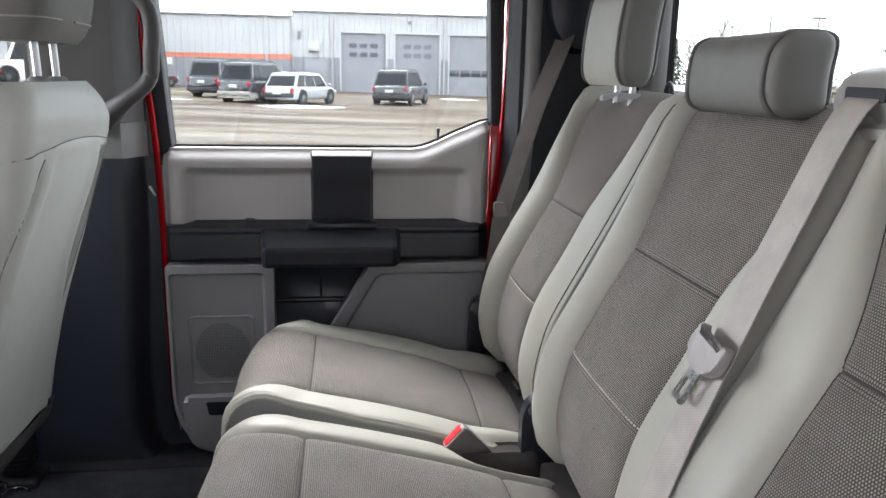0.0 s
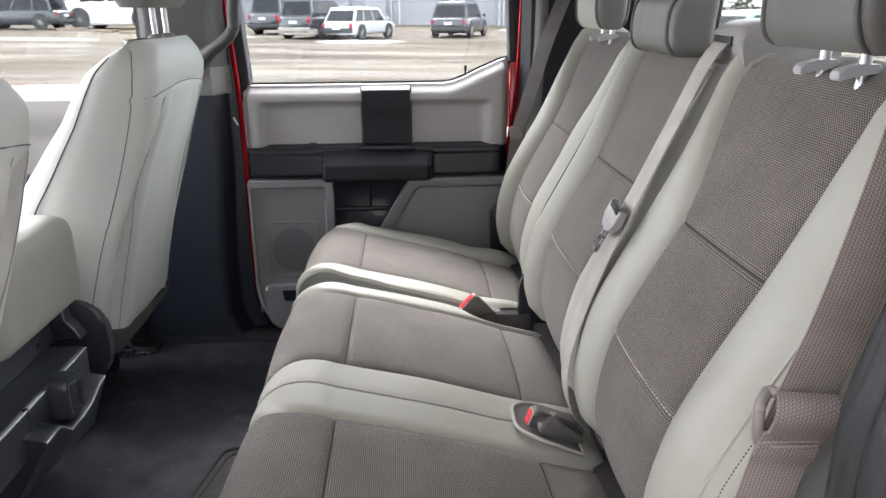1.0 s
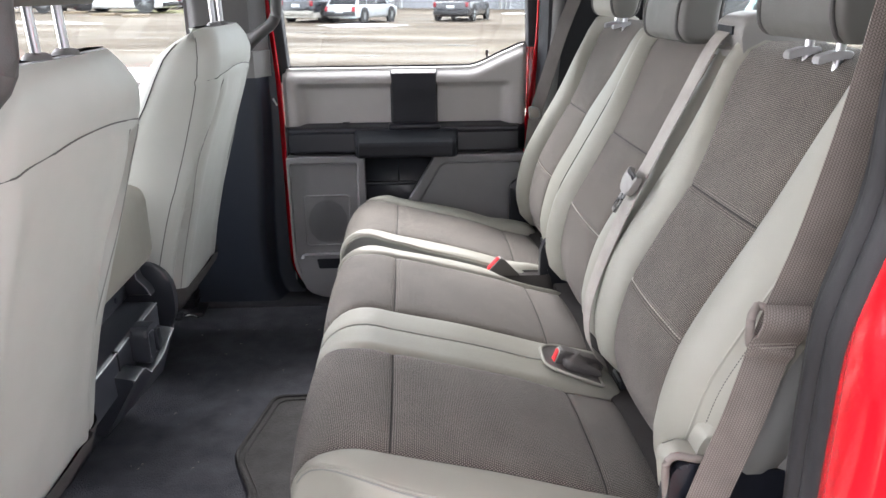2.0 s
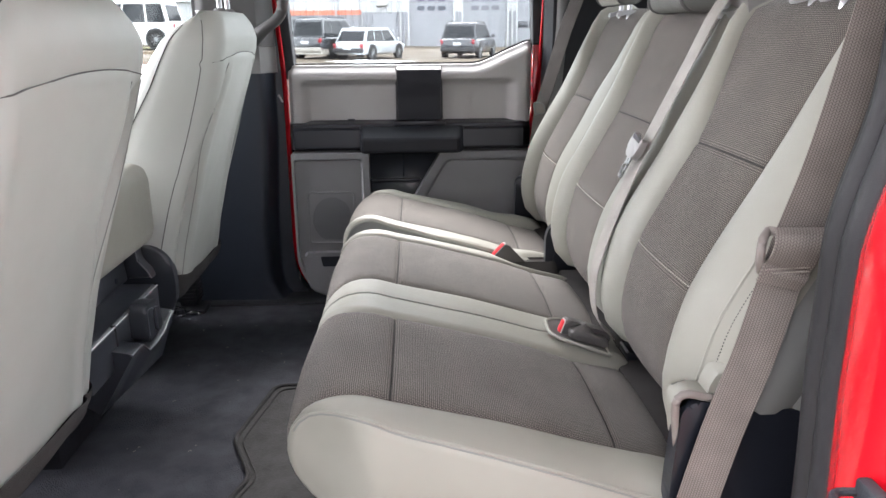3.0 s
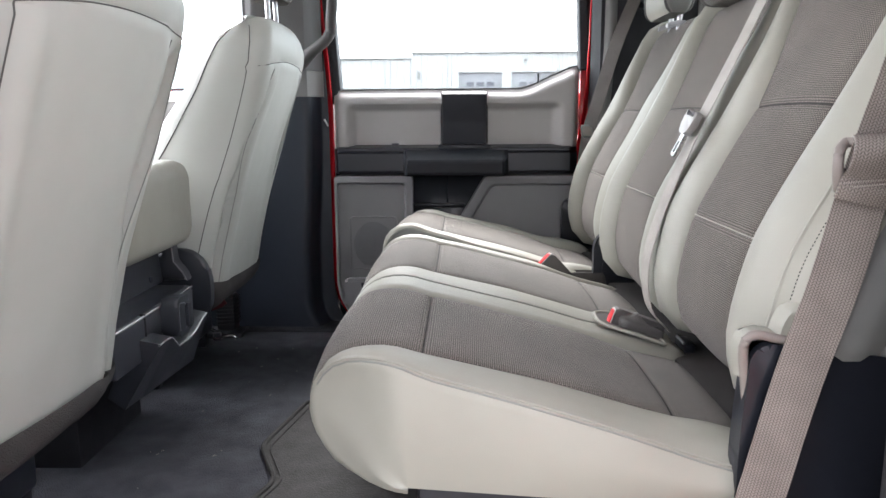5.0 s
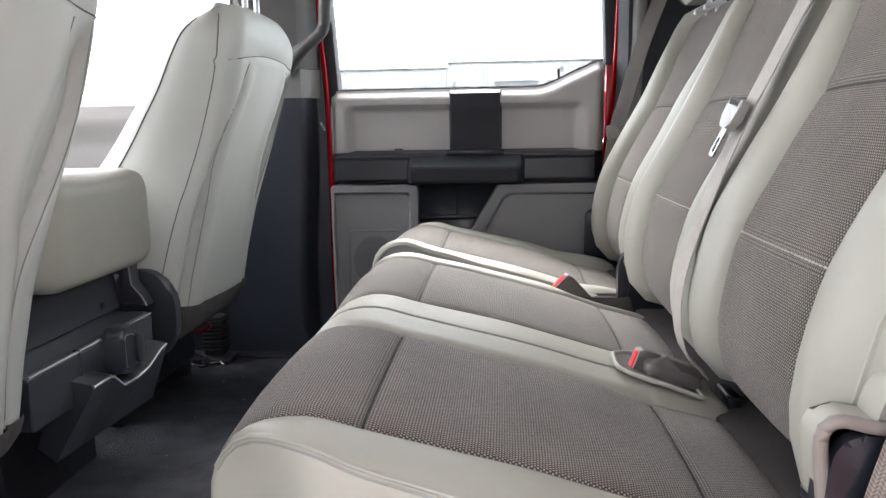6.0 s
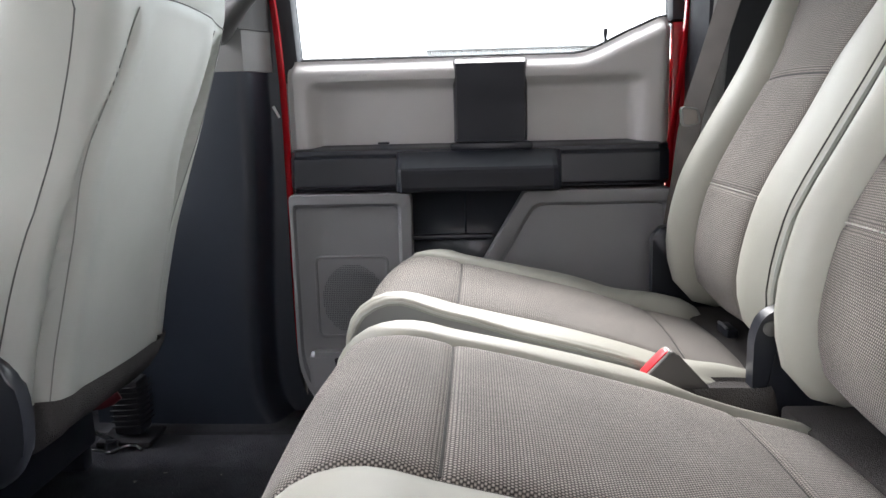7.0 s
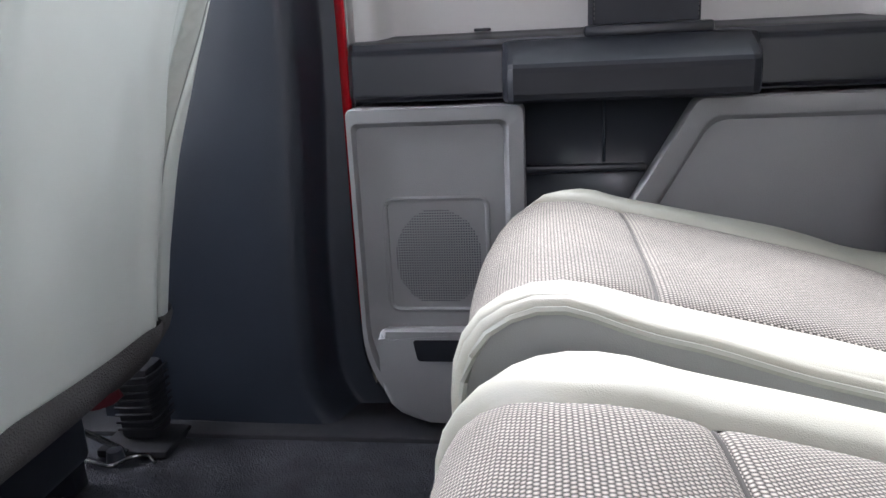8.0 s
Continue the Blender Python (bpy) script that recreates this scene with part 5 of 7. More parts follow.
# ---- front seats ----
def front_seat(y0, y1, dx, label, fold_lo):
    cy, hy = (y0 + y1) / 2, (y1 - y0) / 2
    ob = thing("front_seat", label, "car seat", (-0.62 + dx, cy, 0.0), "front seats")
    rear = [(0.190, -0.570), (0.26, -0.556), (0.34, -0.540), (0.45, -0.512), (0.56, -0.481), (0.66, -0.450), (0.74, -0.424), (0.785, -0.411), (0.83, -0.405), (0.862, -0.410), (0.882, -0.420), (0.890, -0.428)]
    front = [(0.190, -0.76), (0.34, -0.80), (0.45, -0.79), (0.56, -0.745), (0.60, -0.716), (0.667, -0.668), (0.725, -0.622), (0.785, -0.582), (0.830, -0.546), (0.862, -0.503), (0.880, -0.462), (0.890, -0.438)]

    def look_up(tab, z):
        for (a, u), (b, v) in zip(tab, tab[1:]):
            if z <= b:
                return u + (v - u) * (z - a) / (b - a)
        return tab[-1][1]
    nz, ny = 60, 96
    seam_z = 0.776

    def arch(t):
        return seam_z + 0.020 * (1 - (2 * t - 1) ** 2)

    right_in = [(0.27, 0.66), (0.46, 0.60), (0.50, 0.55), (0.55, 0.47), (0.60, 0.45), (0.65, 0.50), (0.70, 0.59), (0.80, 0.63)]
    right_out = [(0.27, 0.685), (0.41, 0.630), (0.46, 0.640), (0.50, 0.69), (0.55, 0.78), (0.63, 0.88), (0.70, 0.90), (0.80, 0.80)]
    left_in = [(0.27, 0.775), (0.39, 0.775), (0.47, 0.80), (0.54, 0.875), (0.59, 0.90), (0.64, 0.86), (0.71, 0.73), (0.80, 0.62)]
    wide_right = [(0.27, 0.193), (0.36, 0.192), (0.45, 0.190), (0.55, 0.208), (0.67, 0.226), (0.76, 0.220), (0.89, 0.220)]
    wide_left = [(0.27, 0.245), (0.38, 0.238), (0.45, 0.228), (0.53, 0.208), (0.60, 0.190), (0.66, 0.188), (0.72, 0.192), (0.78, 0.203), (0.89, 0.206)]

    def eased(tab, z):
        """The table's value, averaged a little way up and down so that it has no corners."""
        return sum(look_up(tab, min(max(z + d, tab[0][0]), tab[-1][0])) for d in (-0.03, -0.015, 0.0, 0.015, 0.03)) / 5

    def trough(u, z):
        """The two lines in |u| between which the back is drawn in, towards one side or the other."""
        if u > 0:
            return eased(right_in, z), eased(right_out, z)
        if fold_lo:
            a = eased(left_in, z)
            return a, a + 0.02 + (0.97 - a) * smooth01((0.60 - z) / 0.10)
        return 0.97, 0.985

    def half_width(z, u):
        topf = smooth01((z - 0.80) / 0.09)
        if u > 0:
            w = eased(wide_right, z)
        else:
            w = eased(wide_left, z) if fold_lo else hy
        return w * (1 - 0.22 * topf ** 2)

    def rear_x(u, z):
        """The rear face: crowned, with a drawn-in trough along each side and grooves along its seams."""
        w, r = half_width(z, u), 0.040
        e = max(0.0, (abs(u) * w - (w - r)) / r)
        x = look_up(rear, z) - r * (1 - math.sqrt(max(0.0, 1 - e * e))) + 0.010 * (1 - u * u)
        top = arch((u + 1) / 2)
        if z < top:
            q = smooth01((top - z) / 0.05)
            a, b = trough(u, z)
            m = (abs(u) - a) / (b - a)
            if 0 < m < 1:
                fall = m if u > 0 else 1 - m
                x -= 0.025 * q * (0.75 * min(1.0, fall / 0.93) + 0.25 * smooth01(fall / 0.93)) * (1 - smooth01((fall - 0.93) / 0.07)) * min(1.0, (b - a) / 0.20)
            for line, deep in ((a, 0.006), (b, 0.0035)):
                x -= deep * q * math.exp(-((abs(u) - line) / 0.016) ** 2)
            x += 0.006 * q * math.exp(-((abs(u) - a + 0.10) / 0.09) ** 2)
        return x - 0.0045 * math.exp(-((z - top) / 0.005) ** 2)

    # rear face and sides as one wrapped grid, split into panels along its seams
    cols = []
    for k in range(9):
        cols.append(("in", k / 9))
    for k in range(ny + 1):
        cols.append(("rear", k / ny))
    for k in range(1, 10):
        cols.append(("out", k / 9))
    grid = []
    zs = sorted([0.262 + (0.890 - 0.262) * k / nz for k in range(nz + 1)])
    for z in zs:
        xr, xf = look_up(rear, z), look_up(front, z)
        row = []
        for kind, k in cols:
            r = 0.040
            if kind == "rear":
                u = 2 * k - 1
                x, y = rear_x(u, z), cy + half_width(z, u) * u
            else:
                side = -1 if kind == "in" else 1
                kk = 1 - k if kind == "in" else k
                x = (xr - r) + ((xf) - (xr - r)) * kk
                bulge = 0.016 * math.sin(math.pi * min(1, kk * 1.02)) * smooth01((z - 0.3) / 0.2)
                tuck = 0.05 * smooth01((kk - 0.80) / 0.2) ** 2
                line = 0.004 * math.exp(-((kk - 0.70) / 0.02) ** 2)
                y = cy + side * (half_width(z, side) + bulge - tuck - line)
            row.append(Vector((x + dx, y, z)))
        grid.append(row)
    panels = {}
    for i in range(len(zs) - 1):
        for c in range(len(cols) - 1):
            kind, k = cols[c]
            zm = (zs[i] + zs[i + 1]) / 2
            if kind == "rear" and cols[c + 1][0] == "rear":
                t = (k + cols[c + 1][1]) / 2
                key = "top_cap" if zm > arch(t) else "rear_panel"
            else:
                key = "side_in" if (kind == "in") else "side_out"
            panels.setdefault(key, []).append((i, c))
    for key, cells in panels.items():
        bm = bmesh.new()
        made = {}
        for i, c in cells:
            vs = []
            for q in ((i, c), (i, c + 1), (i + 1, c + 1), (i + 1, c)):
                if q not in made:
                    made[q] = bm.verts.new(grid[q[0]][q[1]])
                vs.append(made[q])
            bm.faces.new(vs)
        nm = {"top_cap": "back_cap", "rear_panel": "back_panel"}.get(key, "side_panel")
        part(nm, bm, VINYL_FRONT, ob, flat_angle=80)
    # top and front closure
    bm = bmesh.new()
    top = [bm.verts.new(p) for p in grid[-1]]
    bm.faces.new(top)
    for a, b in zip(grid, grid[1:]):
        bm.faces.new([bm.verts.new(p) for p in (a[0], a[-1], b[-1], b[0])])
    part("front_panel", bm, CLOTH, ob, flat_angle=30)
    # seams
    path = []
    for c, (kind, k) in enumerate(cols):
        if kind == "rear":
            i = min(range(len(zs)), key=lambda q: abs(zs[q] - arch(k)))
            p = grid[i][c].copy()
            p.z = arch(k)
            if abs(2 * k - 1) < 0.96:
                path.append(p + Vector((0.0005, 0, 0)))
    part("back_seam", tube(path, 0.0011, 6), SEAM_DARK, ob, "dark seam under the back cap")
    for u in (-1.0 if fold_lo else -0.955, 0.955):
        c = min((c for c, q in enumerate(cols) if q[0] == "rear"), key=lambda c: abs(2 * cols[c][1] - 1 - u))
        part("edge_seam", tube([grid[i][c] + Vector((0.0006, 0, 0)) for i in range(2, 59)], 0.0011, 6), SEAM_DARK if u < 0 else SEAM_GREY, ob)
    for u0 in ((-1, 1) if fold_lo else (1,)):
        for which in ((0, 1) if u0 > 0 else (0,)):
            pts = []
            for k in range(26):
                z = 0.275 + (seam_z - 0.277) * k / 25
                u = u0 * trough(u0, z)[which]
                pts.append((rear_x(u, z) + dx + 0.0010, cy + half_width(z, u) * u, z))
            part("panel_seam", tube(curve_points(pts, 60), 0.0009, 6), SEAM_GREY, ob)
    side_c = [c for c, q in enumerate(cols) if q[0] == "in"][3]
    part("side_seam", tube([grid[i][side_c] + Vector((0, -0.0006, 0)) for i in range(2, 58)], 0.0013, 6), THREAD_DARK, ob)
    # carpet flap and base
    flap = bmesh.new()
    rows = []
    for k, (gi, drop, tuck, off) in enumerate(((1, 0.0, 0.0, 0.0025), (0, 0.0, 0.0, 0.004), (0, 0.020, 0.006, 0.004), (0, 0.045, 0.022, 0.003), (0, 0.066, 0.045, 0.001), (0, 0.074, 0.060, 0.0))):
        row = []
        for c in range(4, len(cols) - 4):
            kind, q = cols[c]
            p = grid[gi][c].copy()
            sgn = {"in": -1, "out": 1}.get(kind, max(-1, min(1, (2 * q - 1) * 1.0)) ** 9 if kind == "rear" else 0)
            u = 2 * q - 1 if kind == "rear" else sgn
            even = 0.6 * (1 - u * u) * (0.010 if gi else 0.012)
            row.append(flap.verts.new((p.x + off + even - tuck, p.y + sgn * off - sgn * tuck * 0.5, p.z - drop + 0.004 * math.sin(7 * p.y + k))))
        rows.append(row)
    for p, q in zip(rows, rows[1:]):
        for j in range(len(p) - 1):
            flap.faces.new((p[j], p[j + 1], q[j + 1], q[j]))
    part("carpet_flap", flap, CARPET_FLAP, ob, "charcoal carpet flap under the backrest")
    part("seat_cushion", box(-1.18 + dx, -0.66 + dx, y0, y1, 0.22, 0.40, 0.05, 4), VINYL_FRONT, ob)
    part("seat_base", box(-1.10 + dx, -0.70 + dx, y0 + 0.05, y1 - 0.05, 0.05, 0.215, 0.01), BLACK, ob)
    for y in (y0 + 0.04, y1 - 0.07):
        part("slide_rail", box(-1.15 + dx, -0.72 + dx, y, y + 0.03, 0.0, 0.048, 0.004), BLACK, ob)
    # headrest
    for py in (cy - 0.04, cy + 0.04):
        post = part("post", tube([(-0.440 + dx, py, 0.86), (-0.443 + dx, py, 0.975)], 0.0062, 12), CHROME, ob, "chrome post")
        part("sleeve", tube([(-0.440 + dx, py, 0.884), (-0.441 + dx, py, 0.894), (-0.441 + dx, py, 0.898)], [0.020, 0.016, 0.011], 16), PILLAR_GREY, post)
    rings = []
    for k in range(15):
        t = k / 14
        z = 0.952 + 0.21 * t
        e = max((1 - abs(2 * t - 1) ** 4.0) ** 0.25, 0.62)
        rings.append([(x, y, z) for x, y in oval(-0.455 + dx + 0.03 * t, cy, 0.062 * e, 0.130 * (0.86 + 0.14 * e), 4.0, 36)])
    hr = part("headrest", ring_loft(rings), HEADREST, ob, "grey vinyl headrest")
    part("headrest_seam", tube([(x, y, 0.985) for x, y in oval(-0.453 + dx, cy, 0.0625, 0.130, 4.0, 36)], 0.0016, 6), PIPING, hr)
    return ob


front_seat(1.226, 1.676, 0.0, "pale grey vinyl front passenger seat with chrome headrest posts", True)
front_seat(0.292, 0.742, 0.014, "pale grey vinyl driver seat with chrome headrest posts", False)


# ---- folded centre seat and its base ----
console = thing("centre_console", "folded pale vinyl centre seat on a black plastic base", "car console", (-0.75, YC, 0.0))
part("armrest_pad", box(-1.045, -0.560, 0.834, 1.164, 0.390, 0.574, 0.038, 5), VINYL, console, "pale vinyl pad with rounded corners")
# darker than the console plastic: shade under the pad is in the colour
part("base_body", box(-0.98, -0.655, 0.80, 1.165, 0.2145, 0.398, 0.012), PILLAR_BLACK, console)
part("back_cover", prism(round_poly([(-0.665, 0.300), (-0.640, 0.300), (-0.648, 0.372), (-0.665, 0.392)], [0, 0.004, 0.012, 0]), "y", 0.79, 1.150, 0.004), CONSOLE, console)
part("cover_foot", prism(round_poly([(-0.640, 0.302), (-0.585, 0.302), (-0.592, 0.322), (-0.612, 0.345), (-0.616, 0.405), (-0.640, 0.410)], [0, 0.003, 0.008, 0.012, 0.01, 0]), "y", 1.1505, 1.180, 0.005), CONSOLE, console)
part("side_bracket", prism(round_poly([(-0.70, 0.36), (-0.70, 0.47), (-0.655, 0.475), (-0.62, 0.44), (-0.622, 0.36)], 0.015), "y", 1.182, 1.196, 0.004), PILLAR_DARK, console, "grey pivot bracket")
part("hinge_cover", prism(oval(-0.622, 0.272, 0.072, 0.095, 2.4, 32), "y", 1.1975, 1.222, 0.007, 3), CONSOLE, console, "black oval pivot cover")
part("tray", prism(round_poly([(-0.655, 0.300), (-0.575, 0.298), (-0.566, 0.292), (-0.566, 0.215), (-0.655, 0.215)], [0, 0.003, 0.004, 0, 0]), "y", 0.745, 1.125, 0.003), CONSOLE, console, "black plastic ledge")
# skirt in the same dark black: shade below the ledge painted in
part("skirt", box(-0.98, -0.700, 0.850, 1.122, 0.0, 0.214, 0.004), PILLAR_BLACK, console, "lower housing, shade below the ledge put into its black")
part("tray_joint", box(-0.574, -0.5640, 0.872, 0.876, 0.20, 0.2995), RUBBER, console)
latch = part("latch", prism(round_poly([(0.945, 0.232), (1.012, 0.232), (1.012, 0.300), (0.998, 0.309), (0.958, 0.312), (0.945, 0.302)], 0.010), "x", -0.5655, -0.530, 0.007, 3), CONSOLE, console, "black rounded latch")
part("latch_rim", tube([(-0.531, y, z) for y, z in (lambda q: q[8:] + q[:3])(round_poly([(0.953, 0.240), (0.988, 0.240), (0.988, 0.294), (0.953, 0.300)], 0.010))], 0.0016, 6), CHROME, latch, "chrome latch rim")
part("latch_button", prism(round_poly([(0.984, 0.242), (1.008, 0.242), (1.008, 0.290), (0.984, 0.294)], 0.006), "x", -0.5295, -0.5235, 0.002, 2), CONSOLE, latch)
# notched storage flap: its edge is level, drops into a notch and rises again
edge_line = [(0.846, 0.250), (0.895, 0.250), (0.908, 0.246), (0.936, 0.222), (0.985, 0.219), (1.030, 0.224), (1.075, 0.240), (1.102, 0.244)]
bm = bmesh.new()
rows = []
for x, up in ((-0.588, 0.010), (-0.562, 0.006), (-0.535, 0.001), (-0.530, -0.002), (-0.529, -0.006)):
    rows.append([bm.verts.new((x, y, z + up)) for y, z in edge_line])
# the front face narrows to a slanting lower edge, and the underside runs back to the base
rows.append([bm.verts.new((-0.604 + 0.15 * (y - 0.846), y, 0.121 + 0.05 * (y - 0.846))) for y, z in edge_line])
rows.append([bm.verts.new((-0.640, 0.856 + (y - 0.846) * 0.97, 0.140)) for y, z in edge_line])
for q, w in zip(rows, rows[1:]):
    for i in range(len(edge_line) - 1):
        bm.faces.new((q[i], q[i + 1], w[i + 1], w[i]))
for i in (0, len(edge_line) - 1):
    bm.faces.new([r[i] for r in rows])
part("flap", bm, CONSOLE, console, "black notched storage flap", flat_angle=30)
# lips drawn as pale tubes: painted highlights along the console's edges
part("flap_lip", tube([(-0.5295, y, z - 0.0030) for y, z in edge_line], 0.0024, 8), EDGE_HIGHLIGHT, console, "painted highlight along the flap's edge")
for ya, yb in ((0.747, 0.943), (1.014, 1.123)):
    part("ledge_lip", tube([(-0.5665, ya, 0.2955), (-0.5660, (ya + yb) / 2, 0.2955), (-0.5665, yb, 0.2955)], 0.0024, 8), EDGE_HIGHLIGHT, console)
part("foot_lip", tube([(-0.586, 1.1485, 0.304), (-0.594, 1.1485, 0.322), (-0.613, 1.1485, 0.346), (-0.617, 1.1485, 0.402)], 0.0018, 6), EDGE_HIGHLIGHT, console)
part("screw", tube([(-0.649, 1.090, 0.318), (-0.640, 1.090, 0.318)], 0.007, 12), CHARCOAL, console)

STEEL = plain("dull_steel", (0.22, 0.225, 0.235), 0.25, vary=0.1, bump=0, metal=0.9)
# belt stalk and wires under the passenger seat
lever = thing("seat_lever", "bent black and steel lever on the carpet under the front seat", "lever", (-0.66, 1.62, 0.0))
part("rod", tube(curve_points([(-0.80, 1.700, 0.066), (-0.765, 1.700, 0.046), (-0.722, 1.702, 0.022), (-0.700, 1.700, 0.012)], 14), 0.0050, 8), STEEL, lever, "bare steel rod")
part("fork", tube(curve_points([(-0.755, 1.685, 0.008), (-0.732, 1.671, 0.012), (-0.705, 1.668, 0.010), (-0.690, 1.690, 0.010), (-0.668, 1.698, 0.010), (-0.650, 1.686, 0.006)], 24), 0.0032, 8), STEEL, lever, "bent steel fork")
part("pivot", tube([(-0.712, 1.690, 0.0), (-0.712, 1.690, 0.022)], [0.014, 0.011], 12), BLACK, lever)
# strap's red is darkened: shade under the seat is put into the colour
part("red_strap", add_ribbon(bmesh.new(), [(-0.745, 1.672, 0.098), (-0.712, 1.672, 0.104), (-0.690, 1.672, 0.112), (-0.675, 1.672, 0.124)], (0.4, 0.1, 0.9), 0.016, 0.003), plain("red_strap_shaded", (0.09, 0.006, 0.012), 0.7, bump=0.2), lever, "red strap with the seat's shade in its colour")
vent = thing("floor_vent", "ribbed black air outlet under the front seat", "air vent", (-0.66, 1.74, 0.0))
part("body", box(-0.75, -0.640, 1.700, 1.785, 0.0, 0.014, 0.005), PILLAR_BLACK, vent)
part("backing", box(-0.725, -0.667, 1.728, 1.782, 0.0145, 0.130, 0.010), PILLAR_BLACK, vent)
for k in range(8):
    z = 0.034 + 0.0115 * k
    part("rib", tube(curve_points([(-0.725, 1.726, z), (-0.681, 1.725, z + 0.002), (-0.666, 1.733, z + 0.003), (-0.665, 1.782, z + 0.003)], 10), 0.0022, 6), PILLAR_BLACK, vent)

# rubber floor mat under the bench
mat_poly = round_poly([(-0.330, 1.186), (-0.376, 0.940), (-0.312, 0.795), (-0.345, 0.700), (-0.345, 0.30), (0.10, 0.30), (0.10, 1.186)], [0.03, 0.03, 0.03, 0.04, 0.04, 0, 0], 6)
floor_mat = thing("floor_mat", "black rubber floor mat with a raised rim on the carpet", "floor mat", (-0.1, 0.8, 0.0))
part("sheet", prism(mat_poly, "z", 0.001, 0.006, 0.002), MAT_RUBBER, floor_mat)
bm = bmesh.new()
inner = [(x + (0.0 - x) * 0.045, y + (0.75 - y) * 0.045) for x, y in mat_poly]
add_tube(bm, [(x, y, 0.006) for x, y in mat_poly + mat_poly[:1]], 0.0055, 8, False)
add_tube(bm, [(x, y, 0.007) for x, y in inner + inner[:1]], 0.0022, 6, False)
part("rim", bm, MAT_RUBBER, floor_mat, "raised rubber rim")

# lint trodden into the carpet
rnd_lint = random.Random(77)
bm = bmesh.new()
for k in range(46):
    x, y, a = rnd_lint.uniform(-0.62, -0.20), rnd_lint.uniform(0.30, 1.62), rnd_lint.uniform(0, 6.28)
    ln = rnd_lint.uniform(0.001, 0.005)
    add_tube(bm, [(x, y, 0.0012), (x + ln * math.cos(a), y + ln * math.sin(a), 0.0018), (x + ln * 1.8 * math.cos(a + 0.7), y + ln * 1.8 * math.sin(a + 0.7), 0.0012)], 0.0005, 4)
tagged(part("lint", bm, plain("pale_lint", (0.45, 0.42, 0.38), 0.9, bump=0), None), "pale specks of lint on the black carpet", "lint", "", "stuff")

# ---- outdoors ----
def ground_z(x, y):
    return -0.75 + 0.0075 * y - 0.02 * max(min(x, 40), -40)


def ground_material():
    m, n, l, b = material("wet_sandy_asphalt")
    nz, cr, mp = noise_ramp(n, l, 0.22, (0.078, 0.060, 0.045), (0.155, 0.128, 0.100), detail=8, stretch=(0.5, 1.6, 1), c0=0.35, c1=0.65)
    n2, c2, m2 = noise_ramp(n, l, 3.0, (0.80, 0.80, 0.80), (1.1, 1.08, 1.05), detail=8)
    mu = n.new("ShaderNodeMix")
    mu.data_type, mu.blend_type = "RGBA", "MULTIPLY"
    mu.inputs[0].default_value = 1.0
    l.new(cr.outputs[0], mu.inputs[6])
    l.new(c2.outputs[0], mu.inputs[7])
    l.new(mu.outputs[2], b.inputs["Base Color"])
    n3, c3, m3 = noise_ramp(n, l, 0.35, (0.62,) * 3, (0.95,) * 3, detail=6, stretch=(0.4, 1.8, 1), c0=0.42, c1=0.55)
    l.new(c3.outputs[0], b.inputs["Roughness"])
    b.inputs["Specular IOR Level"].default_value = 0.12
    return m


GROUND = ground_material()
SNOW = plain("old_snow", (0.82, 0.83, 0.85), 0.7, vary=0.06, grain=30, bump=0.6, big=3, dist=0.02)
bm = bmesh.new()
xs = [-900, -300, -120, -60, -40, -20, 0, 20, 40, 60, 120, 300, 900]
ys = [-900, -300, -100, -40, -10, 0, 10, 20, 30, 40, 50, 60, 80, 120, 300, 900]
gv = [[bm.verts.new((x, y, ground_z(x, min(max(y, -20), 120)))) for y in ys] for x in xs]
for i in range(len(xs) - 1):
    for k in range(len(ys) - 1):
        bm.faces.new((gv[i][k], gv[i + 1][k], gv[i + 1][k + 1], gv[i][k + 1]))
solid("ground", bm, GROUND, "wet sandy asphalt of a large parking lot", "ground", "structure")


def patch(x, y, rx, ry, seed, mat, h, label, name, category):
    rnd = random.Random(seed)
    bm = bmesh.new()
    ph = [rnd.uniform(0, 6.28) for _ in range(4)]
    rings = []
    for q in (1.0, 0.85, 0.6, 0.3):
        ring = []
        for k in range(36):
            a = 2 * math.pi * k / 36
            w = 1 + 0.28 * math.sin(2 * a + ph[0]) + 0.2 * math.sin(5 * a + ph[1]) + 0.12 * math.sin(9 * a + ph[2])
            px, py = x + rx * q * w * math.cos(a), y + ry * q * w * math.sin(a)
            ring.append(bm.verts.new((px, py, ground_z(px, py) + 0.004 + h * (1 - q) ** 0.6 * (1 + 0.4 * math.sin(7 * a + ph[3])))))
        rings.append(ring)
    for p, q in zip(rings, rings[1:]):
        for k in range(36):
            bm.faces.new((p[k], p[(k + 1) % 36], q[(k + 1) % 36], q[k]))
    bm.faces.new(rings[-1])
    return solid(name, bm, mat, label, category, "structure")


for k, (x, y, rx, ry) in enumerate([(-1.9, 33.6, 1.9, 0.9), (-8.2, 36.5, 0.9, 0.3), (7.6, 50.0, 1.2, 0.3), (-15, 33, 1.6, 0.4)]):
    patch(x, y, rx, ry, k, SNOW, 0.06, "thin patch of old melting snow on the asphalt", "snow_patch", "snow")
WET = plain("dark_wet_patch", (0.09, 0.085, 0.08), 0.15, vary=0.2, bump=0, big=2)
for k, (x, y, rx, ry) in enumerate([(1.6, 22.6, 0.5, 0.16), (-3.5, 28.2, 0.6, 0.14), (-1.0, 19.0, 0.5, 0.12)]):
    patch(x, y, rx, ry, 40 + k, WET, 0.0, "small puddle in the asphalt", "puddle", "puddle")
GRASS = plain("winter_grass", (0.17, 0.16, 0.07), 0.9, vary=0.3, grain=20, bump=0.8, big=2, dist=0.03)
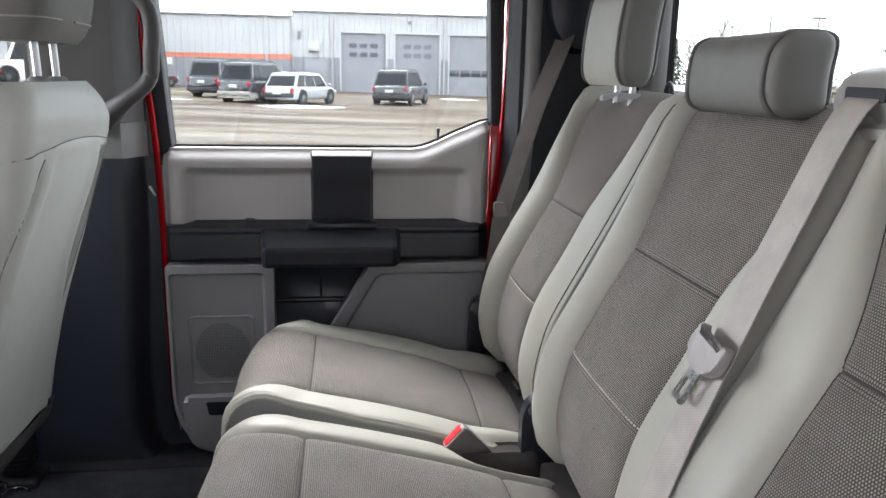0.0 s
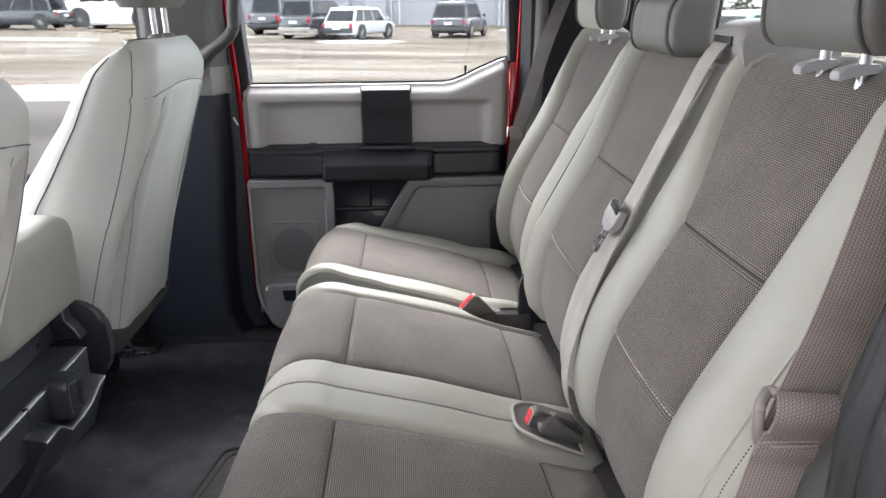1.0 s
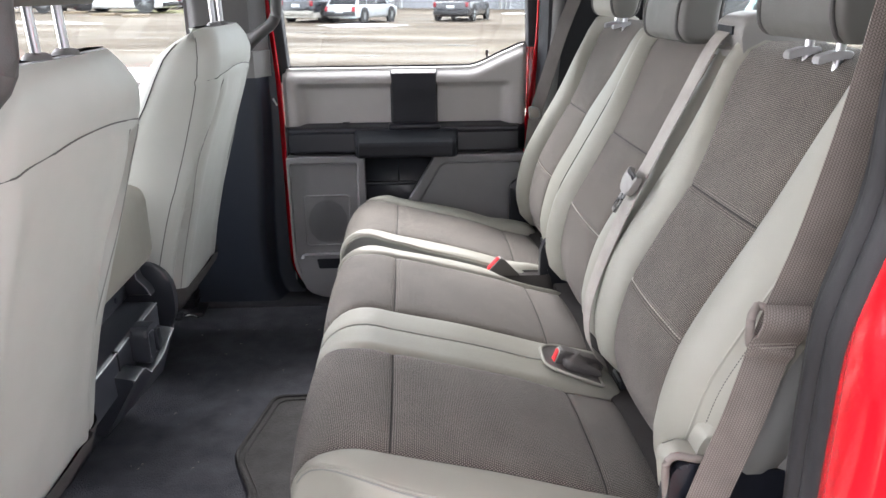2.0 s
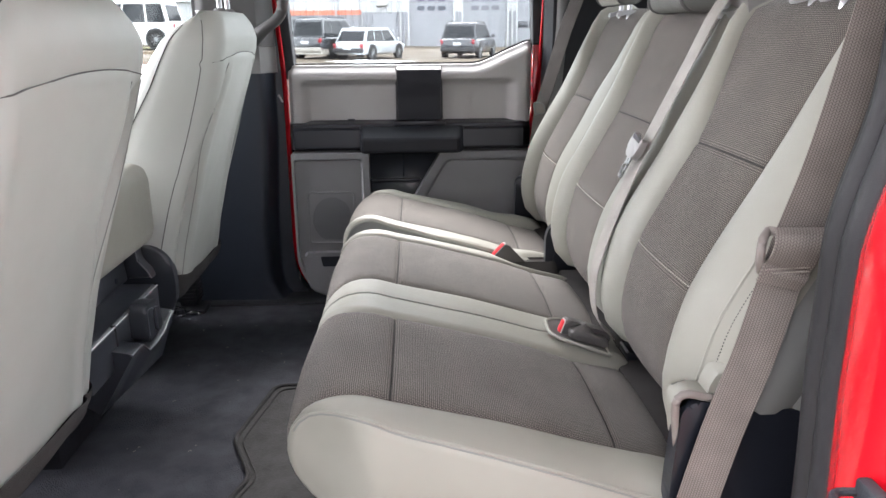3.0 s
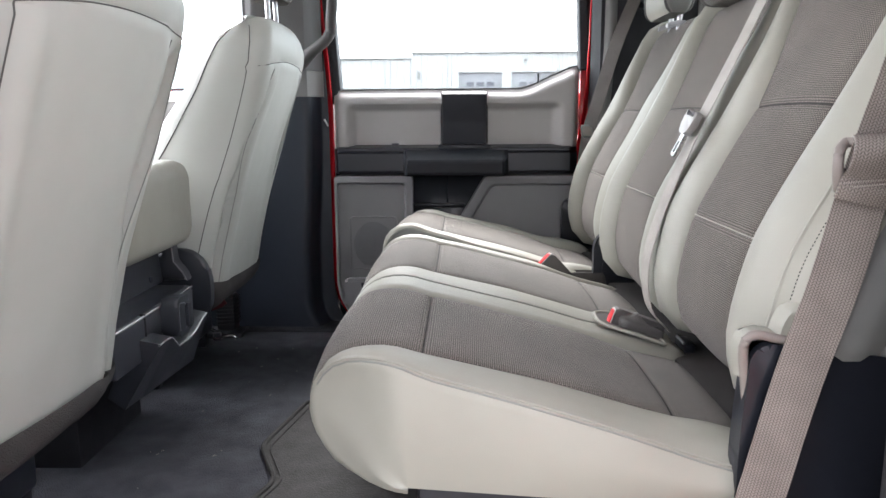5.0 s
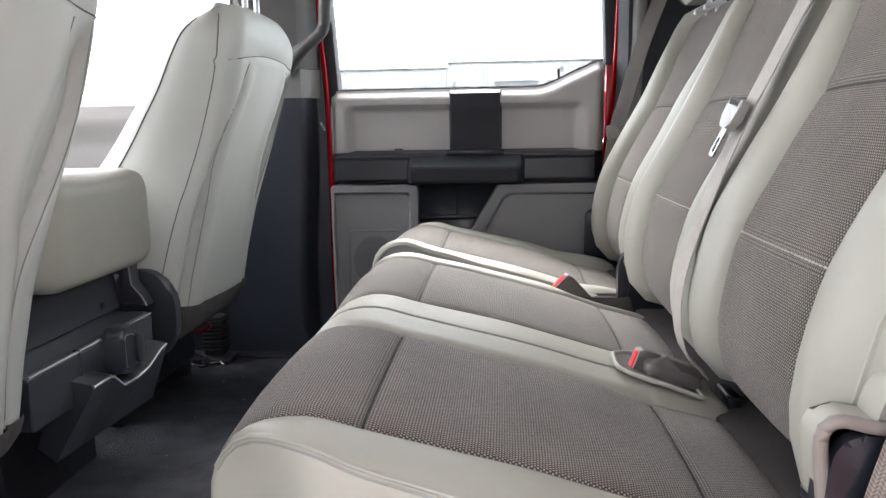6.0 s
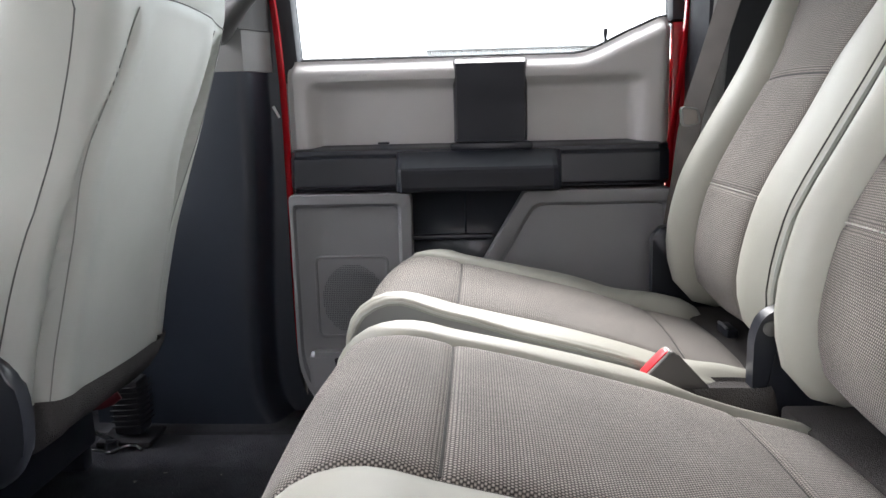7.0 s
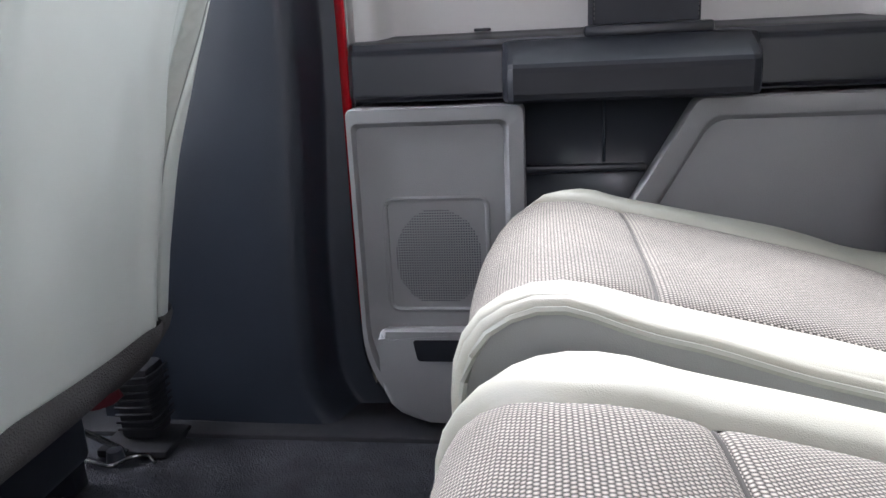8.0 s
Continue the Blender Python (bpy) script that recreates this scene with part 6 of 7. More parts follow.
patch(-13.5, 47.5, 4.0, 2.4, 61, GRASS, 0.05, "strip of dull winter grass before the building", "grass_strip", "grass")

# ---- the workshop building ----
WALL_W = plain("white_metal_cladding", (0.46, 0.465, 0.47), 0.5, vary=0.05, bump=0, big=0.6)
WALL_G = plain("grey_cladding", (0.24, 0.245, 0.265), 0.55, vary=0.06, bump=0, big=0.6)
ORANGE = plain("orange_cladding", (0.62, 0.19, 0.12), 0.5, vary=0.06, bump=0, big=0.6)
DOOR_PANEL = plain("garage_door_grey", (0.25, 0.255, 0.275), 0.5, vary=0.04, bump=0, big=0.8)
DARK_GLASS = plain("dark_window", (0.05, 0.055, 0.065), 0.1, vary=0.2, bump=0, spec=0.8)
PALE_GLASS = plain("pale_window", (0.10, 0.105, 0.13), 0.12, vary=0.2, bump=0, spec=0.8)

hall = thing("workshop_building", "long white metal workshop with grey base, orange stripe and garage doors", "building", (0, 60, -0.3), kind="structure")
BASE = -1.4


def clad(name, x0, x1, z0, z1, y, mat, pitch=0.6, label=""):
    """Ribbed metal cladding that faces the lot."""
    sec = []
    x = x0
    while x < x1 - 1e-6:
        e = min(x + pitch, x1)
        sec += [(x, y), (min(x + pitch * 0.72, e), y), (min(x + pitch * 0.80, e), y - 0.05), (min(x + pitch * 0.92, e), y - 0.05)]
        x = e
    sec.append((x1, y))
    bm = bmesh.new()
    lo = [bm.verts.new((a, b, z0)) for a, b in sec]
    hi = [bm.verts.new((a, b, z1)) for a, b in sec]
    for i in range(len(sec) - 1):
        if (lo[i].co - lo[i + 1].co).length > 1e-6:
            bm.faces.new((lo[i], lo[i + 1], hi[i + 1], hi[i]))
    return part(name, bm, mat, hall, label, smooth=False)


part("core", box(-60, 23.9, 60.25, 90, BASE, 5.05), WALL_W, hall, smooth=False)
clad("cladding_white", -60, -3.9, 2.42, 5.17, 60.12, WALL_W, 0.5, "ribbed white cladding")
clad("stripe_orange", -60, -3.9, 2.08, 2.42, 60.10, ORANGE, 0.5, "orange stripe")
clad("cladding_grey", -60, -3.9, BASE, 2.08, 60.10, WALL_G, 0.5, "grey base cladding")
part("gutter", box(-60, -3.85, 59.95, 60.3, 5.17, 5.30, 0.02), PILLAR_GREY, hall)
doors = [(-0.17, 3.27), (4.02, 7.48), (8.30, 11.76), (12.6, 16.06), (17, 20.4)]
edges = [-3.85] + [q for d in doors for q in d] + [24]
clad("cladding_white", -3.85, 24, 4.22, 5.56, 60.0, WALL_W, 0.4, "ribbed white cladding")
for a, b in zip(edges[0::2], edges[1::2]):
    clad("cladding_white", a, b, 2.25, 4.22, 60.0, WALL_W, 0.4)
    clad("cladding_grey", a, b, BASE, 2.25, 59.98, WALL_G, 0.4, "grey base cladding")
part("end_wall", box(-3.87, -3.83, 59.9, 60.3, BASE, 5.56), WALL_W, hall)
part("roof_trim", box(-3.9, 24.05, 59.85, 60.4, 5.56, 5.70, 0.02), PILLAR_GREY, hall, "grey roof edge")
for i, (a, b) in enumerate(doors):
    fr = bmesh.new()
    add_box(fr, a - 0.12, a, 59.92, 60.2, BASE, 4.12, 0.01)
    add_box(fr, b, b + 0.12, 59.92, 60.2, BASE, 4.12, 0.01)
    add_box(fr, a - 0.12, b + 0.12, 59.92, 60.2, 4.121, 4.26, 0.01)
    door = part("garage_door", fr, WALL_W, hall, "white framed sectional garage door")
    n = 7
    for k in range(n):
        z0 = -0.62 + (4.12 + 0.62) * k / n
        part("panel", box(a + 0.005, b - 0.005, 60.12, 60.18, z0 + 0.003, z0 + 4.74 / n - 0.003, 0.006, 1), DOOR_PANEL, door, smooth=False)
    if i < 2:
        for r in range(2):
            for c in range(3):
                cx = a + 0.92 + c * 0.80 + (0.02 if i else 0)
                cz = 3.20 - r * 0.68
                part("window_pane", prism(round_poly([(cx - 0.30, cz - 0.17), (cx + 0.30, cz - 0.17), (cx + 0.30, cz + 0.17), (cx - 0.30, cz + 0.17)], 0.12, 4), "y", 60.085, 60.125), PALE_GLASS, door)
    else:
        for c in range(4):
            cx = a + 0.45 + c * 0.86
            part("window_pane", box(cx - 0.38, cx + 0.38, 60.085, 60.125, 1.00, 1.50, 0.01), DARK_GLASS, door)
side_door = part("side_door", box(-2.95, -1.25, 59.90, 59.99, -0.30, 2.12, 0.02), DOOR_PANEL, hall, "grey steel side door")
part("door_handle", box(-1.5, -1.42, 59.86, 59.90, 0.75, 0.95), CHROME, side_door)
for x in (-5.84, -0.86, 7.86):
    part("downpipe", box(x - 0.06, x + 0.06, 59.80, 59.92, BASE, 5.5 if x > -3.9 else 5.15, 0.02), plain("pipe_grey", (0.42, 0.42, 0.42), 0.4, bump=0), hall)
part("wall_unit", box(-2.65, -1.85, 59.5, 59.97, 2.72, 3.35, 0.03), plain("unit_beige", (0.5, 0.5, 0.48), 0.5, bump=0), hall, "beige wall air conditioner")
part("wall_lamp", box(5.0, 5.25, 59.75, 59.97, 4.95, 5.15, 0.03), PILLAR_GREY, hall)
part("wall_lamp", box(-3.45, -3.25, 59.75, 59.97, 3.6, 4.2, 0.03), PILLAR_GREY, hall)
for x in (-20.5, -13.2):
    part("wall_box", box(x, x + 0.35, 59.9, 60.08, 1.5, 2.0, 0.02), plain("box_white", (0.7, 0.7, 0.7), 0.5, bump=0), hall)
for x in (0.4, 4.6):
    part("roof_vent", tube([(x, 64, 5.2), (x, 64, 6.1)], 0.12, 12), PILLAR_GREY, hall)
for x in (-0.45, 7.25, 12.2):
    z = ground_z(x, 59)
    solid("bollard", tube([(x, 58.8, z - 0.05), (x, 58.8, z + 1.15), (x, 58.8, z + 1.2)], [0.09, 0.09, 0.06], 12), PILLAR_GREY, "grey steel bollard before the garage doors", "bollard", group="bollards")
# store front with its sign, further along the lot
front = thing("shop_building", "pale shop front with a white sign board and blue lettering bars", "building", (-32, 62, 0), kind="structure")
part("core", box(-46, -14.8, 57.0, 59.5, BASE, 6.2), WALL_W, front, smooth=False)
part("fascia", box(-46.1, -14.7, 56.6, 56.98, 3.0, 5.6, 0.04), plain("fascia_white", (0.80, 0.81, 0.82), 0.5, bump=0), front)
BLUE = plain("sign_blue", (0.05, 0.22, 0.55), 0.4, bump=0)
sign = part("sign_board", box(-20.6, -16.2, 56.45, 56.59, 3.3, 4.5, 0.05), plain("sign_white", (0.85, 0.86, 0.88), 0.4, bump=0), front, "white sign board")
for k, w in enumerate((0.35, 0.6, 0.3, 0.25, 0.45, 0.3, 0.5)):
    x = -20.2 + k * 0.55
    part("letter_bar", box(x, x + w * 0.75, 56.40, 56.448, 3.62, 4.18 if k % 3 else 4.3, 0.02), BLUE, sign)
for k in range(5):
    part("shop_window", box(-44 + k * 5.2, -40 + k * 5.2, 56.90, 56.998, 0.4, 2.8, 0.03), DARK_GLASS, front)


# ---- parked cars ----
TYRE = plain("tyre_rubber", (0.02, 0.02, 0.02), 0.8, bump=0)
RIM = plain("alloy_rim", (0.30, 0.31, 0.32), 0.35, bump=0, metal=0.8)
TAIL = plain("tail_light_red", (0.30, 0.02, 0.03), 0.2, bump=0)
HEAD = plain("headlight_clear", (0.75, 0.76, 0.78), 0.15, bump=0)
TRIM_DARK = plain("car_dark_trim", (0.03, 0.03, 0.033), 0.6, bump=0)
CAR_GLASS = plain("car_window", (0.014, 0.016, 0.019), 0.12, vary=0.2, bump=0, spec=0.2)
PLATE = plain("plain_plate", (0.6, 0.62, 0.66), 0.5, bump=0)


def paint(name, col):
    m = plain(name, col, 0.28, vary=0.04, bump=0, big=1.5)
    m.node_tree.nodes["Principled BSDF"].inputs["Coat Weight"].default_value = 0.6
    return m


def car(name, label, x, y, heading, length, width, height, mat, hood=0.27, rake=0.10, lower=None, rails=True, boxy=0.0, glass=CAR_GLASS):
    """A car along its own x axis, nose forward. hood: share of the length before the windscreen."""
    ob = thing(name, label, "car")
    hw, clear, belt_z = width / 2, 0.24, height * 0.56
    rear, nose = -length / 2, length / 2
    # lower body
    st = []
    for q in (0, 0.012, 0.035, 0.08, 0.2, 0.35, 0.5, 0.62, 0.72, 0.80, 0.87, 0.93, 0.965, 0.988, 1.0):
        px = rear + length * q
        w = hw * (0.84 + 0.16 * smooth01(min(q, 1 - q) / 0.10) ** 0.6)
        top = belt_z - 0.02 * (1 - q)
        if q > 1 - hood:
            fall = (q - 1 + hood) / hood
            top = belt_z * (1 - 0.10 * fall - 0.06 * fall ** 3) - 0.16 * smooth01((q - 0.955) / 0.045)
        top -= 0.12 * smooth01((0.03 - q) / 0.03)
        zb = clear + 0.12 * smooth01((0.03 - q) / 0.03) + 0.10 * smooth01((q - 0.97) / 0.03)
        half = [(0.90, zb), (0.975, zb + 0.06), (1.0, zb + 0.16), (1.0, zb + (top - zb) * 0.55), (0.985, top - 0.13), (0.955, top - 0.05), (0.90, top - 0.01), (0.78, top + 0.012), (0.4, top + 0.03)]
        st.append([(px, -w * a, z) for a, z in half] + [(px, w * a, z) for a, z in reversed(half)])
    part("body", ring_loft(st), mat, ob, flat_angle=75)
    if lower is not None:
        lowb = [[(px, s * (ww + 0.012), zz) for s, zz in ((-1, clear - 0.02), (-1, clear + 0.22), (1, clear + 0.22), (1, clear - 0.02))] for px, ww in ((rear - 0.012, hw * 0.90), (rear + 0.25, hw), (nose - 0.35, hw), (nose + 0.012, hw * 0.9))]
        part("lower_trim", ring_loft(lowb), lower, ob)
    # cabin
    c0, c1 = rear + 0.05 * length, nose - hood * length
    r0, r1 = c0 + rake * height, c1 - 0.42 * height * (1 - boxy)
    zt = height

    wb, wt = hw * 0.93, hw * 0.76
    prof = [(c0, belt_z - 0.03, wb), (r0 - 0.01, zt - 0.13, wt + 0.03), (r0 + 0.06, zt - 0.03, wt), ((r0 + r1) / 2, zt, wt), (r1 - 0.06, zt - 0.03, wt), (r1 + 0.06, zt - 0.10, wt + 0.03), (c1, belt_z - 0.04, wb)]
    bm = bmesh.new()
    L = [bm.verts.new((a, -w, z)) for a, z, w in prof]
    R = [bm.verts.new((a, w, z)) for a, z, w in prof]
    for i in range(len(prof) - 1):
        bm.faces.new((L[i], L[i + 1], R[i + 1], R[i]))
    bm.faces.new(L)
    bm.faces.new(R)
    bmesh.ops.bevel(bm, geom=[e for e in bm.edges if len(e.link_faces) == 2 and e.calc_face_angle(0) > 0.5], offset=0.07, segments=3, affect="EDGES")
    part("cabin", bm, mat, ob, flat_angle=75)

    def side_win(a, b, s):
        """A side window between two shares of the cabin's length."""
        def pt(q, v):
            lo = c0 + 0.10 + (c1 - c0 - 0.34) * q
            hi = r0 + 0.10 + (r1 - r0 - 0.14) * q
            px = lo + (hi - lo) * v
            z = belt_z + 0.02 + (zt - 0.15 - belt_z) * v
            w = wb + (wt + 0.02 - wb) * ((z - belt_z) / (zt - 0.08 - belt_z))
            return (px, s * (w + 0.006), z)
        bm = bmesh.new()
        ps = [pt(a, 0), pt(b, 0), pt(b, 1), pt(a, 1)]
        vs = [bm.verts.new(p) for p in ps]
        us = [bm.verts.new((p[0], p[1] - s * 0.03, p[2])) for p in ps]
        bm.faces.new(vs)
        for i in range(4):
            bm.faces.new((vs[i], vs[(i + 1) % 4], us[(i + 1) % 4], us[i]))
        return part("side_window", bm, glass, ob, smooth=False)
    for s in (-1, 1):
        for a, b in ((0.02, 0.27), (0.30, 0.62), (0.65, 0.99)):
            side_win(a, b, s)
    for nm, (pa, pb), off in (("rear_window", (prof[0], prof[1]), -1), ("windscreen", (prof[6], prof[5]), 1)):
        bm = bmesh.new()
        ps = []
        for t, u in ((0.10, -1), (0.10, 1), (0.92, 1), (0.92, -1)):
            ps.append((pa[0] + (pb[0] - pa[0]) * t + off * 0.012, u * (pa[2] + (pb[2] - pa[2]) * t) * 0.88, pa[1] + (pb[1] - pa[1]) * t + 0.012))
        vs = [bm.verts.new(p) for p in ps]
        us = [bm.verts.new((p[0] - off * 0.03, p[1], p[2])) for p in ps]
        bm.faces.new(vs)
        for i in range(4):
            bm.faces.new((vs[i], vs[(i + 1) % 4], us[(i + 1) % 4], us[i]))
        part(nm, bm, glass, ob, smooth=False)
    for s in (-1, 1):
        part("tail_light", box(rear - 0.02, rear + 0.10, s * hw * 0.83 - 0.07, s * hw * 0.83 + 0.07, belt_z - 0.28, belt_z - 0.06, 0.03), TAIL, ob)
        part("headlight", box(nose - 0.16, nose - 0.02, s * hw * 0.74 - 0.14, s * hw * 0.74 + 0.14, belt_z * 0.66, belt_z * 0.80, 0.03), HEAD, ob)
        part("mirror", box(c1 - 0.30, c1 - 0.18, s * (hw + 0.09) - 0.09, s * (hw + 0.09) + 0.09, belt_z + 0.02, belt_z + 0.17, 0.03), mat, ob)
        if rails:
            part("roof_rail", tube([(r0 + 0.15, s * (wt - 0.05), zt - 0.01), (r0 + 0.25, s * (wt - 0.05), zt + 0.05), (r1 - 0.25, s * (wt - 0.05), zt + 0.05), (r1 - 0.12, s * (wt - 0.05), zt - 0.01)], 0.02, 6), TRIM_DARK, ob)
        for q in (0.19, 0.81):
            wx, rr = rear + length * q, 0.20 * height + 0.02
            part("wheel_arch", tube([(wx, s * (hw - 0.06), rr + 0.03), (wx, s * (hw + 0.006), rr + 0.03)], rr + 0.07, 20), TRIM_DARK, ob)
            wheel = part("wheel", ring_loft([[(wx + r * math.cos(a), s * d, rr + r * math.sin(a)) for a in [2 * math.pi * k / 24 for k in range(24)]] for r, d in ((rr * 0.9, hw - 0.20), (rr, hw - 0.17), (rr, hw - 0.01), (rr * 0.92, hw + 0.015), (rr * 0.68, hw + 0.012))]), TYRE, ob)
            hub = bmesh.new()
            add_tube(hub, [(wx, s * (hw - 0.02), rr), (wx, s * (hw + 0.014), rr)], rr * 0.24, 12)
            add_tube(hub, [(wx, s * (hw - 0.01), rr), (wx, s * (hw + 0.008), rr)], rr * 0.66, 20)
            for k in range(10):
                a = 2 * math.pi * k / 10 + 0.3
                add_tube(hub, [(wx, s * (hw + 0.012), rr), (wx + rr * 0.64 * math.cos(a), s * (hw + 0.012), rr + rr * 0.64 * math.sin(a))], 0.016, 5)
            part("rim", hub, RIM, wheel)
    part("bumper", box(rear - 0.07, rear + 0.12, -hw * 0.9, hw * 0.9, clear + 0.10, clear + 0.30, 0.04), lower or TRIM_DARK, ob)
    part("number_plate", box(rear - 0.085, rear - 0.02, -0.20, 0.20, belt_z - 0.34, belt_z - 0.20, 0.005), PLATE, ob)
    ob.matrix_basis = pose(x, y, ground_z(x, y) - 0.01, 0, 0, heading)
    return ob


BLACK_PAINT = paint("black_paint", (0.025, 0.026, 0.032))
CHAR_PAINT = paint("charcoal_paint", (0.022, 0.024, 0.030))
SILVER = paint("silver_paint", (0.40, 0.42, 0.44))
WHITE_PAINT = paint("white_paint", (0.80, 0.80, 0.80))
BEIGE_TRIM = plain("beige_cladding", (0.33, 0.31, 0.28), 0.6, bump=0)

car("parked_suv", "dark grey family car with red tail lights parked on the lot", 3.05, 40.3, 71, 4.8, 1.98, 1.76, CHAR_PAINT, hood=0.25, rake=0.20)
car("parked_hatchback", "silver hatchback parked on a snowy patch", -2.0, 36.8, 63, 4.2, 1.72, 1.46, SILVER, hood=0.20, rake=0.26, rails=False)
car("parked_suv", "dark older off-road car with beige lower cladding", -4.0, 37.6, 66, 4.7, 1.86, 1.84, CHAR_PAINT, hood=0.26, lower=BEIGE_TRIM)
car("parked_suv", "large black off-road car with dark windows", -6.1, 42.2, 66, 5.1, 2.0, 1.92, BLACK_PAINT, hood=0.24)
car("parked_car", "dark sedan at the far end of the row", -15.5, 55.0, 15, 4.6, 1.8, 1.5, BLACK_PAINT, rails=False)
car("parked_car", "dark red sedan at the far end of the row", -13.4, 54.2, 60, 4.6, 1.8, 1.5, paint("maroon_paint", (0.10, 0.02, 0.025)), rails=False)
car("parked_sedan", "pale sedan behind the row of cars", -4.0, 47.5, 20, 4.6, 1.8, 1.45, SILVER, rails=False)
car("parked_minivan", "dark grey family van parked across the lot", -21.2, 44.0, 176, 5.1, 1.95, 1.75, CHAR_PAINT, hood=0.2)
car("parked_van", "white delivery van with a tall body", -16.5, 46.0, 172, 6.0, 2.1, 2.7, WHITE_PAINT, hood=0.16, rails=False, boxy=0.5)

# pallets left on the lot
WOOD = plain("weathered_wood", (0.26, 0.20, 0.14), 0.85, vary=0.25, grain=60, bump=0.5, big=4, dist=0.01)
for k, (x, y, turn) in enumerate(((-18.2, 43.2, 4), (-15.6, 41.0, -6), (-13.6, 39.6, 10))):
    pal = thing("wooden_pallet", "weathered wooden pallet lying on the lot", "pallet", group="pallets")
    for j in range(3):
        part("bearer", box(-0.6, 0.6, -0.5 + j * 0.46, -0.42 + j * 0.46, 0.0, 0.10), WOOD, pal, smooth=False)
    for j in range(7):
        part("board", box(-0.6 + j * 0.184, -0.50 + j * 0.184, -0.5, 0.5, 0.101, 0.125), WOOD, pal, smooth=False)
    pal.matrix_basis = pose(x, y, ground_z(x, y), 0, 0, turn)

# ---- trees and a pole, seen through the rear window ----
BARK = plain("bare_bark", (0.19, 0.178, 0.165), 0.9, vary=0.2, bump=0)
TWIG = plain("grey_twigs", (0.24, 0.225, 0.21), 0.9, vary=0.2, bump=0)
NEEDLE = plain("conifer_green", (0.045, 0.075, 0.048), 0.8, vary=0.3, bump=0, big=2)
SHRUB = plain("winter_shrub", (0.095, 0.092, 0.065), 0.9, vary=0.3, bump=0, big=2)


def bare_tree(x, y, h, seed):
    rnd = random.Random(seed)
    ob = thing("bare_tree", "leafless grey tree with fine twigs", "tree", (x, y, ground_z(x, min(y, 120))), "bare trees")
    z0 = ground_z(x, min(y, 120)) - 0.2
    limbs = bmesh.new()
    twigs = bmesh.new()
    add_tube(limbs, [(x, y, z0), (x + 0.1, y, z0 + h * 0.3), (x, y + 0.1, z0 + h * 0.55), (x + 0.2, y, z0 + h * 0.9)], [h * 0.022, h * 0.017, h * 0.010, h * 0.002], 7)

    def grow(p, d, ln, r, lev):
        q = p + d * ln * 0.55 + Vector((rnd.uniform(-1, 1), rnd.uniform(-1, 1), rnd.uniform(-0.3, 0.6))) * ln * 0.08
        e = q + (d + Vector((0, 0, 0.25))).normalized() * ln * 0.45
        add_tube(limbs if lev < 2 else twigs, [p, q, e], [r, r * 0.7, r * 0.35], 5 if lev < 2 else 3, False)
        if lev < 3:
            for _ in range(4 if lev == 0 else 5):
                t = rnd.uniform(0.3, 1.0)
                a = rnd.uniform(0, 6.28)
                nd = (d * 0.7 + Vector((math.cos(a), math.sin(a), rnd.uniform(0.0, 0.7))) * 0.7).normalized()
                grow(p.lerp(e, t), nd, ln * rnd.uniform(0.45, 0.62), r * 0.55, lev + 1)
    for k in range(9):
        t = 0.28 + 0.62 * k / 9
        a = k * 2.4 + rnd.uniform(-0.4, 0.4)
        grow(Vector((x, y, z0 + h * t)), Vector((math.cos(a), math.sin(a), 0.55)).normalized(), h * 0.34 * (1.15 - t), h * 0.017 * (1.2 - t), 0)
    part("trunk", limbs, BARK, ob)
    part("crown", twigs, TWIG, ob)
    return ob


def conifer(x, y, h, seed):
    rnd = random.Random(seed)
    z0 = ground_z(min(x, 40), min(y, 120)) - 0.1
    ob = thing("conifer_tree", "dark green conifer behind the lot", "tree", (x, y, z0), "conifers")
    part("trunk", tube([(x, y, z0), (x, y, z0 + h)], [h * 0.025, 0.02], 7), BARK, ob)
    bm = bmesh.new()
    for k in range(420):
        t = rnd.random() ** 0.8
        z = z0 + h * (0.08 + 0.92 * t)
        rad = h * 0.24 * (1 - t) + 0.1
        a = rnd.uniform(0, 6.28)
        r = rad * rnd.uniform(0.35, 1.0)
        c = Vector((x + r * math.cos(a), y + r * math.sin(a), z - r * 0.25))
        out = Vector((math.cos(a), math.sin(a), -0.25)) * rnd.uniform(0.3, 0.6) * (0.4 + (1 - t))
        side = Vector((-math.sin(a), math.cos(a), rnd.uniform(-0.3, 0.3))) * rnd.uniform(0.15, 0.3)
        up = Vector((0, 0, rnd.uniform(0.12, 0.3)))
        vs = [bm.verts.new(c + q) for q in (out, side, -side, up)]
        for f in ((0, 1, 3), (0, 3, 2), (0, 2, 1)):
            bm.faces.new([vs[i] for i in f])
    part("crown", bm, NEEDLE, ob, smooth=False)
    return ob


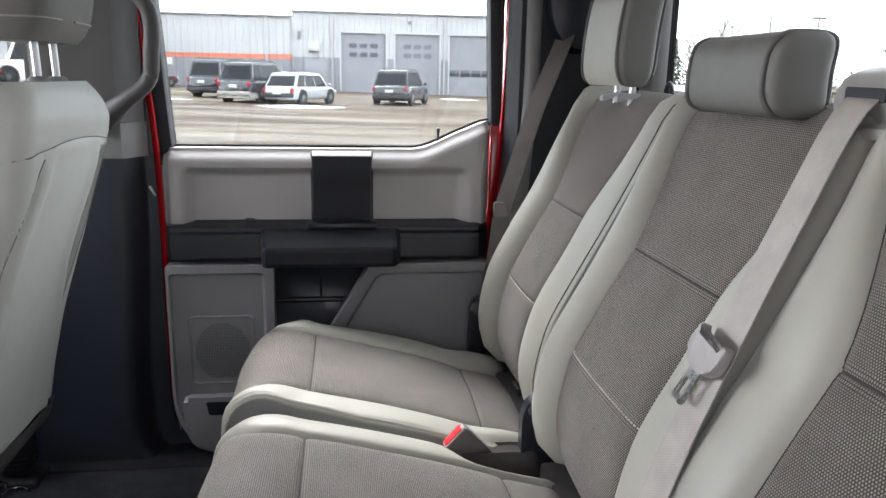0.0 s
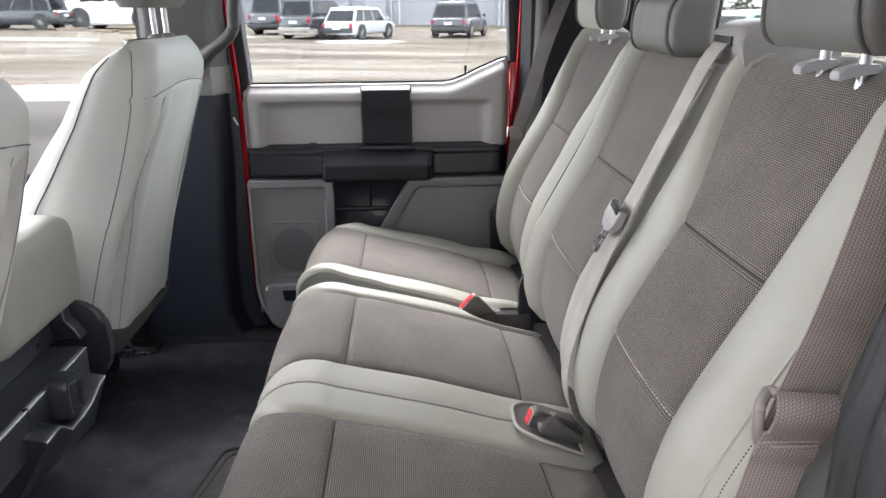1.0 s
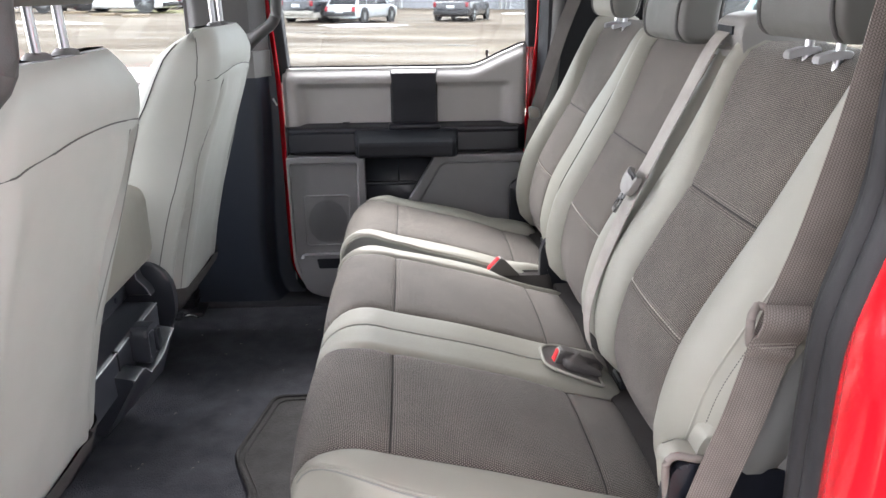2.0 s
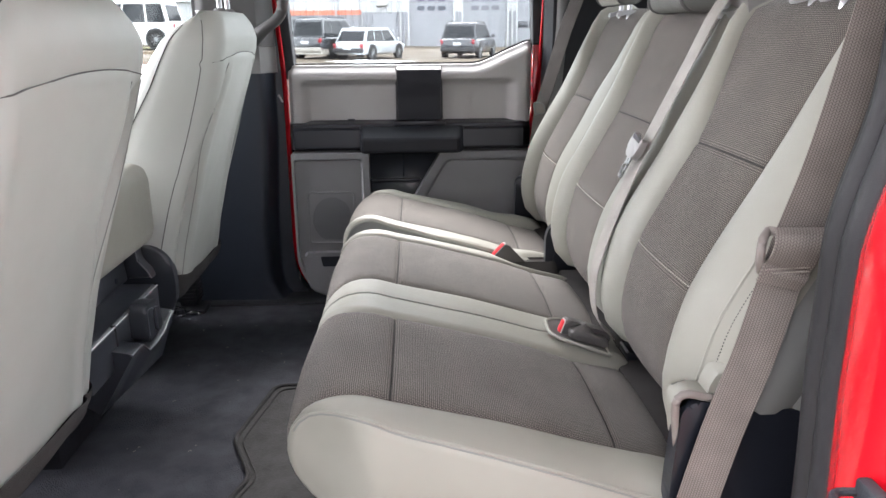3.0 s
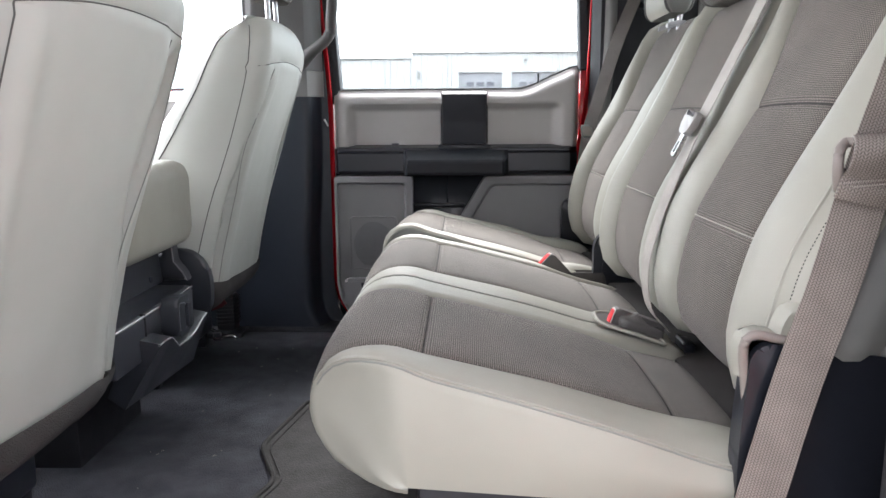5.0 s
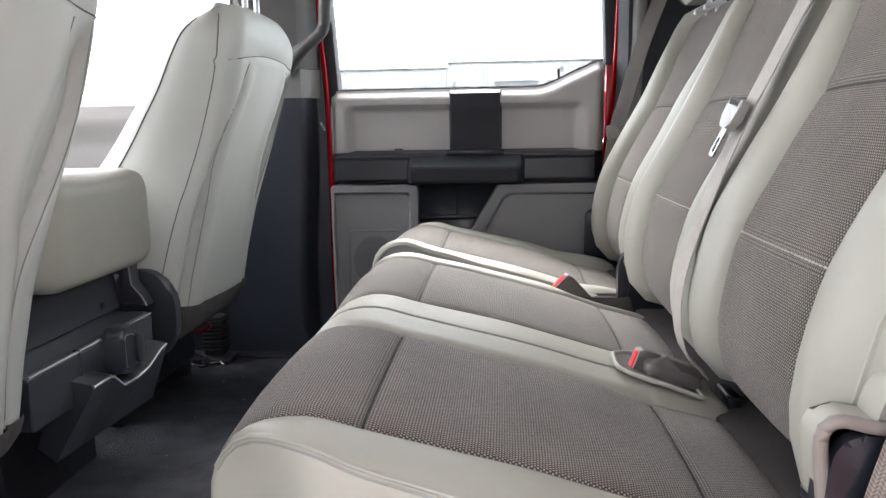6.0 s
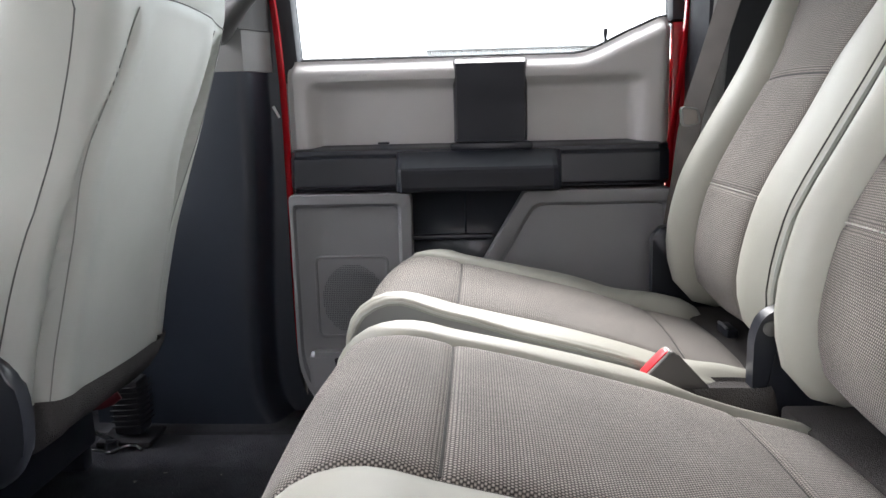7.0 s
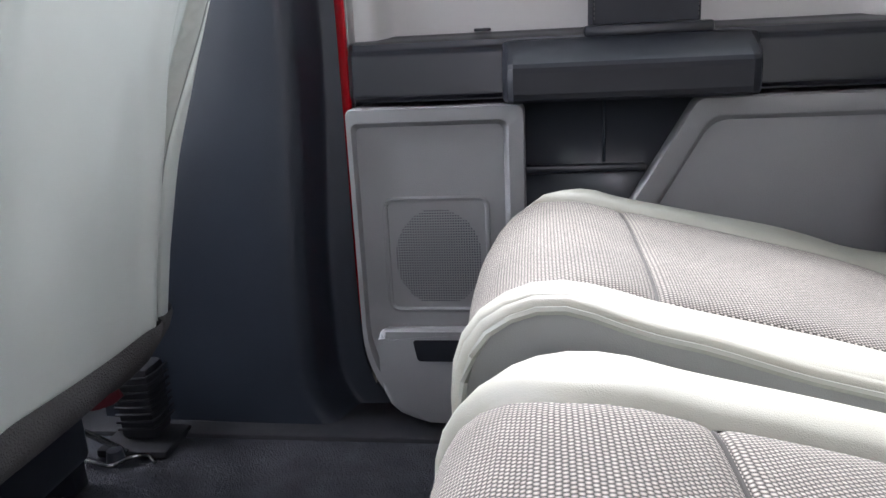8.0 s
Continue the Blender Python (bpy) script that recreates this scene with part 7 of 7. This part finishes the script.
def shrub(x, y, w, h, seed):
    rnd = random.Random(seed)
    z0 = ground_z(min(x, 40), min(y, 120))
    bm = bmesh.new()
    for k in range(500):
        a, r = rnd.uniform(0, 6.28), rnd.random() ** 0.5
        z = rnd.random()
        c = Vector((x + w * r * math.cos(a) * (1 - 0.5 * z), y + w * 0.6 * r * math.sin(a), z0 + h * z * (0.7 + 0.3 * math.sin(3 * a + seed))))
        d = Vector((rnd.uniform(-1, 1), rnd.uniform(-1, 1), rnd.uniform(-0.2, 1))).normalized() * rnd.uniform(0.25, 0.6)
        e = Vector((rnd.uniform(-1, 1), rnd.uniform(-1, 1), rnd.uniform(-1, 1))).normalized() * 0.18
        vs = [bm.verts.new(c + q) for q in (d, e, -e)]
        bm.faces.new(vs)
    ob = solid("shrub_thicket", bm, SHRUB, "dull olive winter thicket behind the lot", "bush", "stuff", smooth=False)
    return ob


for k, (x, y, h) in enumerate(((60, 116, 13), (68, 84, 12), (50, 84, 9), (70, 63, 10), (80, 56, 9), (88, 44, 10), (92, 30, 9), (38, 80, 8), (95, 12, 10), (-46, 76, 10), (-62, 70, 9))):
    bare_tree(x, y, h, 100 + k)
for k, (x, y, h) in enumerate(((45, 100, 7.5), (43, 88, 6.0), (47, 97, 5.5))):
    conifer(x, y, h, 200 + k)
for k in range(16):
    a = radians(68 - 5.2 * k)
    shrub(92 * math.cos(a), 92 * math.sin(a), 7.0, 4.6 + 0.9 * math.sin(k * 1.7), 300 + k)
solid("utility_pole", tube([(62, 106, -1), (62, 106, 10.5)], [0.16, 0.11], 8), BARK, "tall wooden utility pole beyond the trees", "pole")
lamp = thing("lot_lamp", "tall grey parking lot lamp with two heads", "street lamp", (45, 68.6, -0.7))
part("mast", tube([(45, 68.6, -1.2), (45, 68.6, 7.0)], [0.12, 0.08], 8), PILLAR_GREY, lamp)
part("head", box(44.3, 45.7, 68.4, 68.8, 7.0, 7.2, 0.03), PILLAR_GREY, lamp)
car("parked_car", "pale teal car parked behind the truck", 8.9, 19.6, 205, 4.6, 1.8, 1.62, paint("pale_teal_paint", (0.30, 0.46, 0.46)), rails=False)
car("parked_car", "white car parked behind the truck", 14.5, 17.0, 210, 4.6, 1.8, 1.5, WHITE_PAINT, rails=False)

# unseen wall, added to hold back sky light from the open doorway
solid("blocker_wall", box(-9.0, 9.0, -2.1, -1.75, -1.2, 6.5, 0.02), plain("blocker_wall_grey", (0.11, 0.11, 0.115), 0.8, vary=0.08, grain=60, bump=0.4, big=0.8, dist=0.01), "added plain wall that blocks sky light behind the truck", "wall", "structure")
